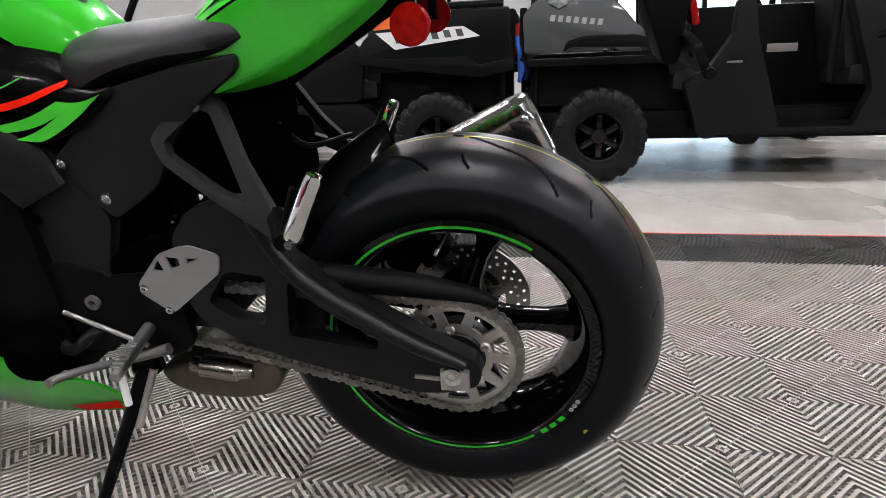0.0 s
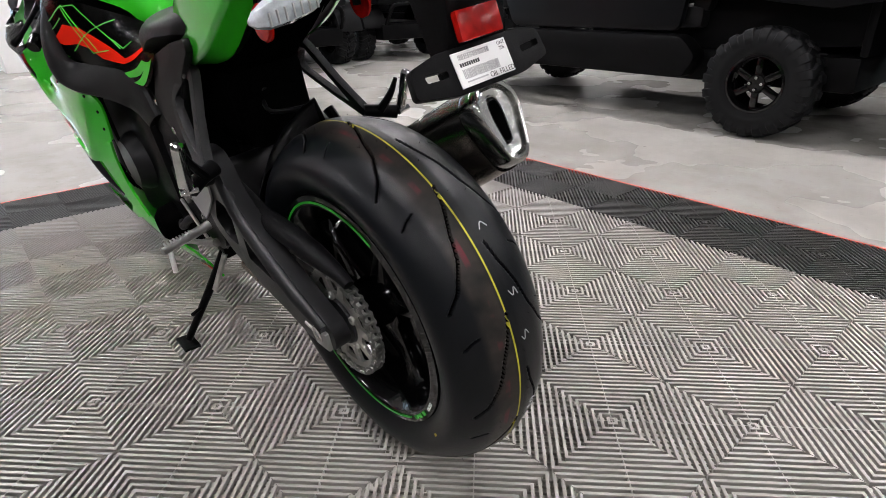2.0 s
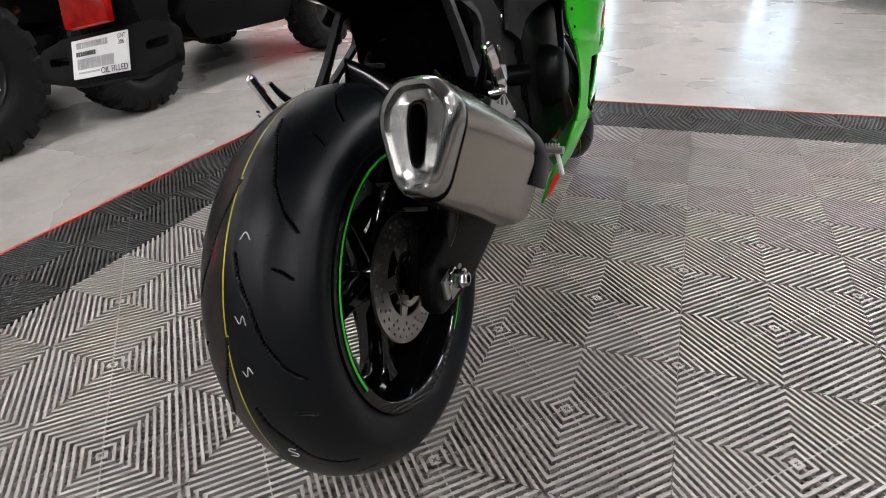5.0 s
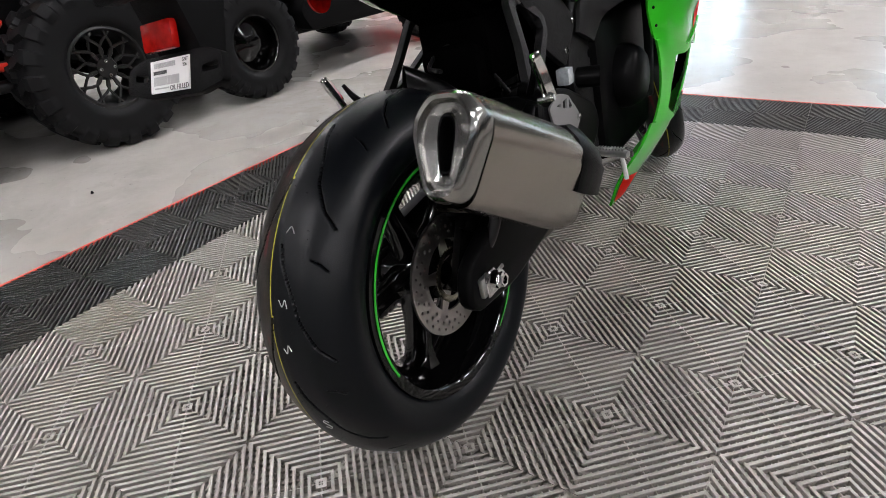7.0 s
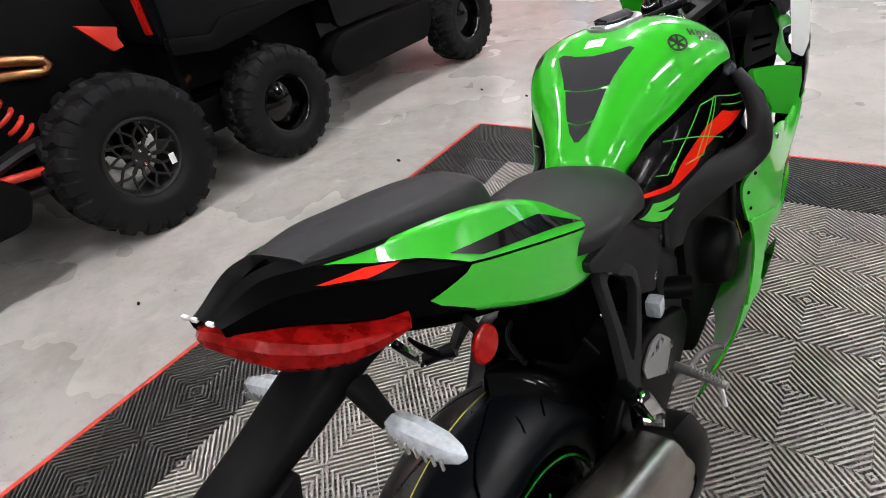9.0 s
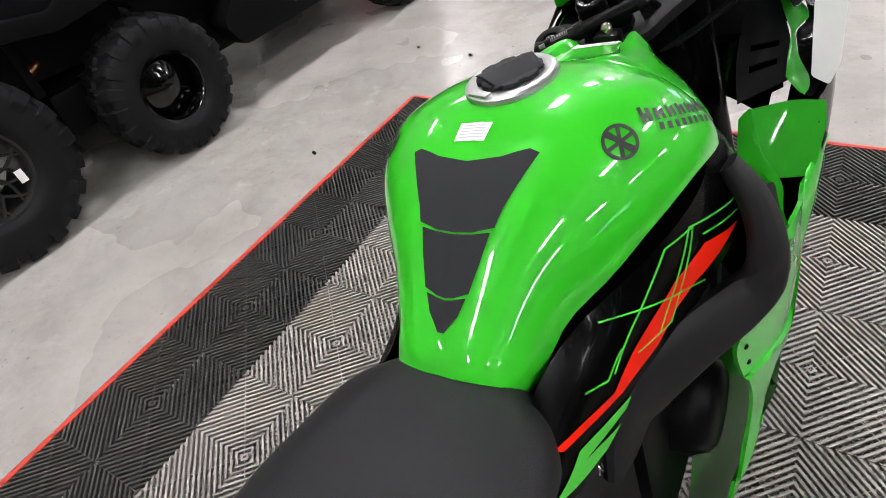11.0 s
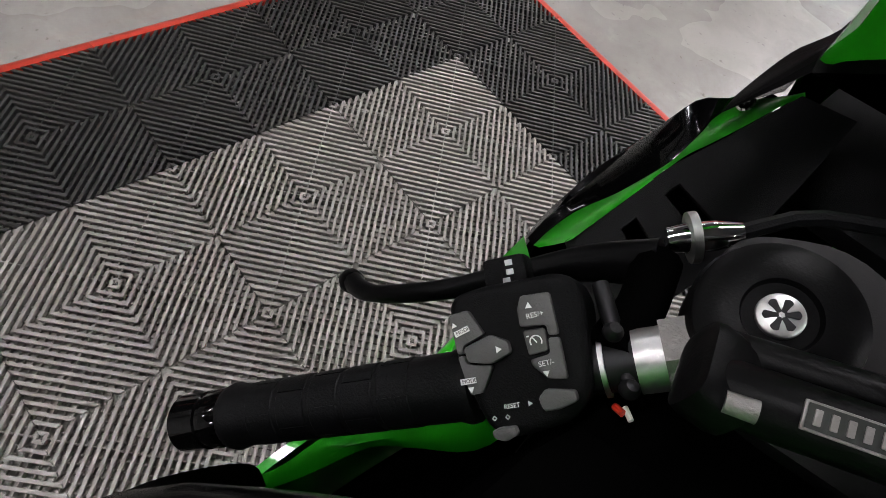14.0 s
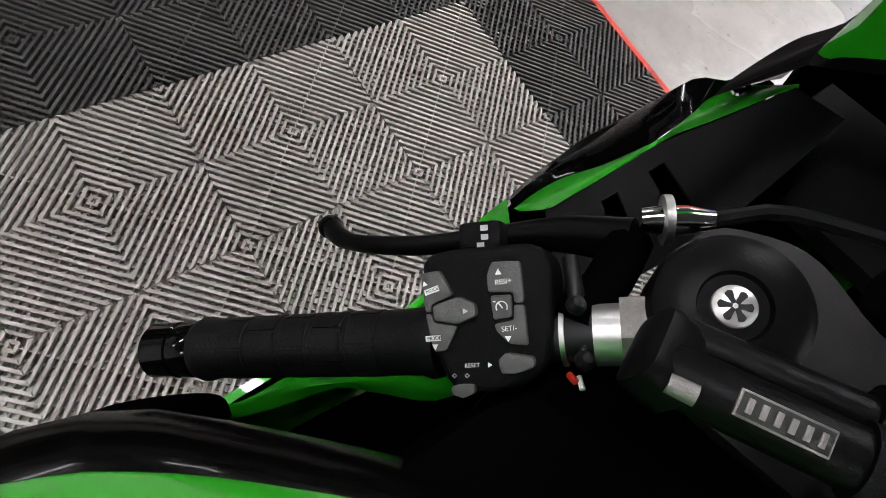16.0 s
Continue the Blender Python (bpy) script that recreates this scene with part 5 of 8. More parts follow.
        for k in range(7):
            join(ribs, box(s * (0.100 + 0.010 * k), -0.157, 0.862 - drop - 0.0014 * k, 0.0018, 0.003, 0.014))
        part("signal_ribs", ribs, ALU, bike)


def text(parent, words, size, m, material=None, name="printed_word"):
    cu = bpy.data.curves.new(name, "FONT")
    cu.body, cu.size, cu.extrude = words, size, 0.0001
    ob = bpy.data.objects.new(name, cu)
    me = bpy.data.meshes.new_from_object(ob)
    me.transform(m)
    me.materials.append(material or INK)
    bpy.data.objects.remove(ob)
    bpy.data.curves.remove(cu)
    out = new(name, me)
    out.parent = parent
    return out


seat_and_tail()


# ---- frame, engine, hangers ----
def loft_path(pts, wide, thick, normals, n=40, sides=14, power=3.0):
    """A band swept along pts: wide and thick are half sizes; normals point out of its broad face."""
    path = spline(pts, n)
    nor = spline(normals, n)
    ws = spline([Vector((w, t, 0)) for w, t in zip(wide, thick)], n)
    rings = []
    for i, p in enumerate(path):
        d = (path[min(i + 1, n - 1)] - path[max(i - 1, 0)]).normalized()
        z = (nor[i] - d * nor[i].dot(d)).normalized()
        x = d.cross(z)
        ring = []
        for k in range(sides):
            a = 2 * math.pi * k / sides
            c, s = math.cos(a), math.sin(a)
            ring.append(p + x * ws[i].x * math.copysign(abs(c) ** (2 / power), c) + z * ws[i].y * math.copysign(abs(s) ** (2 / power), s))
        rings.append(ring)
    bm = bmesh.new()
    skin(bm, rings)
    return bm


def frame_and_engine():
    for s in (-1, 1):
        m = Matrix.Diagonal((s, 1, 1, 1))
        cover = [(0.558, 0.662), (0.454, 0.748), (0.34, 0.775), (0.255, 0.786), (0.258, 0.765), (0.325, 0.722), (0.380, 0.668), (0.412, 0.612), (0.500, 0.558), (0.583, 0.646)]
        part("frame_cover", plate(rounded(cover, 0.012), 0.112, 0.129, edge=0.005), FRAME_GREY, bike, "matte dark grey frame cover", m)
        spar = loft_path([(0.136, 0.60, 0.60), (0.150, 0.635, 0.668), (0.178, 0.715, 0.690), (0.212, 0.790, 0.697), (0.231, 0.822, 0.722), (0.230, 0.836, 0.768), (0.213, 0.845, 0.820), (0.188, 0.850, 0.858)],
                         (0.046, 0.050, 0.044, 0.041, 0.036, 0.030, 0.025, 0.018), (0.012, 0.014, 0.016, 0.018, 0.018, 0.018, 0.018, 0.012),
                         [(1, 0, 0.05), (1, -0.3, 0.15), (0.9, -0.35, 0.3), (0.88, -0.35, 0.35), (0.85, -0.3, 0.45), (0.75, -0.1, 0.65), (0.6, 0.1, 0.8), (0.5, 0.2, 0.85)], 48)
        wider = lambda v: v + (0.012 + s * 0.012) * s * min(1, max(0, (v.y - 0.66) / 0.16)) * Vector((1, 0, 0))
        for q in spar.verts:
            q.co = wider(q.co)
        part("frame_spar", spar, FRAME_GREY, bike, "matte black frame spar", m)
        flare = bmesh.new()
        skin(flare, [spline([Vector(p) for p in r], 20) for r in ([(0.205, 0.838, 0.832), (0.216, 0.848, 0.826), (0.225, 0.860, 0.820), (0.226, 0.884, 0.808), (0.228, 0.914, 0.785), (0.228, 0.948, 0.735), (0.224, 0.950, 0.690)],
                                                                  [(0.212, 0.832, 0.818), (0.224, 0.842, 0.806), (0.232, 0.852, 0.796), (0.235, 0.870, 0.780), (0.237, 0.893, 0.755), (0.237, 0.915, 0.718), (0.233, 0.915, 0.690)],
                                                                  [(0.222, 0.826, 0.780), (0.232, 0.832, 0.768), (0.238, 0.838, 0.755), (0.240, 0.850, 0.738), (0.240, 0.865, 0.718), (0.240, 0.875, 0.700), (0.236, 0.878, 0.685)])], closed=False)
        for q in flare.verts:
            q.co = wider(q.co)
        bmesh.ops.solidify(flare, geom=list(flare.faces), thickness=0.005)
        part("spar_cover", flare, FRAME_GREY, bike, "matte black spar cover", m)
        low = [(0.560, 0.655), (0.62, 0.70), (0.70, 0.69), (0.735, 0.60), (0.722, 0.48), (0.715, 0.37), (0.675, 0.31), (0.585, 0.312), (0.566, 0.383), (0.545, 0.468), (0.510, 0.556)]
        circle = lambda y, z, r: [(y + r * math.cos(radians(20 * k)), z + r * math.sin(radians(20 * k))) for k in range(18)]
        fp = part("pivot_plate", plate(rounded(low, 0.012), 0.105, 0.128, [circle(0.642, 0.610, 0.015), circle(0.640, 0.556, 0.010)], edge=0.004), FRAME_GREY, bike, "matte black frame pivot plate", m)
        bolt(fp, (s * 0.1285, 0.558, 0.646), (s, 0, 0), 0.0085, 0.005)
        bolt(fp, (s * 0.1285, 0.503, 0.592), (s, 0, 0), 0.0085, 0.005)
        part("pivot_nut", lathe([(0.006, 0.128), (0.016, 0.128), (0.016, 0.134), (0.0125, 0.135), (0.0125, 0.142), (0.006, 0.142)], 12, (0, 0.585, 0.416)), DULL, fp, "", m)
        bolt(fp, (s * 0.129, 0.475, 0.440), (s, 0, 0), 0.007, 0.004, DULL)
        bolt(fp, (s * 0.129, 0.445, 0.330), (s, 0, 0), 0.007, 0.004, DULL)
        # rear set bracket
        rs = plate(rounded([(0.56, 0.46), (0.46, 0.47), (0.43, 0.42), (0.425, 0.34), (0.47, 0.31), (0.57, 0.33)], 0.02), 0.118, 0.134, edge=0.004)
        part("rearset_bracket", rs, BLACK_SATIN, bike, "", m)
        hg = [(0.330, 0.740), (0.314, 0.738), (0.294, 0.722), (0.262, 0.651), (0.206, 0.568), (0.214, 0.552), (0.262, 0.580), (0.304, 0.602), (0.380, 0.650), (0.400, 0.680), (0.385, 0.700)]
        hole = [(0.378, 0.679), (0.328, 0.716), (0.310, 0.713), (0.258, 0.600), (0.297, 0.614), (0.372, 0.660)]
        arms = plate(rounded(hg, 0.008), 0.122, 0.138, [rounded(hole, 0.006)], edge=0.003)
        for q in arms.verts:
            q.co.x += 0.40 * (0.68 - q.co.z)
        h = part("pillion_hanger", arms, FRAME_GREY, bike, "dark grey pillion footrest hanger", m)
        bolt(h, (s * 0.1225, 0.330, 0.722), (s, 0, 0), 0.008, 0.004, DULL)
        foot = bmesh.new()
        p0, p1 = (Vector((0.226, 0.176, 0.578)), Vector((0.226, 0.131, 0.662))) if s < 0 else (Vector((0.226, 0.188, 0.570)), Vector((0.226, 0.147, 0.652)))
        d = (p1 - p0).normalized()
        sd = Vector((0.55, 0.83, 0.05))
        sd = (sd - d * sd.dot(d)).normalized()
        up = d.cross(sd)
        skin(foot, [[p0.lerp(p1, f) + w * (0.0125 * cx * sd + 0.0095 * cy * up) for cx, cy in ((-1, -0.3), (-0.6, -1), (0.6, -1), (1, -0.3), (1, 0.3), (0.6, 1), (-0.6, 1), (-1, 0.3))] for f, w in ((0, 0.8), (0.08, 1.0), (0.5, 0.92), (0.9, 0.9), (0.98, 0.75), (1.0, 0.4))])
        part("pillion_peg", foot, CHROME, bike, "folded silver pillion footpeg", m)
        part("peg_bracket", tube([(0.162, 0.222, 0.580), (0.190, 0.205, 0.576), (0.218, 0.190, 0.568)], [0.016, 0.013, 0.014], 10), BLACK_SATIN, bike, "", m)
        part("peg_prong", tube([(0.186, 0.198, 0.580), (0.205, 0.180, 0.612), (0.214, 0.168, 0.640)], [0.009, 0.007, 0.004], 8), BLACK_SATIN, bike, "", m)
        part("peg_pin", tube([(0.210, 0.172, 0.572), (0.238, 0.176, 0.574)], 0.006, 8), CHROME, bike, "", m)
        hp = [(0.429, 0.514), (0.393, 0.527), (0.374, 0.529), (0.337, 0.517), (0.331, 0.511), (0.338, 0.484), (0.418, 0.422), (0.435, 0.411), (0.447, 0.424), (0.478, 0.448), (0.474, 0.466)]
        tri = [[(0.444, 0.487), (0.425, 0.486), (0.431, 0.506)], [(0.419, 0.511), (0.397, 0.509), (0.396, 0.496), (0.413, 0.491)], [(0.386, 0.509), (0.364, 0.509), (0.384, 0.501)]]
        g = part("heel_guard", plate(rounded(hp, 0.006), 0.150, 0.154, [rounded(t, 0.002, 2) for t in tri]), PLATE_ALU, bike, "grey aluminium heel guard with cut-outs", m)
        for y, z in ((0.466, 0.457), (0.434, 0.420)):
            bolt(g, (s * 0.1545, y, z), (s, 0, 0), 0.007, 0.005)
        # rider footpeg with ribs, and its hanging tag
        peg = tube([(0.135, 0.500, 0.370), (0.178, 0.494, 0.366), (0.252, 0.478, 0.362)], [0.011, 0.010, 0.0085], 10)
        for k in range(9):
            join(peg, box(0.182 + 0.0075 * k, 0.494 - 0.0018 * k, 0.374, 0.0035, 0.017, 0.005, 0.001))
        part("rider_peg", peg, ALU, bike, "ribbed silver rider footpeg", m)
        part("peg_feeler", tube([(0.236, 0.482, 0.360), (0.240, 0.481, 0.335), (0.244, 0.480, 0.305)], 0.0055, 8), WHITE_LABEL, bike, "white plastic strip on the footpeg", m)
        part("foot_lever", tube([(0.142, 0.47, 0.335), (0.155, 0.54, 0.318), (0.165, 0.62, 0.30), (0.19, 0.655, 0.298), (0.205, 0.66, 0.298)], [0.010, 0.008, 0.007, 0.007, 0.008], 10), DULL, bike, "silver foot lever", m)
    part("shift_rod", tube([(-0.150, 0.50, 0.345), (-0.138, 0.66, 0.40)], 0.004, 8), STEEL, bike)
    # engine block and covers
    e = part("engine", box(0, 0.84, 0.45, 0.30, 0.40, 0.36, 0.03), BLACK_SATIN, bike, "black engine block")
    for k in range(6):
        part("cooling_rib", box(0, 1.0, 0.36 + 0.04 * k, 0.26, 0.10, 0.008, 0.002), BLACK_SATIN, e)
    part("clutch_cover", lathe([(0.001, 0.205), (0.055, 0.205), (0.068, 0.196), (0.080, 0.17), (0.082, 0.13), (0.001, 0.13)], 36, (0, 0.80, 0.46), closed=False), BLACK_SATIN, e)
    part("water_pump", lathe([(0.001, -0.20), (0.030, -0.20), (0.045, -0.185), (0.05, -0.15), (0.001, -0.15)], 28, (0, 0.70, 0.33), closed=False), SHADED_BLACK, e)
    part("generator_cover", lathe([(0.001, -0.185), (0.06, -0.185), (0.075, -0.165), (0.078, -0.13), (0.001, -0.13)], 36, (0, 0.82, 0.47), closed=False), DARK_METAL, e)
    part("coolant_hose", tube([(-0.13, 0.70, 0.36), (-0.16, 0.64, 0.335), (-0.15, 0.60, 0.36), (-0.13, 0.585, 0.36)], 0.010, 10), DARK_METAL, e)
    part("starter_housing", tube([(0.12, 0.56, 0.52), (0.17, 0.58, 0.515)], 0.024, 20), BLACK_SATIN, e)
    part("fluid_reservoir", box(0.135, 0.47, 0.545, 0.03, 0.032, 0.036, 0.006), LENS_CLEAR, bike, "small translucent brake fluid reservoir")
    part("radiator", box(0, 1.10, 0.50, 0.30, 0.04, 0.34, 0.01, pose(0, 0, 0, -12)), DARK_METAL, bike)
    part("airbox_core", box(0, 0.86, 0.74, 0.26, 0.42, 0.26, 0.04), SHADED_BLACK, bike)
    part("inner_subframe", box(0, 0.40, 0.66, 0.16, 0.26, 0.12, 0.02), SHADED_BLACK, bike)
    # added black sheets close the gaps beside the tank; their dark stands for shade
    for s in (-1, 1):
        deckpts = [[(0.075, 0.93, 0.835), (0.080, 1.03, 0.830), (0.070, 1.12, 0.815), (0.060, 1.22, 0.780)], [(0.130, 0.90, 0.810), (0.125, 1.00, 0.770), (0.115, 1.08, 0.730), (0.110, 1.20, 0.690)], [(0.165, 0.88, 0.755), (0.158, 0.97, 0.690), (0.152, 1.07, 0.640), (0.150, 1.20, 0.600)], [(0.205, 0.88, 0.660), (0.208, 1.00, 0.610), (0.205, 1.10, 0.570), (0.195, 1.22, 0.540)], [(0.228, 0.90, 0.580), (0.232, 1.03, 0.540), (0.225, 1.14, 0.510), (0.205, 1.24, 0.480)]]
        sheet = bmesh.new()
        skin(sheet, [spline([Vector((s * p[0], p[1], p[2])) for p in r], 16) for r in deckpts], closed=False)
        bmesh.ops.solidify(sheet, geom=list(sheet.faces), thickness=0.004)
        part("dark_gap_sheet", sheet, SHADED_BLACK, bike, "added black sheet filling the dark gap beside the tank")
    # added black block fills the dark space at the frame head
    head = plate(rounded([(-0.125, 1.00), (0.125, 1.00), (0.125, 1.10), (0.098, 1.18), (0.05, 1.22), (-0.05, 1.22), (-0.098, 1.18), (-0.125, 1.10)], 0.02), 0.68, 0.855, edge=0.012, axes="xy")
    part("head_filler", head, SHADED_BLACK, bike, "added black block filling the dark space at the frame head")
    part("battery_tray", box(0, 0.34, 0.62, 0.13, 0.20, 0.10, 0.02), SHADED_BLACK, bike)
    # side stand
    st = part("side_stand", tube([(-0.105, 0.555, 0.275), (-0.165, 0.580, 0.185), (-0.258, 0.615, 0.055)], [0.016, 0.013, 0.011], 12, squash=0.8), BLACK_SATIN, bike, "black side stand")
    foot = box(0, 0, 0.006, 0.040, 0.075, 0.008, 0.003)
    part("stand_foot", foot, BLACK_SATIN, st, "", Matrix.Translation((-0.266, 0.612, 0.040)) @ pose(0, 0, 0, 0, 9.2, 0))
    part("stand_tang", tube([(-0.20, 0.592, 0.135), (-0.235, 0.575, 0.135)], 0.005, 8), BLACK_SATIN, st)
    part("stand_spring", tube([(-0.118, 0.535, 0.27), (-0.165, 0.560, 0.18)], 0.007, 10), STEEL, st)
    part("stand_pivot", box(-0.105, 0.555, 0.280, 0.03, 0.05, 0.05, 0.008), BLACK_SATIN, st)


frame_and_engine()

# ---- fairing: rows from the top down, each from the trailing edge forwards ----
FAIRING = [
    [(0.230, 0.910, 0.704), (0.238, 0.950, 0.698), (0.243, 1.010, 0.684), (0.240, 1.070, 0.655), (0.238, 1.130, 0.668), (0.242, 1.178, 0.742), (0.252, 1.220, 0.752), (0.258, 1.300, 0.770), (0.215, 1.450, 0.800)],
    [(0.226, 0.813, 0.676), (0.240, 0.920, 0.658), (0.245, 1.040, 0.630), (0.254, 1.130, 0.635), (0.260, 1.220, 0.690), (0.250, 1.320, 0.700), (0.200, 1.450, 0.720)],
    [(0.200, 0.774, 0.632), (0.232, 0.880, 0.590), (0.244, 1.000, 0.570), (0.235, 1.180, 0.570), (0.180, 1.380, 0.570)],
    [(0.206, 0.815, 0.490), (0.228, 0.900, 0.480), (0.236, 1.000, 0.470), (0.216, 1.150, 0.460), (0.160, 1.300, 0.450)],
    [(0.200, 0.810, 0.385), (0.215, 0.900, 0.375), (0.216, 0.990, 0.365), (0.196, 1.120, 0.350), (0.140, 1.240, 0.340)],
    [(0.192, 0.700, 0.315), (0.200, 0.800, 0.300), (0.195, 0.920, 0.285), (0.170, 1.050, 0.270), (0.120, 1.160, 0.260)],
    [(0.158, 0.605, 0.255), (0.165, 0.720, 0.235), (0.155, 0.850, 0.215), (0.130, 0.980, 0.200), (0.080, 1.080, 0.200)],
    [(0.126, 0.600, 0.180), (0.120, 0.710, 0.163), (0.110, 0.830, 0.150), (0.085, 0.950, 0.145), (0.040, 1.050, 0.150)],
]


def fairing_grid(nu=49, nv=61):
    cols = [spline([Vector(p) for p in row], nu) for row in FAIRING]
    return [spline([c[i] for c in cols], nv) for i in range(nu)]


def fairing():
    g = fairing_grid()
    nu, nv = len(g), len(g[0])

    def point(u, v, off=0.0):
        a, b = min(max(u, 0), 0.999) * (nu - 1), min(max(v, 0), 0.999) * (nv - 1)
        i, j = int(a), int(b)
        p = g[i][j].lerp(g[i + 1][j], a - i).lerp(g[i][j + 1].lerp(g[i + 1][j + 1], a - i), b - j)
        n = (g[i + 1][j] - g[i][j]).cross(g[i][j + 1] - g[i][j]).normalized()
        if n.x < 0:
            n = -n
        return p + n * off
    for s in (-1, 1):
        m = Matrix.Diagonal((s, 1, 1, 1))
        mc = Matrix.Translation((0.011 + s * 0.011, 0, 0)) @ m
        m = Matrix.Translation((0.016 + s * 0.016, 0, 0)) @ m

        def sheet(spans, v0, v1, rows, cells):
            """Strips of skin: spans(v) gives the stretch of u that is kept at v."""
            bm = bmesh.new()
            grid = []
            for j in range(rows + 1):
                v = v0 + (v1 - v0) * j / rows
                lo, hi = spans(v)
                grid.append([bm.verts.new(point(lo + (hi - lo) * i / cells, v)) for i in range(cells + 1)])
            for a, b in zip(grid, grid[1:]):
                for i in range(cells):
                    bm.faces.new((a[i], a[i + 1], b[i + 1], b[i]))
            return bm

        def solid(bm):
            bmesh.ops.remove_doubles(bm, verts=bm.verts, dist=1e-5)
            bmesh.ops.recalc_face_normals(bm, faces=bm.faces)
            bmesh.ops.solidify(bm, geom=list(bm.faces), thickness=0.006)
            bmesh.ops.recalc_face_normals(bm, faces=bm.faces)
            for f in bm.faces:
                f.material_index = 1 if f.normal.x < -0.15 and f.calc_center_median().y > 1.17 else 0
            return bm
        edge = lambda v: 0.50 + 0.30 * v
        vent = lambda v: 0.72 - (0.72 - 0.12 - 0.30 * abs(v - 0.50)) * min(1, max(0, (0.155 - abs(v - 0.50)) / 0.06)) ** 0.5
        skin_bm = sheet(lambda v: (0.0, edge(v)), 0.0, 0.34, 22, 30)
        for span, lo, hi, rows, cells in ((lambda v: (0.0, edge(0.34)), 0.34, 0.345, 1, 30), (lambda v: (0.0, vent(v)), 0.345, 0.655, 40, 24), (lambda v: (0.72, 0.999), 0.345, 0.655, 24, 14), (lambda v: (0.0, 0.999), 0.655, 0.999, 22, 46), (lambda v: (edge(0.34), 0.999), 0.34, 0.345, 1, 14)):
            join(skin_bm, sheet(span, lo, hi, rows, cells))
        f = part("side_fairing", solid(skin_bm), [GREEN, SHADED_BLACK], bike, "gloss lime green side fairing with open vent", m)
        part("fairing_upper", solid(sheet(lambda v: (edge(v), 0.999), 0.0, 0.34, 22, 24)), [BLACK_GLOSS, SHADED_BLACK], bike, "gloss black upper fairing side", m)
        flat = lambda u, v, off: Vector((0.016 + s * 0.016 + s * point(u, v, off).x, point(u, v, off).y, point(u, v, off).z))
        decal(flat, [(0.02, 0.945 if s < 0 else 0.890), (0.24, 0.945 if s < 0 else 0.890), (0.22, 0.985), (0.02, 0.985)], RED_PRINT, "red_patch", f, 0.0020, "red printed patch on the lower tip", 0.03)
        for k in range(3):
            decal(flat, [(0.44 + 0.02 * k, 0.10 + 0.05 * k), (0.60, 0.09 + 0.05 * k), (0.60, 0.10 + 0.05 * k), (0.44 + 0.02 * k, 0.11 + 0.05 * k)], GREEN_LINE, "pin_line", f, 0.0020, "", 0.03)
        decal(flat, [(0.47, 0.27), (0.56, 0.25), (0.56, 0.31), (0.47, 0.33)], RED_PRINT, "red_patch", f, 0.0020, "", 0.03)
        bolt(f, flat(0.10, 0.06, 0.001), (s, -0.3, 0.3), 0.006, 0.003)
        bolt(f, flat(0.52, 0.03, 0.001), (s, -0.1, 0.2), 0.0075, 0.004)
        for v in (0.18, 0.24, 0.30):
            bolt(f, flat(0.035, v, 0.001), (s, -0.4, 0), 0.004, 0.002, BLACK_SATIN)
        shelf = bmesh.new()
        skin(shelf, [spline([Vector(p) for p in r], 20) for r in ([(0.236, 0.940, 0.698), (0.226, 0.962, 0.707), (0.220, 1.001, 0.721), (0.201, 1.036, 0.729), (0.185, 1.064, 0.736), (0.163, 1.116, 0.777)], [(0.230, 0.942, 0.696), (0.219, 0.968, 0.707), (0.209, 0.998, 0.717), (0.190, 1.030, 0.725), (0.168, 1.062, 0.731), (0.156, 1.112, 0.772)], [(0.226, 0.944, 0.690), (0.212, 0.974, 0.704), (0.200, 1.012, 0.714), (0.182, 1.032, 0.718), (0.154, 1.066, 0.722), (0.148, 1.110, 0.762)])], closed=False)
        bmesh.ops.solidify(shelf, geom=list(shelf.faces), thickness=0.004)
        part("fairing_flange", shelf, GREEN, f, "", m)
        wall = bmesh.new()
        skin(wall, [spline([Vector(p) for p in r], 14) for r in ([(0.163, 1.117, 0.774), (0.212, 1.158, 0.764), (0.254, 1.195, 0.742)], [(0.172, 1.092, 0.735), (0.220, 1.135, 0.725), (0.258, 1.170, 0.715)], [(0.185, 1.060, 0.690), (0.225, 1.100, 0.665), (0.248, 1.130, 0.650)])], closed=False)
        bmesh.ops.solidify(wall, geom=list(wall.faces), thickness=0.004)
        part("fairing_flange", wall, GREEN, f, "", m)
        base = bmesh.new()
        skin(base, [spline([Vector(p) for p in r], 16) for r in ([(0.206, 1.310, 0.845), (0.216, 1.364, 0.838), (0.212, 1.420, 0.856), (0.204, 1.480, 0.850)], [(0.178, 1.340, 0.884), (0.184, 1.360, 0.893), (0.190, 1.420, 0.876), (0.196, 1.480, 0.880)], [(0.120, 1.400, 0.895), (0.118, 1.430, 0.900), (0.110, 1.470, 0.905), (0.100, 1.520, 0.910)])], closed=False)
        bmesh.ops.solidify(base, geom=list(base.faces), thickness=0.003)
        part("screen_base", base, BLACK_PLASTIC, bike, "black panel at the foot of the screen",mc)
        # inner black panel between dash and cowl with two slots
        inner = bmesh.new()
        rows = [[(0.150, 1.150, 0.765), (0.140, 1.200, 0.790), (0.135, 1.250, 0.810), (0.135, 1.300, 0.830), (0.140, 1.360, 0.860)],
                [(0.214, 1.182, 0.785), (0.208, 1.225, 0.798), (0.206, 1.270, 0.810), (0.192, 1.313, 0.833), (0.176, 1.350, 0.862)]]
        cols = [spline([Vector(p) for p in r], 30) for r in rows]
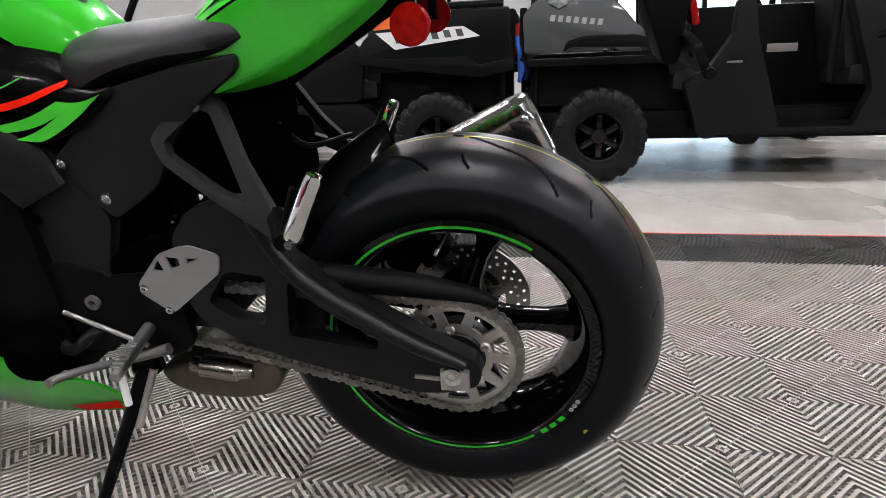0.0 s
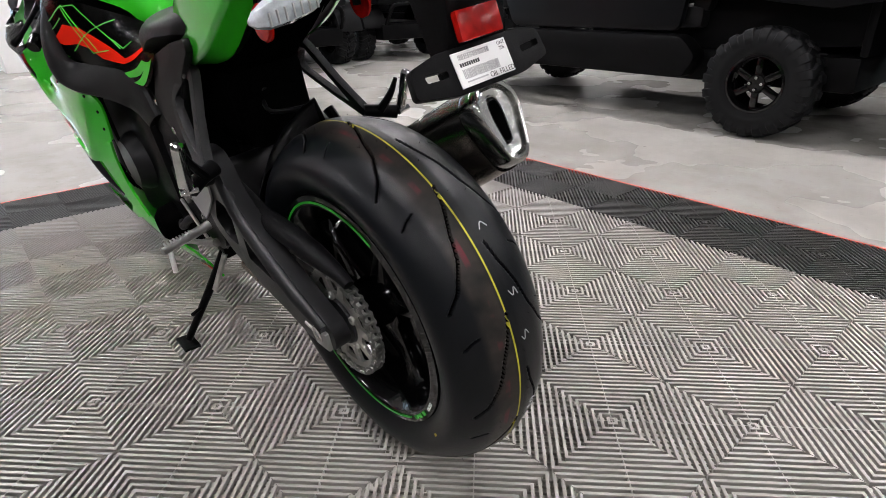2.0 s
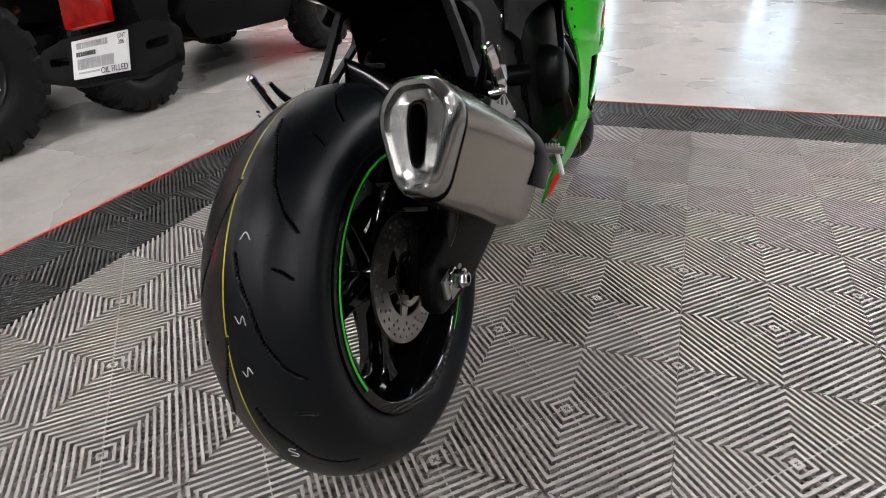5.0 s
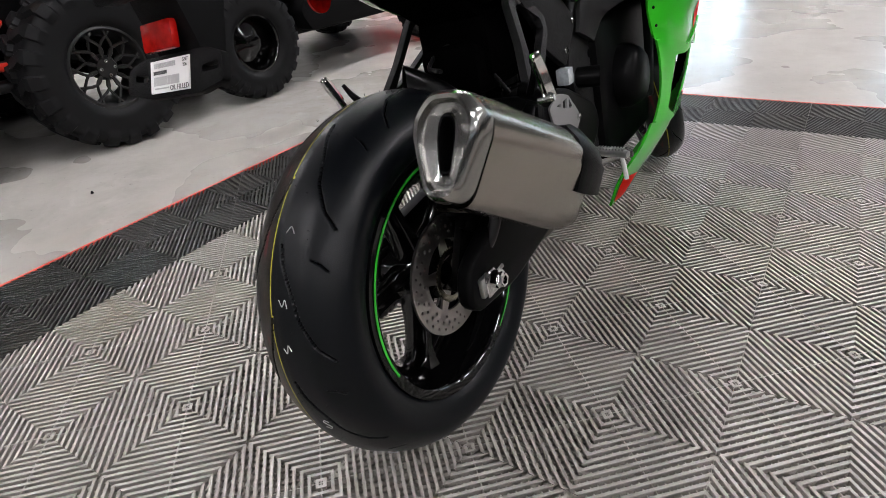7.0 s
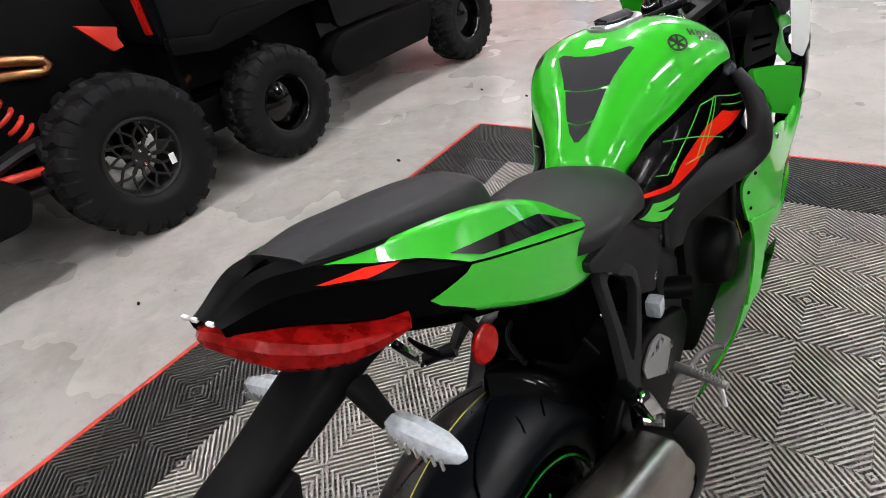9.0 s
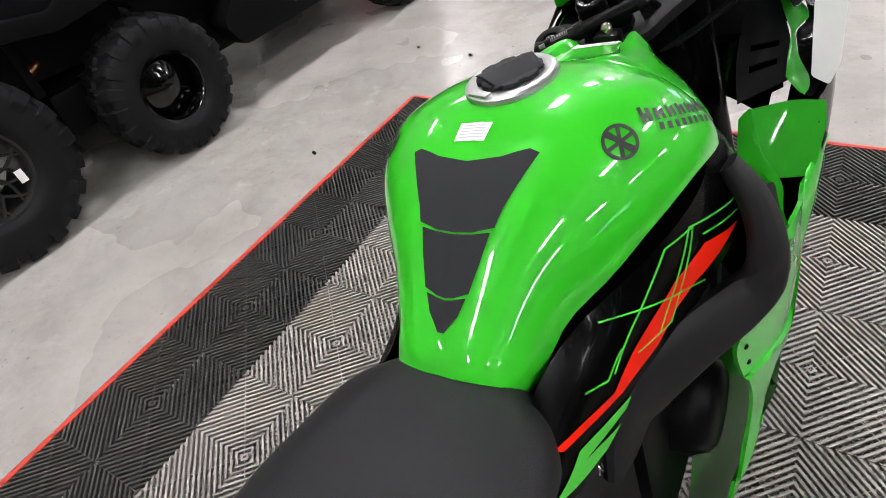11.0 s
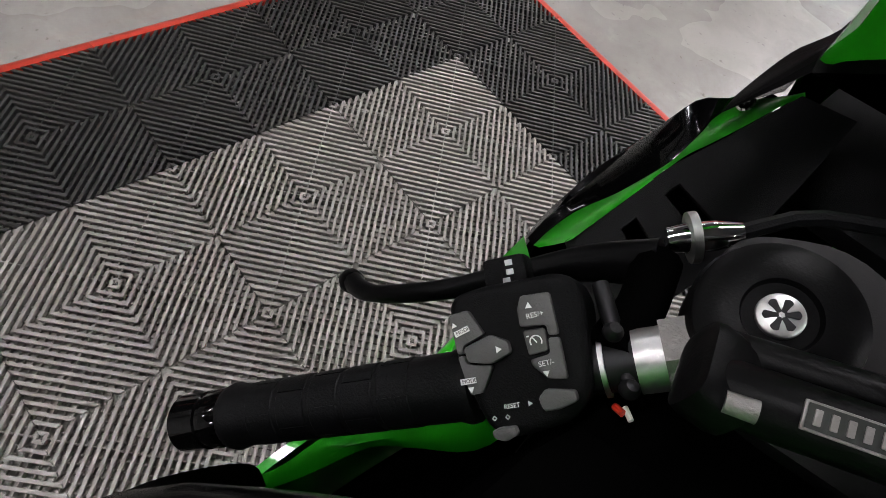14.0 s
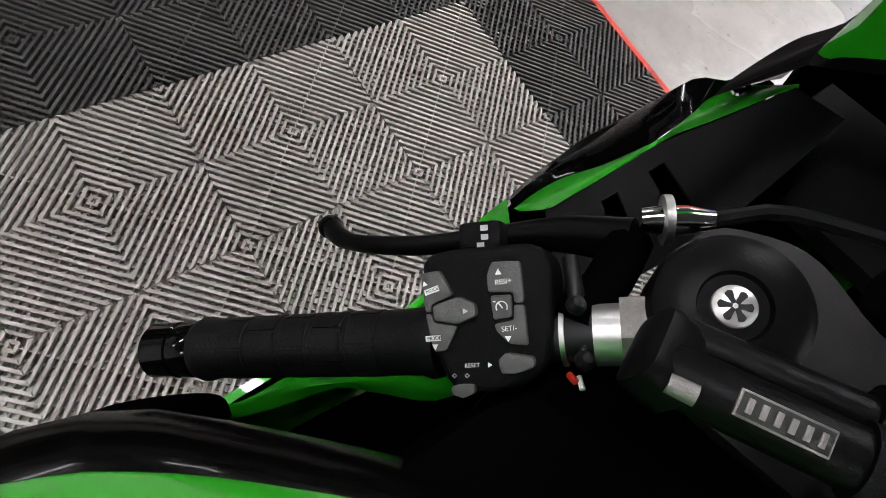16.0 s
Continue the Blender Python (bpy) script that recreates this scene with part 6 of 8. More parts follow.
        for i in range(29):
            if i in (6, 7, 12, 13):
                for a, b in ((0.0, 0.25), (0.8, 1.0)):
                    inner.faces.new([inner.verts.new(cols[0][k].lerp(cols[1][k], t)) for k, t in ((i, a), (i + 1, a), (i + 1, b), (i, b))])
            else:
                for a, b in ((0.0, 0.25), (0.25, 0.8), (0.8, 1.0)):
                    inner.faces.new([inner.verts.new(cols[0][k].lerp(cols[1][k], t)) for k, t in ((i, a), (i + 1, a), (i + 1, b), (i, b))])
        bmesh.ops.remove_doubles(inner, verts=inner.verts, dist=1e-5)
        bmesh.ops.solidify(inner, geom=list(inner.faces), thickness=0.003)
        # added black sheet behind the slots keeps them dark
        back = bmesh.new()
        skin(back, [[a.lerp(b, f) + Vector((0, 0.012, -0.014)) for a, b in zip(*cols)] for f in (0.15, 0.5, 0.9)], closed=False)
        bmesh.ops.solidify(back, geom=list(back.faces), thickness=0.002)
        part("panel_backing", back, SHADED_BLACK, bike, "", mc)
        part("inner_panel", inner, BLACK_PLASTIC, bike, "textured black inner cowl panel with slots",mc)
        above = [(0.236, 1.181, 0.759), (0.240, 1.208, 0.758), (0.237, 1.231, 0.766), (0.222, 1.249, 0.788), (0.214, 1.276, 0.803), (0.211, 1.301, 0.811), (0.218, 1.337, 0.808), (0.223, 1.364, 0.806), (0.215, 1.379, 0.820), (0.193, 1.365, 0.845), (0.176, 1.352, 0.865)]
        below = [(0.230, 1.180, 0.764), (0.212, 1.181, 0.789), (0.210, 1.196, 0.794), (0.208, 1.225, 0.802), (0.207, 1.253, 0.808), (0.205, 1.286, 0.817), (0.199, 1.300, 0.826), (0.193, 1.313, 0.835), (0.187, 1.328, 0.845), (0.181, 1.340, 0.856), (0.174, 1.350, 0.864)]
        lip = bmesh.new()
        up, lo = spline([Vector(p) for p in above], 40), spline([Vector(p) for p in below], 40)
        skin(lip, [[a.lerp(b, f) + Vector((0.2, -0.5, 0.6)) * 0.003 * math.sin(math.pi * f) for a, b in zip(up, lo)] for f in (0, 0.25, 0.5, 0.75, 1)], closed=False)
        bmesh.ops.solidify(lip, geom=list(lip.faces), thickness=0.003)
        lp = part("cowl_edge", lip, GREEN, bike, "lime green cowl edge strip", mc)
        bolt(lp, (s * 0.204 + 0.011 + s * 0.011, 1.354, 0.834), (s * 0.4, -0.5, 0.75), 0.007, 0.004)
        outer = bmesh.new()
        skin(outer, [spline([Vector(p) for p in r], 30) for r in ([(0.238, 1.183, 0.757), (0.241, 1.208, 0.756), (0.238, 1.231, 0.764), (0.223, 1.249, 0.786), (0.215, 1.276, 0.801), (0.212, 1.301, 0.809), (0.219, 1.337, 0.806), (0.224, 1.366, 0.804), (0.210, 1.400, 0.840), (0.195, 1.440, 0.862)],
                                                                  [(0.246, 1.188, 0.753), (0.252, 1.219, 0.755), (0.248, 1.241, 0.765), (0.248, 1.279, 0.776), (0.248, 1.302, 0.783), (0.248, 1.324, 0.790), (0.245, 1.371, 0.806), (0.217, 1.366, 0.830), (0.213, 1.407, 0.846), (0.196, 1.450, 0.866)],
                                                                  [(0.256, 1.200, 0.735), (0.264, 1.230, 0.735), (0.266, 1.255, 0.740), (0.268, 1.290, 0.748), (0.268, 1.315, 0.752), (0.266, 1.340, 0.758), (0.260, 1.390, 0.770), (0.240, 1.410, 0.780), (0.230, 1.440, 0.785), (0.215, 1.480, 0.790)])], closed=False)
        bmesh.ops.solidify(outer, geom=list(outer.faces), thickness=0.004)
        part("cowl_side", outer, BLACK_GLOSS, bike, "gloss black cowl side",mc)
    shroud = bmesh.new()
    skin(shroud, [spline([Vector(p) for p in r], 17) for r in ([(-0.185, 1.365, 0.872), (-0.09, 1.410, 0.850), (0, 1.420, 0.845), (0.11, 1.410, 0.850), (0.205, 1.365, 0.872)], [(-0.180, 1.420, 0.900), (-0.09, 1.470, 0.910), (0, 1.490, 0.910), (0.11, 1.470, 0.910), (0.200, 1.420, 0.900)], [(-0.140, 1.450, 0.990), (-0.08, 1.500, 1.000), (0, 1.520, 1.005), (0.10, 1.500, 1.000), (0.160, 1.450, 0.990)])], closed=False)
    bmesh.ops.solidify(shroud, geom=list(shroud.faces), thickness=0.003)
    part("dash_shroud", shroud, SHADED_BLACK, bike, "black shroud under the windscreen")
    nose = bmesh.new()
    skin(nose, [spline([Vector(p) for p in r], 21) for r in ([(-0.21, 1.46, 0.84), (-0.12, 1.60, 0.83), (0, 1.66, 0.82), (0.12, 1.60, 0.83), (0.21, 1.46, 0.84)], [(-0.20, 1.46, 0.72), (-0.11, 1.60, 0.70), (0, 1.64, 0.69), (0.11, 1.60, 0.70), (0.20, 1.46, 0.72)], [(-0.18, 1.40, 0.60), (-0.08, 1.50, 0.60), (0, 1.52, 0.60), (0.08, 1.50, 0.60), (0.18, 1.40, 0.60)])], closed=False)
    bmesh.ops.solidify(nose, geom=list(nose.faces), thickness=0.006)
    bmesh.ops.recalc_face_normals(nose, faces=nose.faces)
    for f in nose.faces:
        f.material_index = 1 if f.normal.y > 0 else 0
    part("nose_cowl", nose, [GREEN, SHADED_BLACK], bike, "lime green nose cowl")
    screen = bmesh.new()
    skin(screen, [spline([Vector(p) for p in r], 21) for r in ([(-0.200, 1.45, 0.870), (-0.12, 1.58, 0.86), (0, 1.63, 0.86), (0.12, 1.58, 0.86), (0.200, 1.45, 0.870)], [(-0.17, 1.40, 0.96), (-0.10, 1.50, 0.96), (0, 1.54, 0.97), (0.10, 1.50, 0.96), (0.17, 1.40, 0.96)], [(-0.12, 1.34, 1.03), (-0.07, 1.38, 1.06), (0, 1.40, 1.07), (0.07, 1.38, 1.06), (0.12, 1.34, 1.03)])], closed=False)
    bmesh.ops.solidify(screen, geom=list(screen.faces), thickness=0.003)
    part("windscreen", screen, UTV_DARK, bike, "dark tinted windscreen")
    part("dash_panel", box(0, 1.43, 0.80, 0.36, 0.16, 0.02, 0.006, pose(0, 0, 0, 10)), BLACK_PLASTIC, bike)
    dm = pose(0.02, 1.325, 0.935, 52)
    hexa = [(-0.0704, -0.036), (-0.038, -0.052), (0.038, -0.052), (0.0704, -0.036), (0.079, 0.012), (0.069, 0.031), (0.046, 0.045), (-0.046, 0.045), (-0.069, 0.031), (-0.079, 0.012)]
    ds = part("instrument_display", plate(rounded([(x * 1.05, y * 1.05) for x, y in hexa], 0.006), -0.014, 0.008, edge=0.003, axes="xy"), BLACK_SATIN, bike, "dark instrument display with six-sided outline", dm)
    part("display_glass", plate(rounded(hexa, 0.006), 0.0085, 0.0110, axes="xy"), DISPLAY_GLASS, ds, "dark blue-grey display glass", dm)
    rim = [Vector((x, y, 0.0095)) for x, y in hexa]
    part("display_bezel", tube(rim + rim[:1], 0.0022, 8, smooth=False), DARK_METAL, ds, "", dm)
    part("paper_tag", plate(rounded([(0.262, 0.925), (0.264, 0.780), (0.288, 0.764), (0.300, 0.800), (0.302, 0.925)], 0.006), 1.200, 1.2015, axes="xz"), PAPER, bike, "white paper tag hanging from the lever")


fairing()


# ---- front end, turned to the left ----
A = Vector((0, -math.sin(radians(25)), math.cos(radians(25))))


def front_end():
    w = wheel("front_wheel", Vector((0, 1.448, 0.302)), 0.300, 0.060, STEER, 5, 30)
    for s in (-1, 1):
        top = Vector((s * 0.1075, 1.167, 0.942))
        foot = top - A * 0.70
        part("fork_leg", tube([top, foot], 0.027, 20, smooth=False), BLACK_COAT, bike, "black fork leg", STEER)
        cap = basis(top, (1, 0, 0), (0, 0.906, 0.423))
        fc = part("fork_cap", lathe([(0.0001, 0.001), (0.0125, 0.001), (0.0135, 0.0035), (0.024, 0.0030), (0.0285, 0.000), (0.0300, -0.005), (0.0300, -0.030), (0.0001, -0.030)], 56, axis="z", closed=False), BLACK_SATIN, bike, "black fork top cap", STEER @ cap)
        disc = part("adjuster_disc", lathe([(0.0001, 0.0035), (0.0072, 0.0035), (0.0081, 0.0028), (0.0083, 0.0005), (0.0001, 0.0005)], 40, axis="z", closed=False), ALU, fc, "silver adjuster disc with slots", STEER @ cap)
        for k in range(6):
            arm = rounded([(0.0010, -0.0008), (0.0030, -0.0010), (0.0056, -0.0016), (0.0064, 0.0), (0.0056, 0.0016), (0.0030, 0.0010), (0.0010, 0.0008)], 0.0005, 3)
            part("adjuster_slot", plate(arm, 0.0033, 0.0038, axes="xy"), DARK_METAL, disc, "", STEER @ cap @ pose(0, 0, 0, 0, 0, 60 * k + 12))
        d = lathe([(0.055, 0.0), (0.16, 0.0), (0.16, 0.005), (0.055, 0.005)], 60, (s * 0.072, 0, 0))
        part("brake_disc", d, DISC, w)
        part("brake_caliper", box(s * 0.075, 1.40, 0.40, 0.045, 0.07, 0.12, 0.014, pose(0, 0, 0, 20)), BLACK_SATIN, bike, "", STEER)
    part("front_axle", lathe([(0.006, -0.15), (0.016, -0.15), (0.016, 0.15), (0.006, 0.15)], 20, (0, 1.448, 0.302)), CHROME, bike, "", STEER)
    part("axle_slider", lathe([(0.004, 0.15), (0.016, 0.15), (0.018, 0.165), (0.004, 0.17)], 20, (0, 1.448, 0.302)), LENS_RED, bike, "red axle end cap", STEER)
    fen = bmesh.new()
    rings = []
    for a in range(40, 150, 8):
        t = radians(a)
        rings.append([Vector((u * 0.072, 1.448 - 0.0 + (0.322 - 0.05 * abs(u) ** 2.5) * math.cos(t), 0.302 + (0.322 - 0.05 * abs(u) ** 2.5) * math.sin(t))) for u in np.linspace(-1, 1, 11)])
    skin(fen, rings, closed=False)
    bmesh.ops.solidify(fen, geom=list(fen.faces), thickness=0.003)
    part("front_fender", fen, BLACK_GLOSS, bike, "gloss black front mudguard", STEER)
    # top clamp
    tm = STEER @ basis((0, 1.137, 0.918), (1, 0, 0), (0, 0.906, 0.423))
    out = rounded([(-0.135, 0.040), (-0.125, 0.072), (-0.085, 0.075), (-0.05, 0.045), (0.05, 0.045), (0.085, 0.075), (0.125, 0.072), (0.135, 0.040), (0.115, 0.0), (0.06, -0.02), (0.03, -0.035), (-0.03, -0.035), (-0.06, -0.02), (-0.115, 0.0)], 0.015)
    part("top_clamp", plate(out, -0.022, -0.002, [rounded([(-0.062, 0.002), (-0.030, -0.012), (-0.030, 0.030), (-0.052, 0.034)], 0.006), rounded([(0.062, 0.002), (0.030, -0.012), (0.030, 0.030), (0.052, 0.034)][::-1], 0.006)], edge=0.003, axes="xy"), CLAMP_GREY, bike, "dark grey top fork clamp with cut-outs", tm)
    part("stem_nut", lathe([(0.0001, 0.012), (0.010, 0.012), (0.018, 0.010), (0.019, 0.0), (0.019, -0.004), (0.0001, -0.004)], 6, axis="z", closed=False), BLACK_COAT, bike, "", tm)
    screw = part("clamp_screw", lathe([(0.0001, 0.0030), (0.0045, 0.0028), (0.0060, 0.0012), (0.0062, -0.004), (0.0001, -0.004)], 24, axis="z", closed=False), CHROME, bike, "bright cross-head screw", basis((-0.002, 1.155, 0.936), (1, 0.5, 0.1), (0, 1, 0.3)))
    part("screw_slot", box(0, 0, 0.0028, 0.0062, 0.0012, 0.0012), DARK_METAL, screw, "", basis((-0.002, 1.155, 0.936), (1, 0.9, 0.2), (-1, 1, 0.3)))
    ig = basis((-0.044, 1.174, 0.944), (0.85, 0.48, 0.22), (-0.5, 0.77, 0.36))
    key = part("ignition_switch", lathe([(0.0001, 0.006), (0.009, 0.006), (0.010, 0.012), (0.018, 0.014), (0.0215, 0.011), (0.0235, 0.003), (0.0235, -0.012), (0.0250, -0.016), (0.0250, -0.034), (0.0001, -0.034)], 40, axis="z", closed=False), BLACK_COAT, bike, "black round ignition switch", ig)
    for k in range(7):
        part("switch_mark", box(0.0155, 0, 0.0140, 0.0020, 0.0034, 0.0006), UTV_WHITE, key, "", ig @ pose(0, 0, 0, 0, 0, 172 + 22 * k))
    part("switch_mark", box(0.0165, 0, 0.0140, 0.0022, 0.006, 0.0006), RED_PRINT, key, "red switch mark", ig @ pose(0, 0, 0, 0, 0, 130))
    part("key_slot", box(0, 0, 0.010, 0.006, 0.016, 0.009, 0.002), UTV_BLACK, key, "", ig)
    part("key_guard", box(0.004, 0.020, 0.012, 0.020, 0.008, 0.006, 0.002), DARK_METAL, key, "", ig)
    # steering damper across the front of the tank
    d0, d1, d2 = Vector((-0.0955, 1.0661, 0.9204)), Vector((0.0544, 1.1333, 0.9515)), Vector((0.1307, 1.1675, 0.9673))
    dp = part("steering_damper", tube([d0, d0.lerp(d1, 0.02), d0.lerp(d1, 0.98), d1], [0.0090, 0.0105, 0.0105, 0.0092], 24, smooth=False), BLACK_SATIN, bike, "black steering damper")
    part("damper_tube", tube([d0 + Vector((-0.006, 0.0165, -0.001)), d0 + Vector((-0.002, 0.0168, -0.001)), d1 + Vector((-0.006, 0.0165, -0.001))], [0.0062, 0.0075, 0.0075], 18, smooth=False), BLACK_SATIN, dp)
    part("damper_end", plate(rounded([(-0.011, -0.011), (0.022, -0.011), (0.022, 0.009), (-0.011, 0.010)], 0.008), -0.009, 0.009, edge=0.004, axes="xy"), BLACK_SATIN, dp, "", basis(d0 + Vector((0.002, 0, 0)), (-0.34, 0.92, -0.05), (0.2, 0.1, 0.97)))
    part("damper_rod", tube([d1, d2], 0.0042, 12, smooth=False), DULL, dp, "steel damper rod")
    part("damper_joint", lathe([(0.0001, 0.006), (0.007, 0.006), (0.012, 0.002), (0.012, -0.012), (0.0001, -0.012)], 20, axis="z", closed=False), ALU, dp, "", basis(d2, (1, 0, 0), (0, 1, 0.2)))
    ax = (d1 - d0).normalized()
    for f in (0.40, 0.97):
        part("damper_clamp", tube([d0.lerp(d1, f) - ax * 0.006, d0.lerp(d1, f) + ax * 0.006], 0.0128, 20, smooth=False), BLACK_PLASTIC, dp)
        part("damper_clamp", tube([d0.lerp(d1, f) - ax * 0.006 + Vector((-0.004, 0.0165, -0.001)), d0.lerp(d1, f) + ax * 0.006 + Vector((-0.004, 0.0165, -0.001))], 0.0105, 20, smooth=False), BLACK_PLASTIC, dp)
    part("damper_knob", tube([d0 + ax * 0.004 + Vector((0.002, -0.0082, 0.0068)), d0 + ax * 0.013 + Vector((0.002, -0.0082, 0.0068))], [0.0034, 0.0036], 14, smooth=False), DULL, dp, "bright adjuster knob")
    view = Vector((0.03, -0.50, 0.85))
    lm = basis(d0.lerp(d1, 0.222) + view.normalized() * 0.0108, ax, view.cross(ax))
    lab = part("damper_label", box(0, 0, 0, 0.0275, 0.0088, 0.0015, 0.0005), DULL, dp, "dull silver maker plate with plain bars", lm)
    part("label_face", box(0, 0, 0.0008, 0.0258, 0.0072, 0.0012), LOGO_BLACK, lab, "", lm)
    for k in range(6):
        part("label_bar", box(-0.0102 + 0.0041 * k, 0, 0.0015, 0.0020, 0.0046, 0.0010, 0.0003), DULL, lab, "", lm)
    part("damper_bolt", lathe([(0.0001, 0.006), (0.0030, 0.006), (0.0038, 0.003), (0.0068, 0.0045), (0.0076, 0.001), (0.0084, 0.0), (0.0084, -0.03), (0.0001, -0.03)], 24, axis="z", closed=False), BRASS, bike, "zinc plated damper bolt", basis((0.010, 1.085, 0.937), (1, 0, 0), (0, 1, 0.15)))
    part("damper_mount", box(0.010, 1.086, 0.908, 0.040, 0.030, 0.045, 0.008), BLACK_COAT, bike)


front_end()


# ---- handlebars ----
BAR0, BARD = Vector((-0.100, 1.104, 0.893)), Vector((-0.589, -0.651, -0.478)).normalized()
OTHER = STEER @ Matrix.Diagonal((-1, 1, 1, 1)) @ STEER.inverted()


def handlebar(left):
    m = Matrix() if left else OTHER
    at = lambda t: BAR0 + BARD * t
    bar = part("handlebar", tube([at(0.0), at(0.255)], 0.011, 20, smooth=False), DARK_METAL if left else BLACK_SATIN, bike, "clip-on handlebar tube", m)
    part("bar_collar", tube([at(0.0425), at(0.0445)], 0.0128, 24, smooth=False), ALU, bar, "", m)
    part("bar_clamp", tube([at(0.020), at(0.031)], 0.0130, 24, smooth=False), ALU, bar, "silver bar clamp ring", m)
    part("clamp_nut", tube([at(0.009), at(0.020)], 0.0175, 6, smooth=False), DULL if left else DARK_METAL, bar, "", m)
    grip = tube([at(t) for t in (0.099, 0.103, 0.108, 0.15, 0.19, 0.222, 0.228, 0.232)], [0.0165, 0.0172, 0.0155, 0.0152, 0.0152, 0.0155, 0.0170, 0.0160], 28, smooth=False)
    part("grip", grip, RUBBER, bike, "ribbed black rubber grip", m)
    rib = bmesh.new()
    for k in range(5):
        for q in range(0, 360, 60):
            a, b = radians(q + 30 * (k % 2)), radians(q + 54 + 30 * (k % 2))
            s = BARD.cross(Vector((0, 0, 1))).normalized()
            u = s.cross(BARD)
            c = at(0.134 + 0.018 * k)
            ring = [[c + BARD * w + 0.0157 * (math.cos(x) * s + math.sin(x) * u) * f for w, f in ((-0.0085, 0.93), (-0.0072, 1.0), (0.0072, 1.0), (0.0085, 0.93))] for x in np.linspace(a, b, 8)]
            skin(rib, ring)
    part("grip_ribs", rib, RUBBER, bike, "", m)
    part("bar_end", tube([at(t) for t in (0.231, 0.233, 0.2435, 0.2445, 0.2465, 0.2475, 0.263, 0.265)], [0.0142, 0.0150, 0.0150, 0.0141, 0.0141, 0.0150, 0.0150, 0.0134], 32, smooth=False), BLACK_GLOSS, bike, "gloss black bar end weight", m)
    face = Vector((0.051, -0.118, 0.215))
    face = (face - BARD * face.dot(BARD)).normalized()
    sm = basis(at(0.082), -BARD, face.cross(-BARD))
    out = rounded([(-0.0195, 0.034), (-0.0160, 0.0382), (-0.005, 0.040), (0.028, 0.040), (0.0345, 0.037), (0.0372, 0.028), (0.0352, 0.0015), (0.0334, -0.0095), (0.024, -0.0190), (0.002, -0.0225), (-0.006, -0.0210), (-0.0106, -0.0157), (-0.0150, -0.004), (-0.0197, 0.014)][::-1], 0.006)
    sw = part("switch_housing", plate(out, -0.026, 0.0165, edge=0.0050, axes="xy", segments=4), BLACK_PLASTIC, bike, "matte black switch housing", m @ sm)
    if left:
        key = lambda pts, z=0.0192, label="": part("switch_button", plate(rounded(pts, 0.0014), 0.012, z, edge=0.0010, axes="xy"), KEY_GREY, sw, label or "grey rubber switch button", sm)
        key([(-0.0188, 0.0300), (-0.0101, 0.0308), (-0.0045, 0.0199), (-0.0143, 0.0164), (-0.0145, 0.0131), (-0.0175, 0.0133)])
        key([(-0.0139, 0.0155), (-0.0022, 0.0192), (0.0051, 0.0157), (0.0054, 0.0109), (-0.0032, 0.0076), (-0.0130, 0.0095)], 0.0206)
        key([(-0.0175, 0.0125), (-0.0145, 0.0124), (-0.0135, 0.0086), (-0.0030, 0.0070), (-0.0087, -0.0033), (-0.0144, -0.0036)])
        key([(0.0106, 0.0275), (0.0128, 0.0327), (0.0248, 0.0323), (0.0256, 0.0152), (0.0214, 0.0153), (0.0212, 0.0196), (0.0106, 0.0203)])
        key([(0.0112, 0.0188), (0.0202, 0.0188), (0.0203, 0.0096), (0.0120, 0.0086)], 0.0180)
        key([(0.0211, 0.0145), (0.0256, 0.0143), (0.0260, -0.0022), (0.0185, -0.0012), (0.0131, 0.0044), (0.0126, 0.0070), (0.0208, 0.0083)])
        key([(0.0135, -0.0080), (0.0167, -0.0047), (0.0282, -0.0065), (0.0285, -0.0106), (0.0211, -0.0129), (0.0150, -0.0131)], 0.0215)
        key([(-0.0078, -0.0185), (-0.0046, -0.0173), (0.0025, -0.0173), (0.0030, -0.0207), (-0.0026, -0.0230), (-0.0073, -0.0214)], 0.0195)
        word = lambda w, x, y, size, z=0.0194, turn=0: text(sw, w, size, sm @ pose(x, y, z, 0, 0, turn), UTV_WHITE, "button_word")
        word("RES/+", 0.0140, 0.0230, 0.0030, turn=4)
        word("SET/-", 0.0156, 0.0038, 0.0030, turn=4)
        word("RESET", -0.0018, -0.0107, 0.0025, 0.0167, 2)
        for x, y, turn in ((-0.0172, 0.0010, 2), (-0.0165, 0.0206, 16)):
            boxed = part("mode_mark", box(0.0030, 0.0010, 0, 0.0068, 0.0024, 0.0003), UTV_WHITE, sw, "white boxed word", sm @ pose(x, y, 0.0193, 0, 0, turn))
            text(boxed, "MODE", 0.0022, sm @ pose(x, y, 0.0193, 0, 0, turn) @ pose(0.0004, 0.0003, 0.0003), INK, "button_word")

        def arrow(x, y, a, z=0.0194, r=0.0016):
            part("button_arrow", plate([(r * math.cos(radians(a + 120 * k)), r * math.sin(radians(a + 120 * k))) for k in range(3)], 0, 0.0004, axes="xy"), UTV_WHITE, sw, "", sm @ pose(x, y, z))
        arrow(0.0157, 0.0280, 90)
        arrow(0.0182, 0.0012, -90)
        arrow(0.0008, 0.0129, 0, 0.0208)
        arrow(-0.0168, 0.0252, 106, r=0.0013)
        arrow(-0.0134, -0.0012, -90)
        arrow(0.0090, -0.0097, 0, 0.0167, 0.0012)
        for x in (-0.0064, -0.0009):
            part("button_mark", lathe([(0.0006, 0), (0.0011, 0), (0.0011, 0.0004), (0.0006, 0.0004)], 4, axis="z"), INK_GREY, sw, "", sm @ pose(x, -0.0139, 0.0167))
        dial = lathe([(0.0021, 0), (0.0026, 0), (0.0026, 0.0004), (0.0021, 0.0004)], 20, axis="z", arc=(-30, 210))
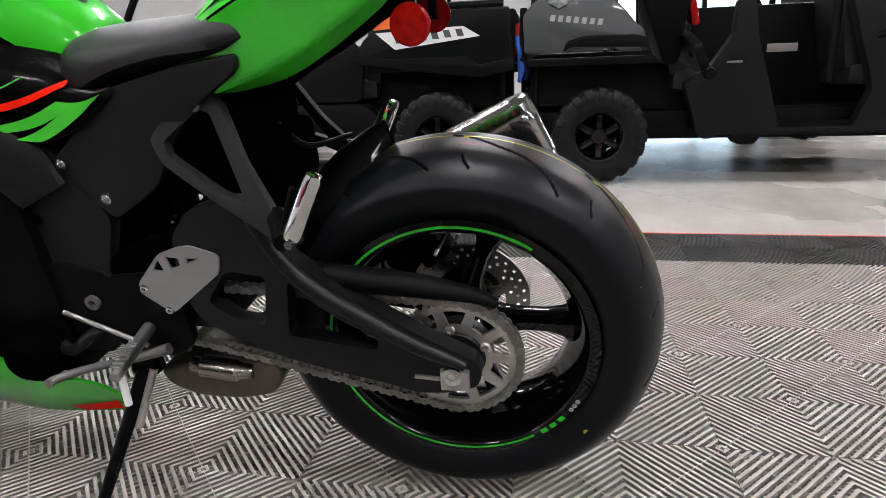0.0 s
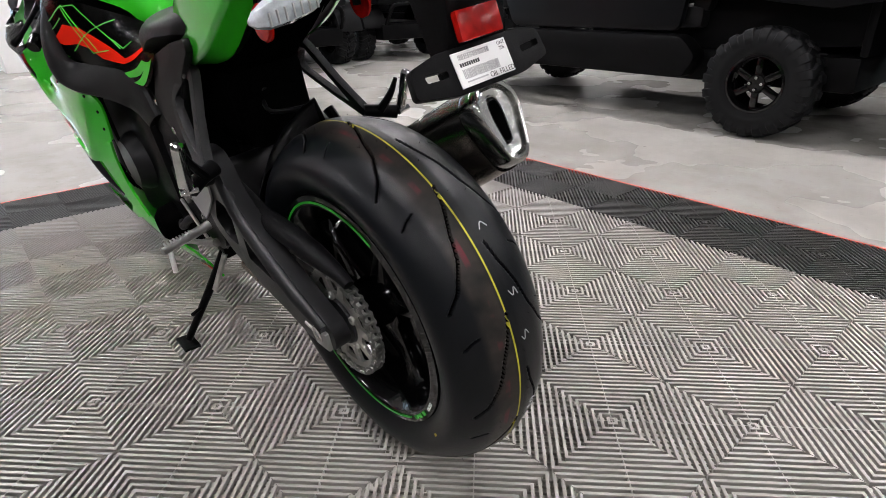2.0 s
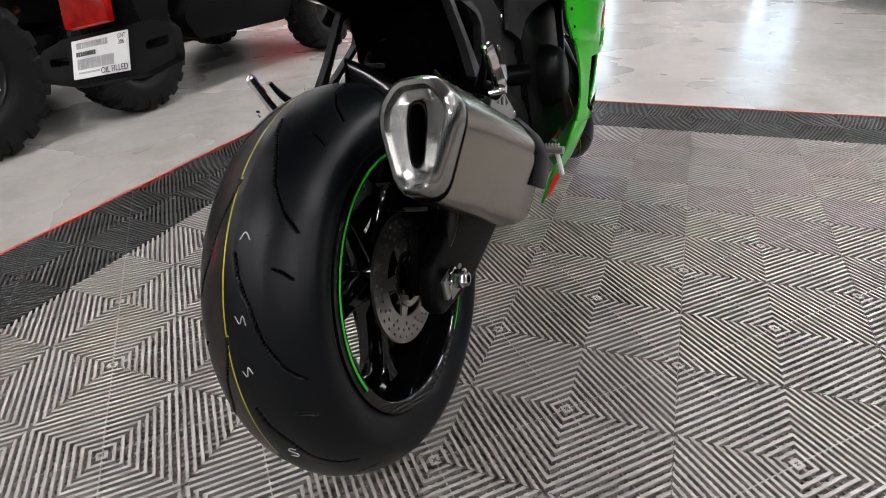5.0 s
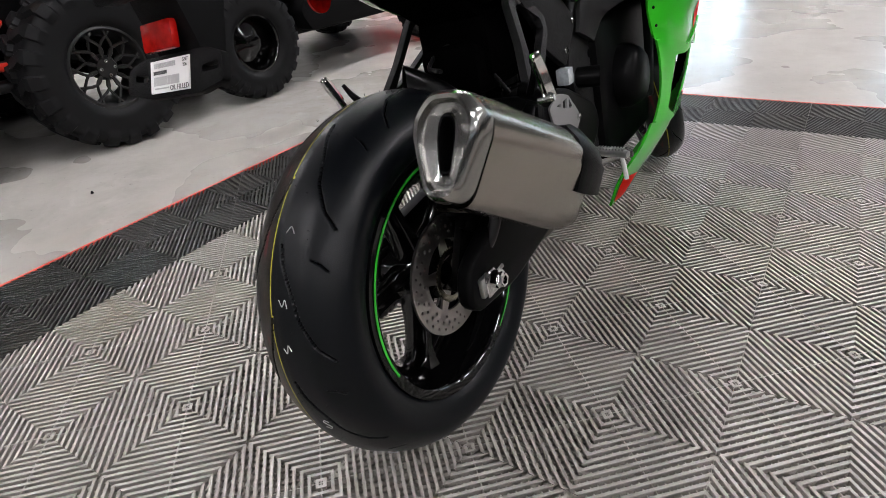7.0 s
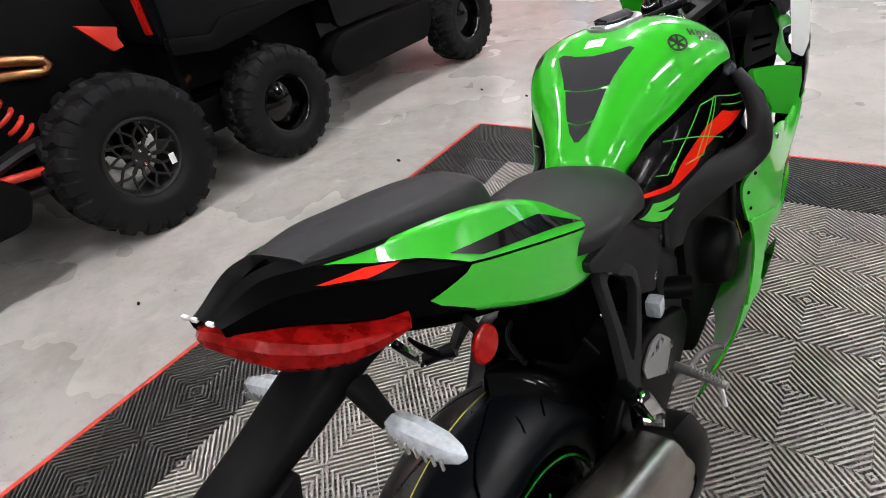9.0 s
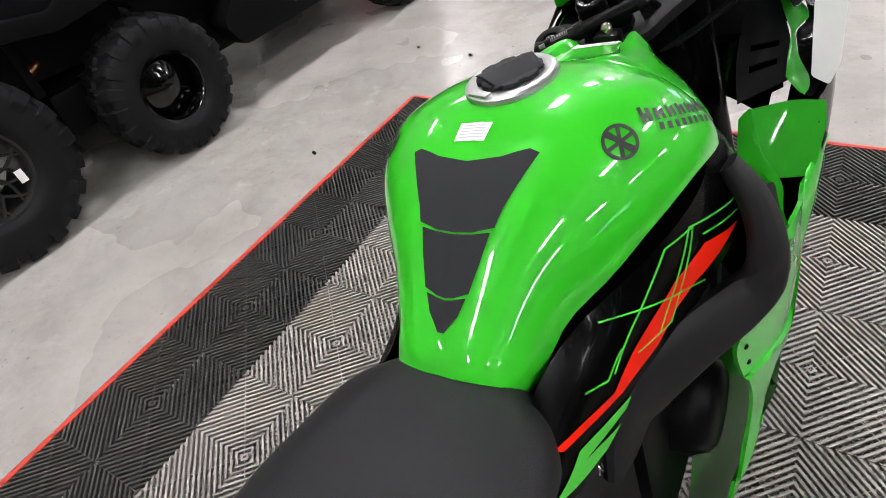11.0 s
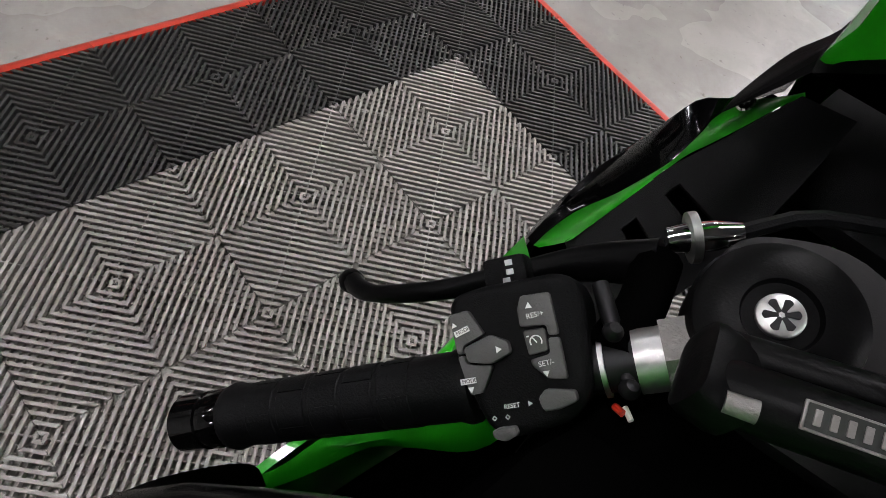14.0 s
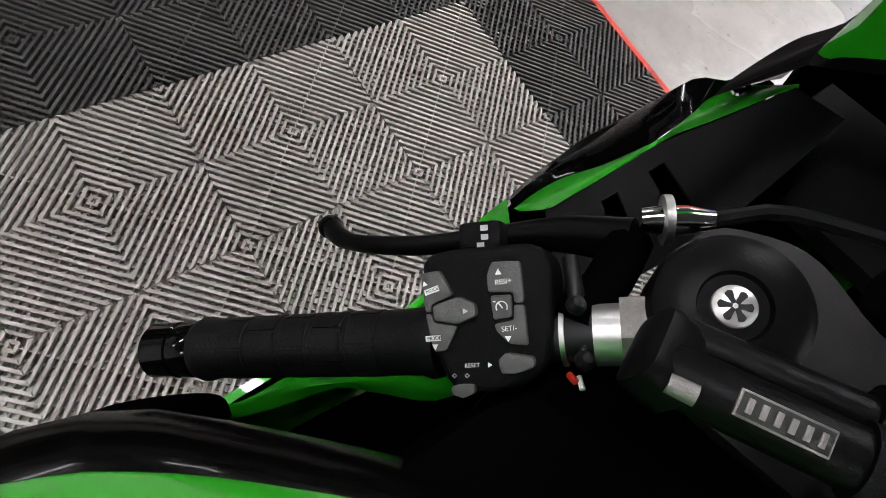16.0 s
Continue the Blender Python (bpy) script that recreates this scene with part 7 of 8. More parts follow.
        join(dial, box(-0.0004, 0.0006, 0.0002, 0.0005, 0.0026, 0.0004, 0, pose(0, 0, 0, 0, 0, 35)))
        join(dial, box(-0.0030, 0.0024, 0.0002, 0.0010, 0.0006, 0.0004))
        part("cruise_mark", dial, UTV_WHITE, sw, "", sm @ pose(0.0160, 0.0138, 0.0182))
        part("flash_trigger", box(0.006, 0.044, 0.002, 0.0195, 0.016, 0.016, 0.003), BLACK_PLASTIC, sw, "", sm)
        for x, y in ((0.0085, 0.0485), (0.0085, 0.0445), (0.0065, 0.0410)):
            part("button_mark", box(x, y, 0.0102, 0.0032, 0.0024, 0.0004), INK_GREY, sw, "", sm @ pose(0, 0, 0, 0, 0, 0))
        # studs of the perch clamp, and loose wire ends below them
        for x, y0, y1, r in ((0.0452, 0.0330, 0.0140, 0.0036), (0.0470, 0.0010, -0.0085, 0.0034)):
            stud = tube([sm @ Vector((x - 0.002, y0, 0.001)), sm @ Vector((x, y1 + 0.003, 0.008)), sm @ Vector((x, y1, 0.009))], [r, r, r * 0.6], 14, smooth=False)
            join(stud, lathe([(0.0001, 0.0042), (0.0024, 0.0036), (0.0042, 0.0010), (0.0042, -0.0012), (0.0024, -0.0036), (0.0001, -0.0042)], 18, sm @ Vector((x, y1 - 0.001, 0.010)), axis="z", closed=False))
            part("clamp_stud", stud, DARK_METAL, bike, "dark steel clamp stud with a round end")
        part("wire_end", tube([sm @ Vector((0.039, -0.016, 0.000)), sm @ Vector((0.042, -0.019, 0.003))], 0.0016, 8, smooth=False), RED_SPRING, bike, "small red wire connector")
        part("wire_end", tube([sm @ Vector((0.043, -0.017, 0.000)), sm @ Vector((0.0445, -0.022, 0.003))], 0.0013, 8, smooth=False), PAPER, bike, "small white wire connector")
    # lever with its perch
    lev = [(-0.277, 1.0515, 0.7745), (-0.260, 1.0495, 0.786), (-0.241, 1.0545, 0.8015), (-0.2155, 1.0733, 0.8212), (-0.196, 1.100, 0.835), (-0.172, 1.126, 0.852), (-0.144, 1.140, 0.872)]
    part("clutch_lever" if left else "brake_lever", tube(lev, [0.0068, 0.0046, 0.0047, 0.0050, 0.0060, 0.0085, 0.0105], 14, 50, squash=1.2), BLACK_SATIN, bike, "black hand lever", m)
    part("lever_ball", lathe([(0.0001, -0.010), (0.005, -0.007), (0.0080, -0.002), (0.0080, 0.002), (0.005, 0.007), (0.0001, 0.010)], 20, axis="z", closed=False), BLACK_SATIN, bike, "", m @ Matrix.Translation((-0.277, 1.0515, 0.7745)))
    part("lever_perch", tube([at(0.042), at(0.042) + Vector((-0.010, 0.036, -0.002)), (-0.146, 1.140, 0.870)], [0.015, 0.011, 0.012], 12), SHADED_BLACK, bike, "black lever perch", m)
    if left:
        ad = Vector((-0.143, 1.158, 0.880))
        sd = Vector((0.62, 0.70, 0.30)).normalized()
        part("cable_adjuster", tube([ad - sd * 0.012, ad - sd * 0.003, ad + sd * 0.010, ad + sd * 0.022], [0.006, 0.0075, 0.0075, 0.005], 12, smooth=False), CHROME, bike, "bright cable adjuster")
        part("adjuster_wheel", tube([ad - sd * 0.002, ad + sd * 0.002], 0.0125, 20, smooth=False), ALU, bike, "")
        part("clutch_cable", tube([ad + sd * 0.02, ad + sd * 0.06 + Vector((0, 0.01, -0.004)), (-0.02, 1.26, 0.90), (0.06, 1.28, 0.86)], 0.004, 8), RUBBER, bike)
    else:
        mc = m @ Vector((-0.150, 1.12, 0.905))
        part("brake_reservoir", lathe([(0.0001, 0.03), (0.020, 0.03), (0.022, 0.026), (0.022, 0), (0.0001, -0.002)], 24, axis="z", closed=False), DARK_METAL, bike, "dark brake fluid cup", Matrix.Translation(mc))
        part("banjo_bolt", tube([m @ (at(0.05) + Vector((0, 0.0, 0.01))), m @ (at(0.05) + Vector((0, -0.01, 0.035)))], 0.007, 10, smooth=False), BRASS, bike)
    part("wiring_loom", tube([m @ at(0.075), m @ (at(0.055) + Vector((0.0, 0.035, -0.045))), (-0.05 if left else 0.06, 1.17, 0.85)], 0.006, 8), RUBBER, bike)


handlebar(True)
handlebar(False)


def mirrors():
    """Folded mirrors: a green shell that rises from the cowl with an arch below it, and a dark head at its outer end."""
    for s in (-1, 1):
        m = Matrix.Diagonal((s, 1, 1, 1))
        low = spline([Vector(p) for p in ((0.190, 1.140, 1.004), (0.172, 1.148, 0.995), (0.160, 1.200, 0.989), (0.157, 1.252, 0.975), (0.165, 1.306, 0.935), (0.176, 1.346, 0.890), (0.120, 1.420, 0.900), (0.060, 1.480, 0.930))], 40)
        top = spline([Vector(p) for p in ((0.232, 1.175, 1.022), (0.228, 1.190, 1.040), (0.222, 1.240, 1.070), (0.216, 1.290, 1.080), (0.212, 1.340, 1.070), (0.206, 1.400, 1.040), (0.150, 1.470, 1.020), (0.080, 1.530, 1.020))], 40)
        bm = bmesh.new()
        skin(bm, [[a.lerp(b, f) + Vector((-0.016, -0.010, 0.016)) * math.sin(f * math.pi) for a, b in zip(low, top)] for f in (0, 0.06, 0.2, 0.4, 0.6, 0.8, 1)], closed=False)
        bmesh.ops.solidify(bm, geom=list(bm.faces), thickness=0.006)
        part("mirror_stay", bm, GREEN, bike, "lime green mirror shell", m)
        hd = loft_path([(0.200, 1.165, 1.020), (0.214, 1.180, 1.024), (0.236, 1.205, 1.034), (0.258, 1.230, 1.046), (0.272, 1.250, 1.054)], (0.010, 0.024, 0.034, 0.030, 0.010), (0.004, 0.009, 0.012, 0.010, 0.004), [(0.75, -0.62, 0.1)] * 5, 30, 16)
        h = part("mirror", hd, BLACK_GLOSS, bike, "gloss black mirror housing", m)
        part("mirror_glass", plate(rounded([(-0.040, -0.024), (0.036, -0.020), (0.040, 0.020), (-0.020, 0.028)], 0.010), 0.0, 0.0014, axes="xy"), CHROME, h, "mirror glass", m @ basis((0.246, 1.207, 1.038), (0.60, 0.75, 0.28), (-0.2, -0.1, 1)))


mirrors()


# ---- vehicles parked round the deck ----
def off_road_wheel(radius, width, rim_r, style, lug=0.022):
    """Meshes of a knobbly wheel round the x axis: tyre, rim. The outer face looks along +x."""
    h = width / 2
    line = spline([Vector((r, x, 0)) for r, x in ((rim_r, -h * 0.80), (rim_r + 0.03, -h), (radius - 0.085, -h * 1.02), (radius - 0.045, -h * 0.97), (radius - 0.022, -h * 0.80), (radius - 0.016, -h * 0.4), (radius - 0.014, 0), (radius - 0.016, h * 0.4), (radius - 0.022, h * 0.80), (radius - 0.045, h * 0.97), (radius - 0.085, h * 1.02), (rim_r + 0.03, h), (rim_r, h * 0.80))], 45)
    n, steps = 20, 320
    bm = bmesh.new()
    rows = []
    for i in range(steps):
        a = 2 * math.pi * i / steps
        row = []
        for p in line:
            u = p.y / h
            side = 1 if u > 0 else -1
            ph = (i / steps * n + (0 if side > 0 else 0.5) + 0.55 * min(abs(u), 0.75)) % 1
            up = 0.0
            if p.x > radius - 0.075:
                if abs(u) > 0.80:
                    up = 1.0 if ph < 0.58 else 0.0
                elif 0.10 < abs(u):
                    up = 1.0 if ph < 0.48 else 0.0
                else:
                    up = 1.0 if (ph + 0.2) % 1 < 0.40 else 0.0
            r = p.x + lug * 0.62 * up * (0.35 if abs(u) > 0.93 else 1)
            row.append(bm.verts.new((p.y + side * lug * 0.5 * up * max(0, abs(u) - 0.75) * 2, r * math.cos(a), r * math.sin(a))))
        rows.append(row)
    for i in range(steps):
        a, b = rows[i], rows[(i + 1) % steps]
        for k in range(len(line) - 1):
            bm.faces.new((a[k], a[k + 1], b[k + 1], b[k]))
    rim = lathe([(rim_r, h * 0.80), (rim_r - 0.012, h * 0.82), (rim_r - 0.022, h * 0.70), (rim_r - 0.030, h * 0.2), (rim_r - 0.030, -h * 0.7), (rim_r, -h * 0.8)], 56)
    if style == "steel":
        join(rim, lathe([(0.001, h * 0.52), (0.045, h * 0.52), (0.060, h * 0.46), (rim_r * 0.72, h * 0.30), (rim_r * 0.78, h * 0.12), (rim_r - 0.030, h * 0.10), (rim_r - 0.030, 0), (0.001, 0)], 48, closed=False))
    else:
        spokes = 11 if style == "web" else 6
        join(rim, lathe([(0.001, h * 0.60), (0.048, h * 0.60), (0.060, h * 0.48), (0.060, h * 0.1), (0.001, h * 0.1)], 40, closed=False))
        for k in range(spokes):
            if style == "web":
                for q in (-1, 1):
                    one = tube([(h * 0.52, 0, 0.04), (h * 0.60, 0, rim_r * 0.52), (h * 0.66, q * rim_r * 0.34, rim_r * 0.86)], 0.0075, 6, 8)
                    one.transform(Matrix.Rotation(2 * math.pi * k / spokes, 4, "X"))
                    join(rim, one)
            else:
                one = box(h * 0.42, 0, rim_r * 0.5, 0.035, 0.040, rim_r * 0.9, 0.010)
                one.transform(Matrix.Rotation(2 * math.pi * k / spokes, 4, "X"))
                join(rim, one)
    return bm, rim


WHEELS = {}


def add_wheel(parent, key, x, y, z, side, args, label):
    """One wheel under a vehicle; alike wheels share their meshes. side: 1 or -1, the way its outer face looks."""
    w = new("wheel")
    w.empty_display_size = 0.05
    w.parent = parent
    w.matrix_basis = pose(x, y, z, 0, 0, 0 if side > 0 else 180)
    w["label"] = label
    if key not in WHEELS:
        t, r = off_road_wheel(*args)
        WHEELS[key] = (part("tyre", t, TRUCK_TYRE, w, "knobbly black tyre"), part("rim", r, {"web": WEB_GREY}.get(args[3], BLACK_GLOSS), w))
        for k in range(5 if args[3] == "steel" else 4):
            a = 2 * math.pi * k / (5 if args[3] == "steel" else 4)
            bolt(w, (args[1] / 2 * (0.52 if args[3] == "steel" else 0.60), 0.034 * math.cos(a), 0.034 * math.sin(a)), (1, 0, 0), 0.010, 0.012, CHROME, "wheel_nut")
    else:
        for o in WHEELS[key]:
            c = o.copy()
            scene.collection.objects.link(c)
            c.parent = w
    return w


def utility_vehicle(m, label, wb, key, args, track, paint, trim=None, bed=True, crew=False, decals="", group="parked vehicles", hood=None, fenders=True, open_cab=False):
    """A side-by-side: y ahead from its rear axle, z from the ground."""
    v = thing("utility_vehicle", m, label, "vehicle", group)
    r = args[0]
    hood = hood or paint
    for y in (0.0, wb):
        for s in (-1, 1):
            add_wheel(v, key, s * track, y, r, s, args, "black knobbly off-road wheel")
            part("suspension_arm", tube([(s * 0.22, y + 0.06, r + 0.02), (s * (track - 0.10), y, r - 0.02)], 0.022, 8), trim or UTV_BLACK, v)
            part("suspension_arm", tube([(s * 0.22, y - 0.10, r + 0.05), (s * (track - 0.10), y, r + 0.02)], 0.022, 8), trim or UTV_BLACK, v)
            sp = [(s * (0.30 + 0.16 * f) + 0.045 * math.cos(26 * f), y + 0.10 + 0.045 * math.sin(26 * f), 0.88 - 0.46 * f) for f in np.linspace(0, 1, 50)]
            part("coil_spring", tube(sp, 0.010, 6, 130), trim or UTV_BLACK, v)
            part("damper", tube([(s * 0.30, y + 0.10, 0.90), (s * 0.46, y + 0.10, 0.42)], 0.024, 10), DARK_METAL, v)
            if not fenders:
                continue
            arch = lathe([(r + 0.08, -0.19), (r + 0.10, -0.19), (r + 0.115, 0.15), (r + 0.095, 0.17), (r + 0.08, 0.15)], 20, (s * (track - 0.03), y, r + 0.02), arc=(12, 168))
            part("fender", arch, UTV_BLACK, v, "black plastic fender")
    part("chassis", box(0, wb / 2, 0.40, 0.80, wb + 0.5, 0.16, 0.03), UTV_BLACK, v)
    part("skid_plate", box(0, wb / 2, 0.30, 0.70, wb - 0.5, 0.04, 0.015), UTV_BLACK, v)
    w = track + 0.06
    for s in (-1, 1):
        if open_cab:
            shell_ = [(0.52, 0.640), (0.60, 0.400), (0.62, 0.315), (0.66, 0.285), (0.72, 0.285), (0.76, 0.310), (wb - 0.62, 0.310), (wb - 0.52, 0.40), (wb - 0.46, 0.62), (wb - 0.50, 0.92), (wb - 0.66, 1.10),
                      (wb - 0.72, 1.08), (wb - 0.64, 0.70), (wb - 0.70, 0.40), (wb - 0.80, 0.355), (1.86, 0.355), (1.82, 0.60), (1.70, 1.12), (1.42, 1.12), (1.577, 0.70), (1.615, 0.567), (1.541, 0.352), (1.119, 0.352), (1.00, 0.72), (0.94, 0.90), (0.90, 1.13), (0.80, 1.13), (0.79, 0.93), (0.67, 0.74)]
            sh = part("body_side", plate(rounded(shell_, 0.02), s * (w - 0.12), s * (w - 0.03), edge=0.012), UTV_SATIN, v, "dark grey cab side with open doorways")
            part("door_latch", box(s * (w - 0.025), 0.81, 0.762, 0.012, 0.09, 0.014, 0.004), DULL, sh)
            part("fuel_cap", lathe([(0.0001, 0.016), (0.030, 0.016), (0.038, 0.008), (0.038, -0.02), (0.0001, -0.02)], 24, (s * (w - 0.02), 0.665, 0.700), closed=False) if s > 0 else lathe([(0.0001, -0.016), (0.030, -0.016), (0.038, -0.008), (0.038, 0.02), (0.0001, 0.02)], 24, (s * (w - 0.02), 0.665, 0.700), closed=False), UTV_BLACK, sh)
            part("step_foot", plate(rounded([(0.83, 0.32), (0.87, 0.245), (0.99, 0.245), (1.03, 0.32)], 0.03), s * (w - 0.16), s * (w - 0.04), edge=0.01), UTV_BLACK, v)
            part("seat_badge", box(s * (w - 0.16), 1.12, 0.84, 0.006, 0.18, 0.05, 0.003), DULL, v, "pale badge bar on the seat side")
            part("centre_console", box(s * 0.06, wb * 0.52, 0.74, 0.12, wb - 1.2, 0.80, 0.03), UTV_BLACK, v)
            part("cab_floor", box(s * 0.30, wb * 0.5, 0.36, 0.60, wb - 1.2, 0.03, 0.01), UTV_BLACK, v)
        else:
            part("rocker_panel", plate(rounded([(r + 0.16, 0.30), (wb - r - 0.14, 0.30), (wb - r - 0.06, 0.42), (wb - r - 0.10, 0.56), (r + 0.20, 0.56), (r + 0.08, 0.44)], 0.05), s * (w - 0.16), s * w, edge=0.025), UTV_BLACK, v, "black side step panel")
            door = [(r + 0.24, 0.58), (wb - r - 0.16, 0.58), (wb - r - 0.06, 0.80), (wb - r - 0.14, 1.02), (wb * 0.5, 1.00), (r + 0.34, 1.06), (r + 0.20, 0.90)]
            part("door_panel", plate(rounded(door, 0.06), s * (w - 0.10), s * (w - 0.04), edge=0.02), UTV_DARK, v, "dark lower door panel")
        part("grab_handle", tube([(s * (w - 0.03), wb * 0.55, 0.88), (s * w, wb * 0.60, 0.90), (s * (w - 0.03), wb * 0.66, 0.88)], 0.012, 8), UTV_BLACK, v)
        # cage
        rear_top, front_top = (s * 0.50, r + 0.10, 1.86), (s * 0.48, wb - 0.55, 1.84)
        part("cage_tube", tube([(s * 0.60, r + 0.08, 1.00), (s * 0.58, r + 0.06, 1.45), rear_top], 0.026, 10), UTV_BLACK, v)
        part("cage_tube", tube([rear_top, (s * 0.52, wb * 0.5, 1.92), front_top], 0.026, 10), UTV_BLACK, v)
        part("cage_tube", tube([front_top, (s * 0.56, wb - 0.18, 1.40), (s * 0.60, wb + 0.02, 1.02)], 0.026, 10), UTV_BLACK, v)
        if crew:
            part("cage_tube", tube([(s * 0.60, wb * 0.48, 0.62), (s * 0.56, wb * 0.48, 1.40), (s * 0.52, wb * 0.48, 1.88)], 0.026, 10), UTV_BLACK, v)
        seats = (0.62, wb * 0.58) if crew else (r + 0.42,)
        for y in seats:
            part("seat_base", box(s * 0.30, y + 0.08, 0.66, 0.46, 0.46, 0.14, 0.05), SEAT, v)
            part("seat_back", box(s * 0.30, y - 0.16, 0.98, 0.44, 0.13, 0.58, 0.05, pose(0, 0, 0, 10)), SEAT, v)
        part("headlight", box(s * 0.44, wb + 0.44, 0.86, 0.24, 0.06, 0.09, 0.02), LENS_CLEAR, v)
        part("tail_light", box(s * (w - 0.12), -0.54 if bed else -0.42, 0.96, 0.05, 0.03, 0.20, 0.012), LENS_RED, v, "red tail light")
    part("roof", box(0, wb * 0.5 - 0.12, 1.93, 1.05, wb - 0.9, 0.05, 0.02), UTV_BLACK, v)
    part("hood", plate(rounded([(wb - 0.30, 0.70), (wb + 0.46, 0.70), (wb + 0.46, 0.90), (wb + 0.20, 1.04), (wb - 0.30, 1.10)], 0.06), -0.52, 0.52, edge=0.05), hood, v, "front hood panel")
    part("front_bumper", tube([(-0.42, wb + 0.46, 0.46), (-0.40, wb + 0.54, 0.60), (-0.30, wb + 0.56, 0.70), (0.30, wb + 0.56, 0.70), (0.40, wb + 0.54, 0.60), (0.42, wb + 0.46, 0.46)], 0.024, 8), UTV_BLACK, v)
    part("dashboard", box(0, wb - 0.30, 0.98, 1.08, 0.24, 0.20, 0.05), UTV_BLACK, v)
    part("steering_wheel", lathe([(0.165, -0.012), (0.19, -0.012), (0.19, 0.012), (0.165, 0.012)], 32, axis="y"), RUBBER, v, "", Matrix.Translation((-0.30, wb - 0.50, 1.06)) @ pose(0, 0, 0, 25))
    if bed:
        for s in (-1, 1):
            if open_cab:
                side = [(-0.255, 0.853), (-0.50, 0.862), (-0.512, 1.09), (-0.47, 1.145), (-0.42, 1.187), (0.06, 1.165), (0.13, 1.10), (0.215, 1.004), (0.323, 0.922), (0.459, 0.909), (0.57, 0.875), (0.618, 0.775), (0.628, 0.705), (0.466, 0.824), (0.291, 0.883), (-0.202, 0.896)]
                low = [(-0.255, 0.853), (-0.23, 0.925), (-0.12, 0.955), (0.20, 0.950), (0.36, 0.905), (0.50, 0.868), (0.628, 0.700), (0.466, 0.815), (0.291, 0.875), (-0.202, 0.888)]
            else:
                side = [(-0.52, 0.80), (-0.50, 1.16), (0.30, 1.16), (0.52, 0.98), (0.56, 0.86), (0.34, 0.84), (-0.20, 0.84), (-0.30, 0.76)]
                low = [(-0.53, 0.76), (-0.30, 0.72), (0.36, 0.80), (0.60, 0.84), (0.58, 0.90), (0.34, 0.86), (-0.22, 0.86), (-0.30, 0.80), (-0.53, 0.84)]
            part("bed_side", plate(rounded(side, 0.02), s * (w - 0.07), s * (w - 0.01), edge=0.012), paint, v, "cargo bed side panel")
            part("bed_rail", tube([(s * (w - 0.04), -0.46, 1.18), (s * (w - 0.04), 0.06 if open_cab else 0.34, 1.18)], 0.028, 8), UTV_BLACK, v)
            part("bed_trim", plate(rounded(low, 0.02), s * (w - 0.05), s * (w + 0.006), edge=0.008), UTV_BLACK, v)
            # added black plate stands for the dark void between bed and wheel
            part("void_plate", plate(rounded([(-0.42, 0.52), (-0.46, 0.86), (0.56, 0.86), (0.60, 0.46)], 0.04), s * (track - 0.26), s * (track - 0.20), edge=0.01), UTV_BLACK, v, "added black plate filling the dark void over the wheel")
            if decals == "white":
                part("tow_strap", tube([(s * (w - 0.10), -0.545, 0.97), (s * (w - 0.08), -0.57, 0.88), (s * (w - 0.10), -0.575, 0.76), (s * (w - 0.12), -0.56, 0.68)], [0.030, 0.022, 0.026, 0.012], 10), BLUE_CLOTH, v, "blue strap tied to the rear rack")
                part("decal", plate([(-0.307, 0.985), (0.28, 0.920), (0.414, 1.031), (-0.194, 1.052)], s * (w - 0.011), s * (w - 0.006)), UTV_WHITE, v, "white side decal with plain bars")
                part("decal_stripe", plate([(0.22, 1.06), (0.42, 1.05), (0.50, 1.12), (0.30, 1.13)], s * (w - 0.011), s * (w - 0.006)), ORANGE, v, "orange side stripe")
                for k in range(6):
                    y = -0.20 + 0.085 * k
                    part("decal_bar", plate([(y, 0.990 - 0.006 * k), (y + 0.045, 0.990 - 0.006 * k), (y + 0.060, 1.035 - 0.004 * k), (y + 0.016, 1.035 - 0.004 * k)], s * (w - 0.007), s * (w - 0.004)), INK, v)
            elif decals == "grey":
                for k in range(7):
                    y = -0.34 + 0.050 * k
                    part("decal_bar", plate([(y, 1.055 - 0.006 * k), (y + 0.030, 1.051 - 0.006 * k), (y + 0.038, 1.088 - 0.006 * k), (y + 0.008, 1.092 - 0.006 * k)], s * (w - 0.011), s * (w - 0.006)), PLATE_ALU, v, "silver plain bars on the bed side")
        part("bed_floor", box(0, 0.0, 0.80, 2 * w - 0.1, 1.0, 0.05, 0.01), UTV_BLACK, v)
        part("underbody", box(0, wb / 2, 0.365, 0.92, wb + 0.86, 0.20, 0.03), UTV_BLACK, v, "black underbody tray")
        # added panel blocks the bright wall seen under the bed
        part("rear_skirt", box(0, -0.44, 0.64, 2 * w - 0.40, 0.05, 0.34, 0.02), UTV_BLACK, v, "added black panel blocking the view under the tailgate")
        part("tailgate", box(0, -0.51, 0.98, 2 * w - 0.12, 0.05, 0.34, 0.015), UTV_BLACK, v)
        part("bed_front", box(0, 0.46, 1.00, 2 * w - 0.12, 0.05, 0.34, 0.015), UTV_BLACK, v)
    part("engine_cover", box(0, 0.12, 0.64, 0.62, 0.62, 0.28, 0.05), UTV_BLACK, v)
    part("muffler", tube([(-0.30, -0.30, 0.60), (0.30, -0.30, 0.60)], 0.085, 16, smooth=False), DARK_METAL, v)
    part("tail_pipe", tube([(0.30, -0.30, 0.60), (0.40, -0.38, 0.58), (0.41, -0.46, 0.56)], 0.022, 10), BRONZE, v)
    return v


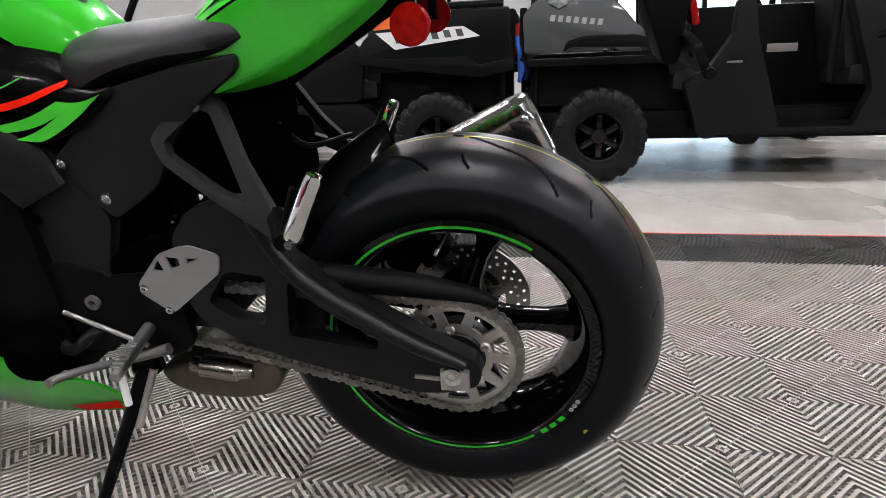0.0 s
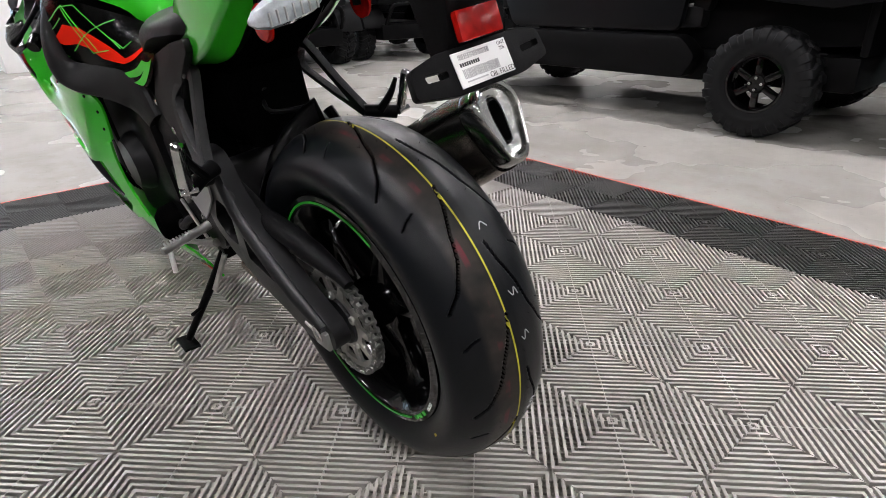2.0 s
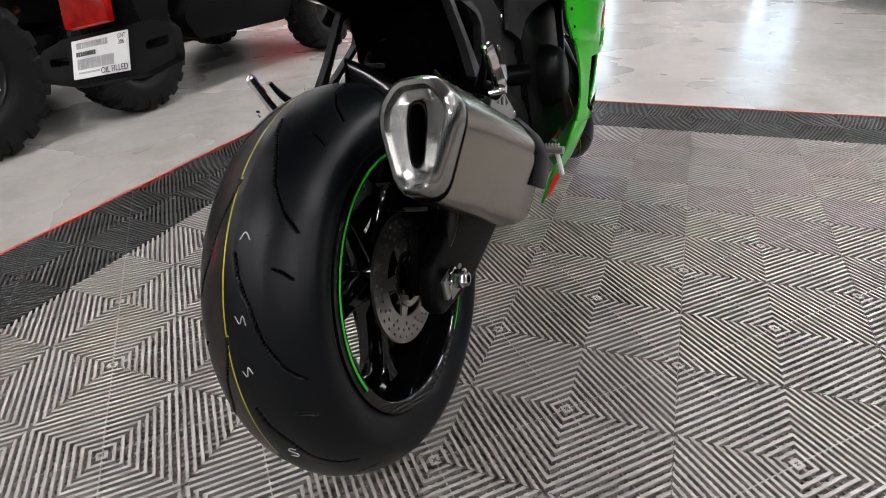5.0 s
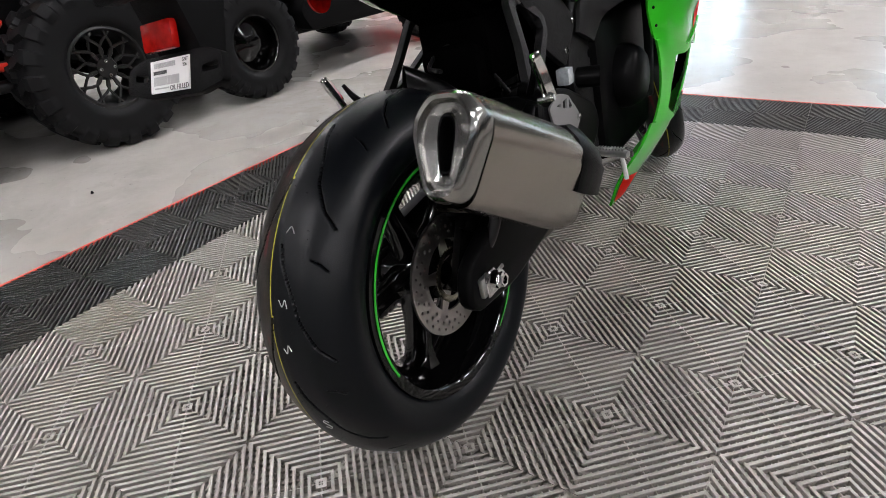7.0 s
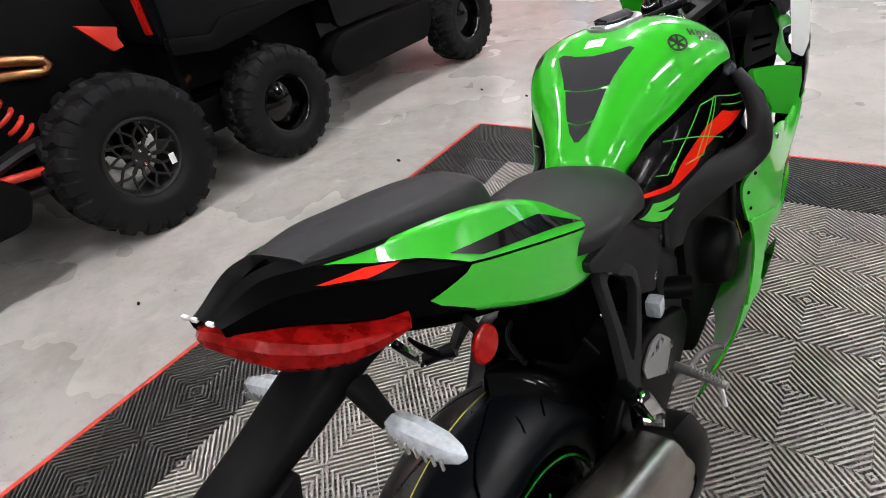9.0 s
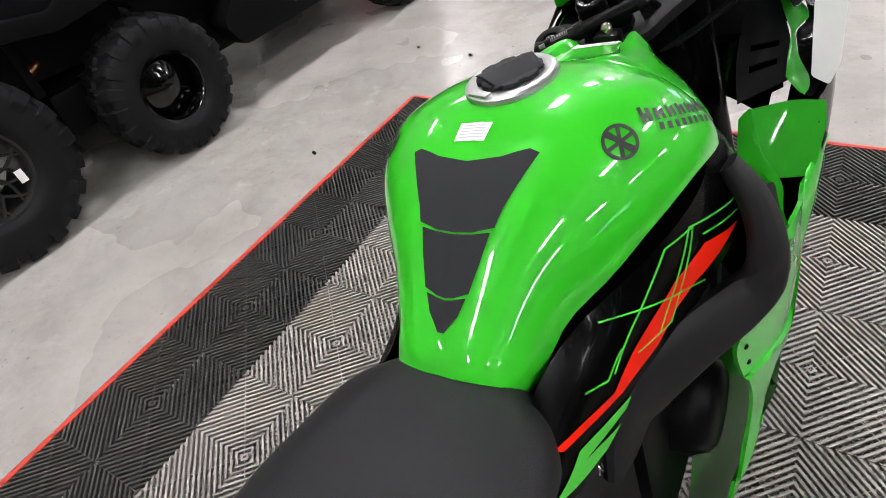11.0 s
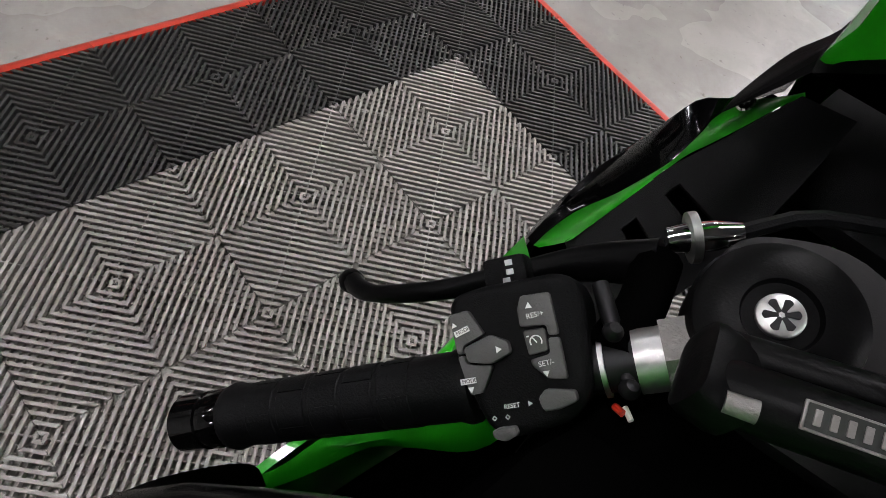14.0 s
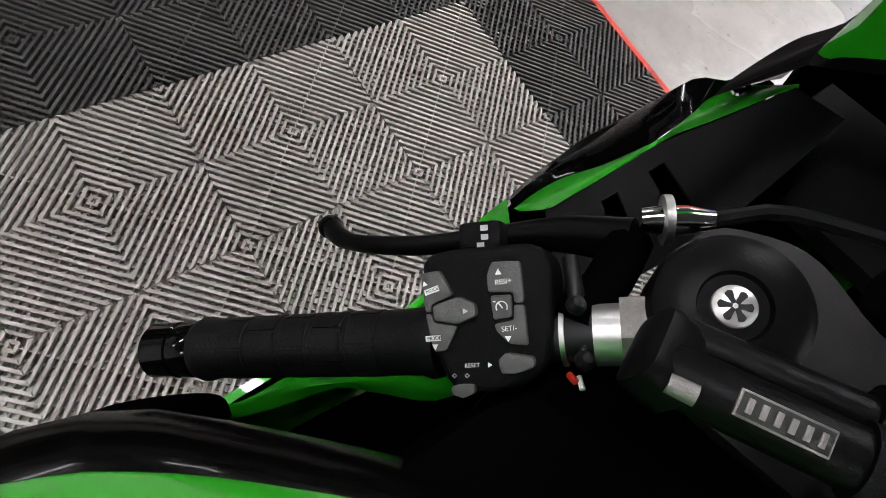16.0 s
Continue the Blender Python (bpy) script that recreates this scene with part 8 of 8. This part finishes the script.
Z = -0.02
BIG = (0.315, 0.25, 0.165, "spoke")
utility_vehicle(pose(4.86, 0.72, Z, 0, 0, 0), "black side-by-side with white and orange bed decal on concrete", 2.46, "big", BIG, 0.64, UTV_DARK, decals="white", crew=True, fenders=False)
utility_vehicle(pose(4.86, -0.38, Z, 0, 0, 180), "grey side-by-side with cargo bed parked on concrete", 2.90, "big", BIG, 0.64, UTV_GREY, decals="grey", crew=True, fenders=False, open_cab=True)
utility_vehicle(pose(7.7, 0.9, Z, 0, 0, 0), "black side-by-side in the second display row", 2.2, "big", BIG, 0.62, UTV_DARK)
utility_vehicle(pose(7.25, -0.20, Z, 0, 0, 180), "black side-by-side in the second display row", 2.4, "big", BIG, 0.62, UTV_DARK, crew=True)
STEEL_W = (0.325, 0.24, 0.165, "steel")
utility_vehicle(pose(-1.970, 1.800, Z, 0, 0, -3.2), "dark side-by-side with black steel wheels on concrete", 1.83, "steel", STEEL_W, 0.60, UTV_DARK, fenders=False)
WEB = (0.385, 0.27, 0.195, "web", 0.032)
sport = utility_vehicle(pose(-2.17, 0.92, Z, 0, 0, 178), "black and red sport side-by-side with long-travel suspension", 2.55, "web", WEB, 0.72, UTV_DARK, bed=False, fenders=False)
for s in (-1, 1):
    part("trailing_arm", tube([(s * 0.60, 0.04, 0.44), (s * 0.60, 0.30, 0.565), (s * 0.60, 0.56, 0.525), (s * 0.45, 0.95, 0.45)], [0.05, 0.046, 0.042, 0.04], 10, squash=0.7), DARK_METAL, sport, "dark trailing arm")
    part("lower_arm", tube([(s * 0.62, 0.10, 0.37), (s * 0.60, 0.45, 0.38), (s * 0.45, 0.95, 0.36)], 0.03, 10), DARK_METAL, sport)
    part("radius_rod", tube([(s * 0.64, 0.26, 0.45), (s * 0.64, 0.60, 0.492), (s * 0.56, 0.95, 0.47)], 0.021, 10), RED_SPRING, sport, "red radius rod")
    sp = [(s * 0.55 + 0.052 * math.cos(2 * math.pi * 9 * f), 0.315 + 0.19 * f + 0.048 * math.sin(2 * math.pi * 9 * f), 0.60 + 0.40 * f - 0.02 * math.sin(2 * math.pi * 9 * f)) for f in np.linspace(0, 1, 144)]
    part("coil_spring", tube(sp, 0.011, 6, 200), RED_SPRING, sport, "red coil spring")
    part("shock_body", tube([(s * 0.55, 0.30, 0.56), (s * 0.55, 0.52, 1.02)], 0.026, 10, smooth=False), DARK_METAL, sport)
part("side_flash", plate(rounded([(-0.016, 0.990), (-0.126, 0.847), (-0.182, 0.855), (-0.170, 0.900), (-0.188, 0.940)], 0.008), -0.70, -0.73, edge=0.006), RED_SPRING, sport, "red side panel")
part("rim_sticker", box(-0.822, -0.128, 0.322, 0.002, 0.030, 0.055, 0.0), WHITE_LABEL, sport, "white paper sticker on the rim")
part("rear_body", plate(rounded([(-0.30, 0.86), (0.10, 0.62), (0.60, 0.50), (1.00, 0.50), (1.00, 1.50), (0.30, 1.46), (-0.20, 1.20)], 0.08), -0.58, 0.58, edge=0.05), UTV_BLACK, sport, "black rear bodywork")
part("exhaust_pipe", tube([(-0.60, 0.62, 0.985), (-0.60, 0.34, 0.938), (-0.60, 0.17, 0.896), (-0.60, 0.115, 0.872), (-0.60, 0.145, 0.838), (-0.60, 0.29, 0.864), (-0.56, 0.60, 0.90)], 0.024, 12), BRONZE, sport, "heat-tinted exhaust pipe")
for x, y, a in ((3.95, 6.10, 180), (5.75, 6.25, 176), (7.6, 6.1, 182)):
    utility_vehicle(pose(x, y + 2.0, Z, 0, 0, a), "dark side-by-side in the far display row", 2.0, "big", BIG, 0.60, UTV_DARK)


# ---- far furniture ----
def red_counter():
    c = thing("storage_cabinet", pose(-3.1, 7.25, Z), "long red enamel storage cabinet with dark plinth", "cabinet")
    part("body", box(0, 0, 0.62, 3.4, 0.55, 1.05, 0.02), RED_CABINET, c)
    part("plinth", box(0, 0.02, 0.05, 3.3, 0.48, 0.10, 0.005), UTV_BLACK, c)
    for k in range(6):
        d = part("drawer_front", box(-1.4 + 0.56 * k, -0.285, 0.62, 0.53, 0.02, 0.95, 0.008), RED_CABINET, c)
        part("handle", tube([(-1.55 + 0.56 * k, -0.31, 1.0), (-1.25 + 0.56 * k, -0.31, 1.0)], 0.010, 8), ALU, d)
    b = thing("banner", pose(-1.55, 6.7, Z), "small blue cloth banner with white print on stand", "banner")
    part("cloth", box(0, 0, 0.62, 0.34, 0.012, 0.80, 0.004), BLUE_CLOTH, b)
    part("pole", tube([(0, 0.02, 0), (0, 0.02, 1.05)], 0.012, 8), UTV_BLACK, b)
    part("base", lathe([(0.001, 0.02), (0.12, 0.02), (0.13, 0.005), (0.13, 0), (0.001, 0)], 28, axis="z", closed=False), UTV_BLACK, b)
    for k in range(3):
        part("print_bar", box(-0.08 + 0.07 * k, -0.008, 0.35, 0.05, 0.004, 0.16), UTV_WHITE, b)
    x = thing("cardboard_box", pose(2.75, 8.6, Z), "brown cardboard box on the concrete floor", "box")
    part("carton", box(0, 0, 0.2, 0.5, 0.4, 0.4, 0.006), CARDBOARD, x)
    part("tape", box(0, -0.202, 0.2, 0.05, 0.003, 0.4), PAPER, x)
    w = thing("display_case", pose(1.75, 8.7, Z), "white display plinth by the front wall", "plinth")
    part("case_body", box(0, 0, 0.5, 1.1, 0.5, 1.0, 0.01), PAPER, w)
    part("case_base", box(0, 0, 0.03, 1.06, 0.46, 0.06, 0.004), UTV_BLACK, w)


red_counter()


def floor_crumbs():
    """Bits of grit and a cable tie end lying on the concrete."""
    for x, y, r in ((-0.62, 1.86, 0.012), (-0.72, 2.95, 0.010), (-0.35, 2.9, 0.008), (3.3, 2.6, 0.012), (-0.9, 0.4, 0.008)):
        bm = lathe([(0.0001, 0.012), (r * 0.7, 0.009), (r, 0.003), (r * 0.8, 0), (0.0001, 0)], 7, axis="z", closed=False)
        bm.transform(Matrix.Diagonal((1.6, 0.8, 1, 1)))
        tagged(part("grit", bm, UTV_BLACK, None, "", pose(x, y, Z, 0, 0, 40 * x)), "small dark crumb of grit on concrete floor", "grit", "crumbs on the floor")


floor_crumbs()
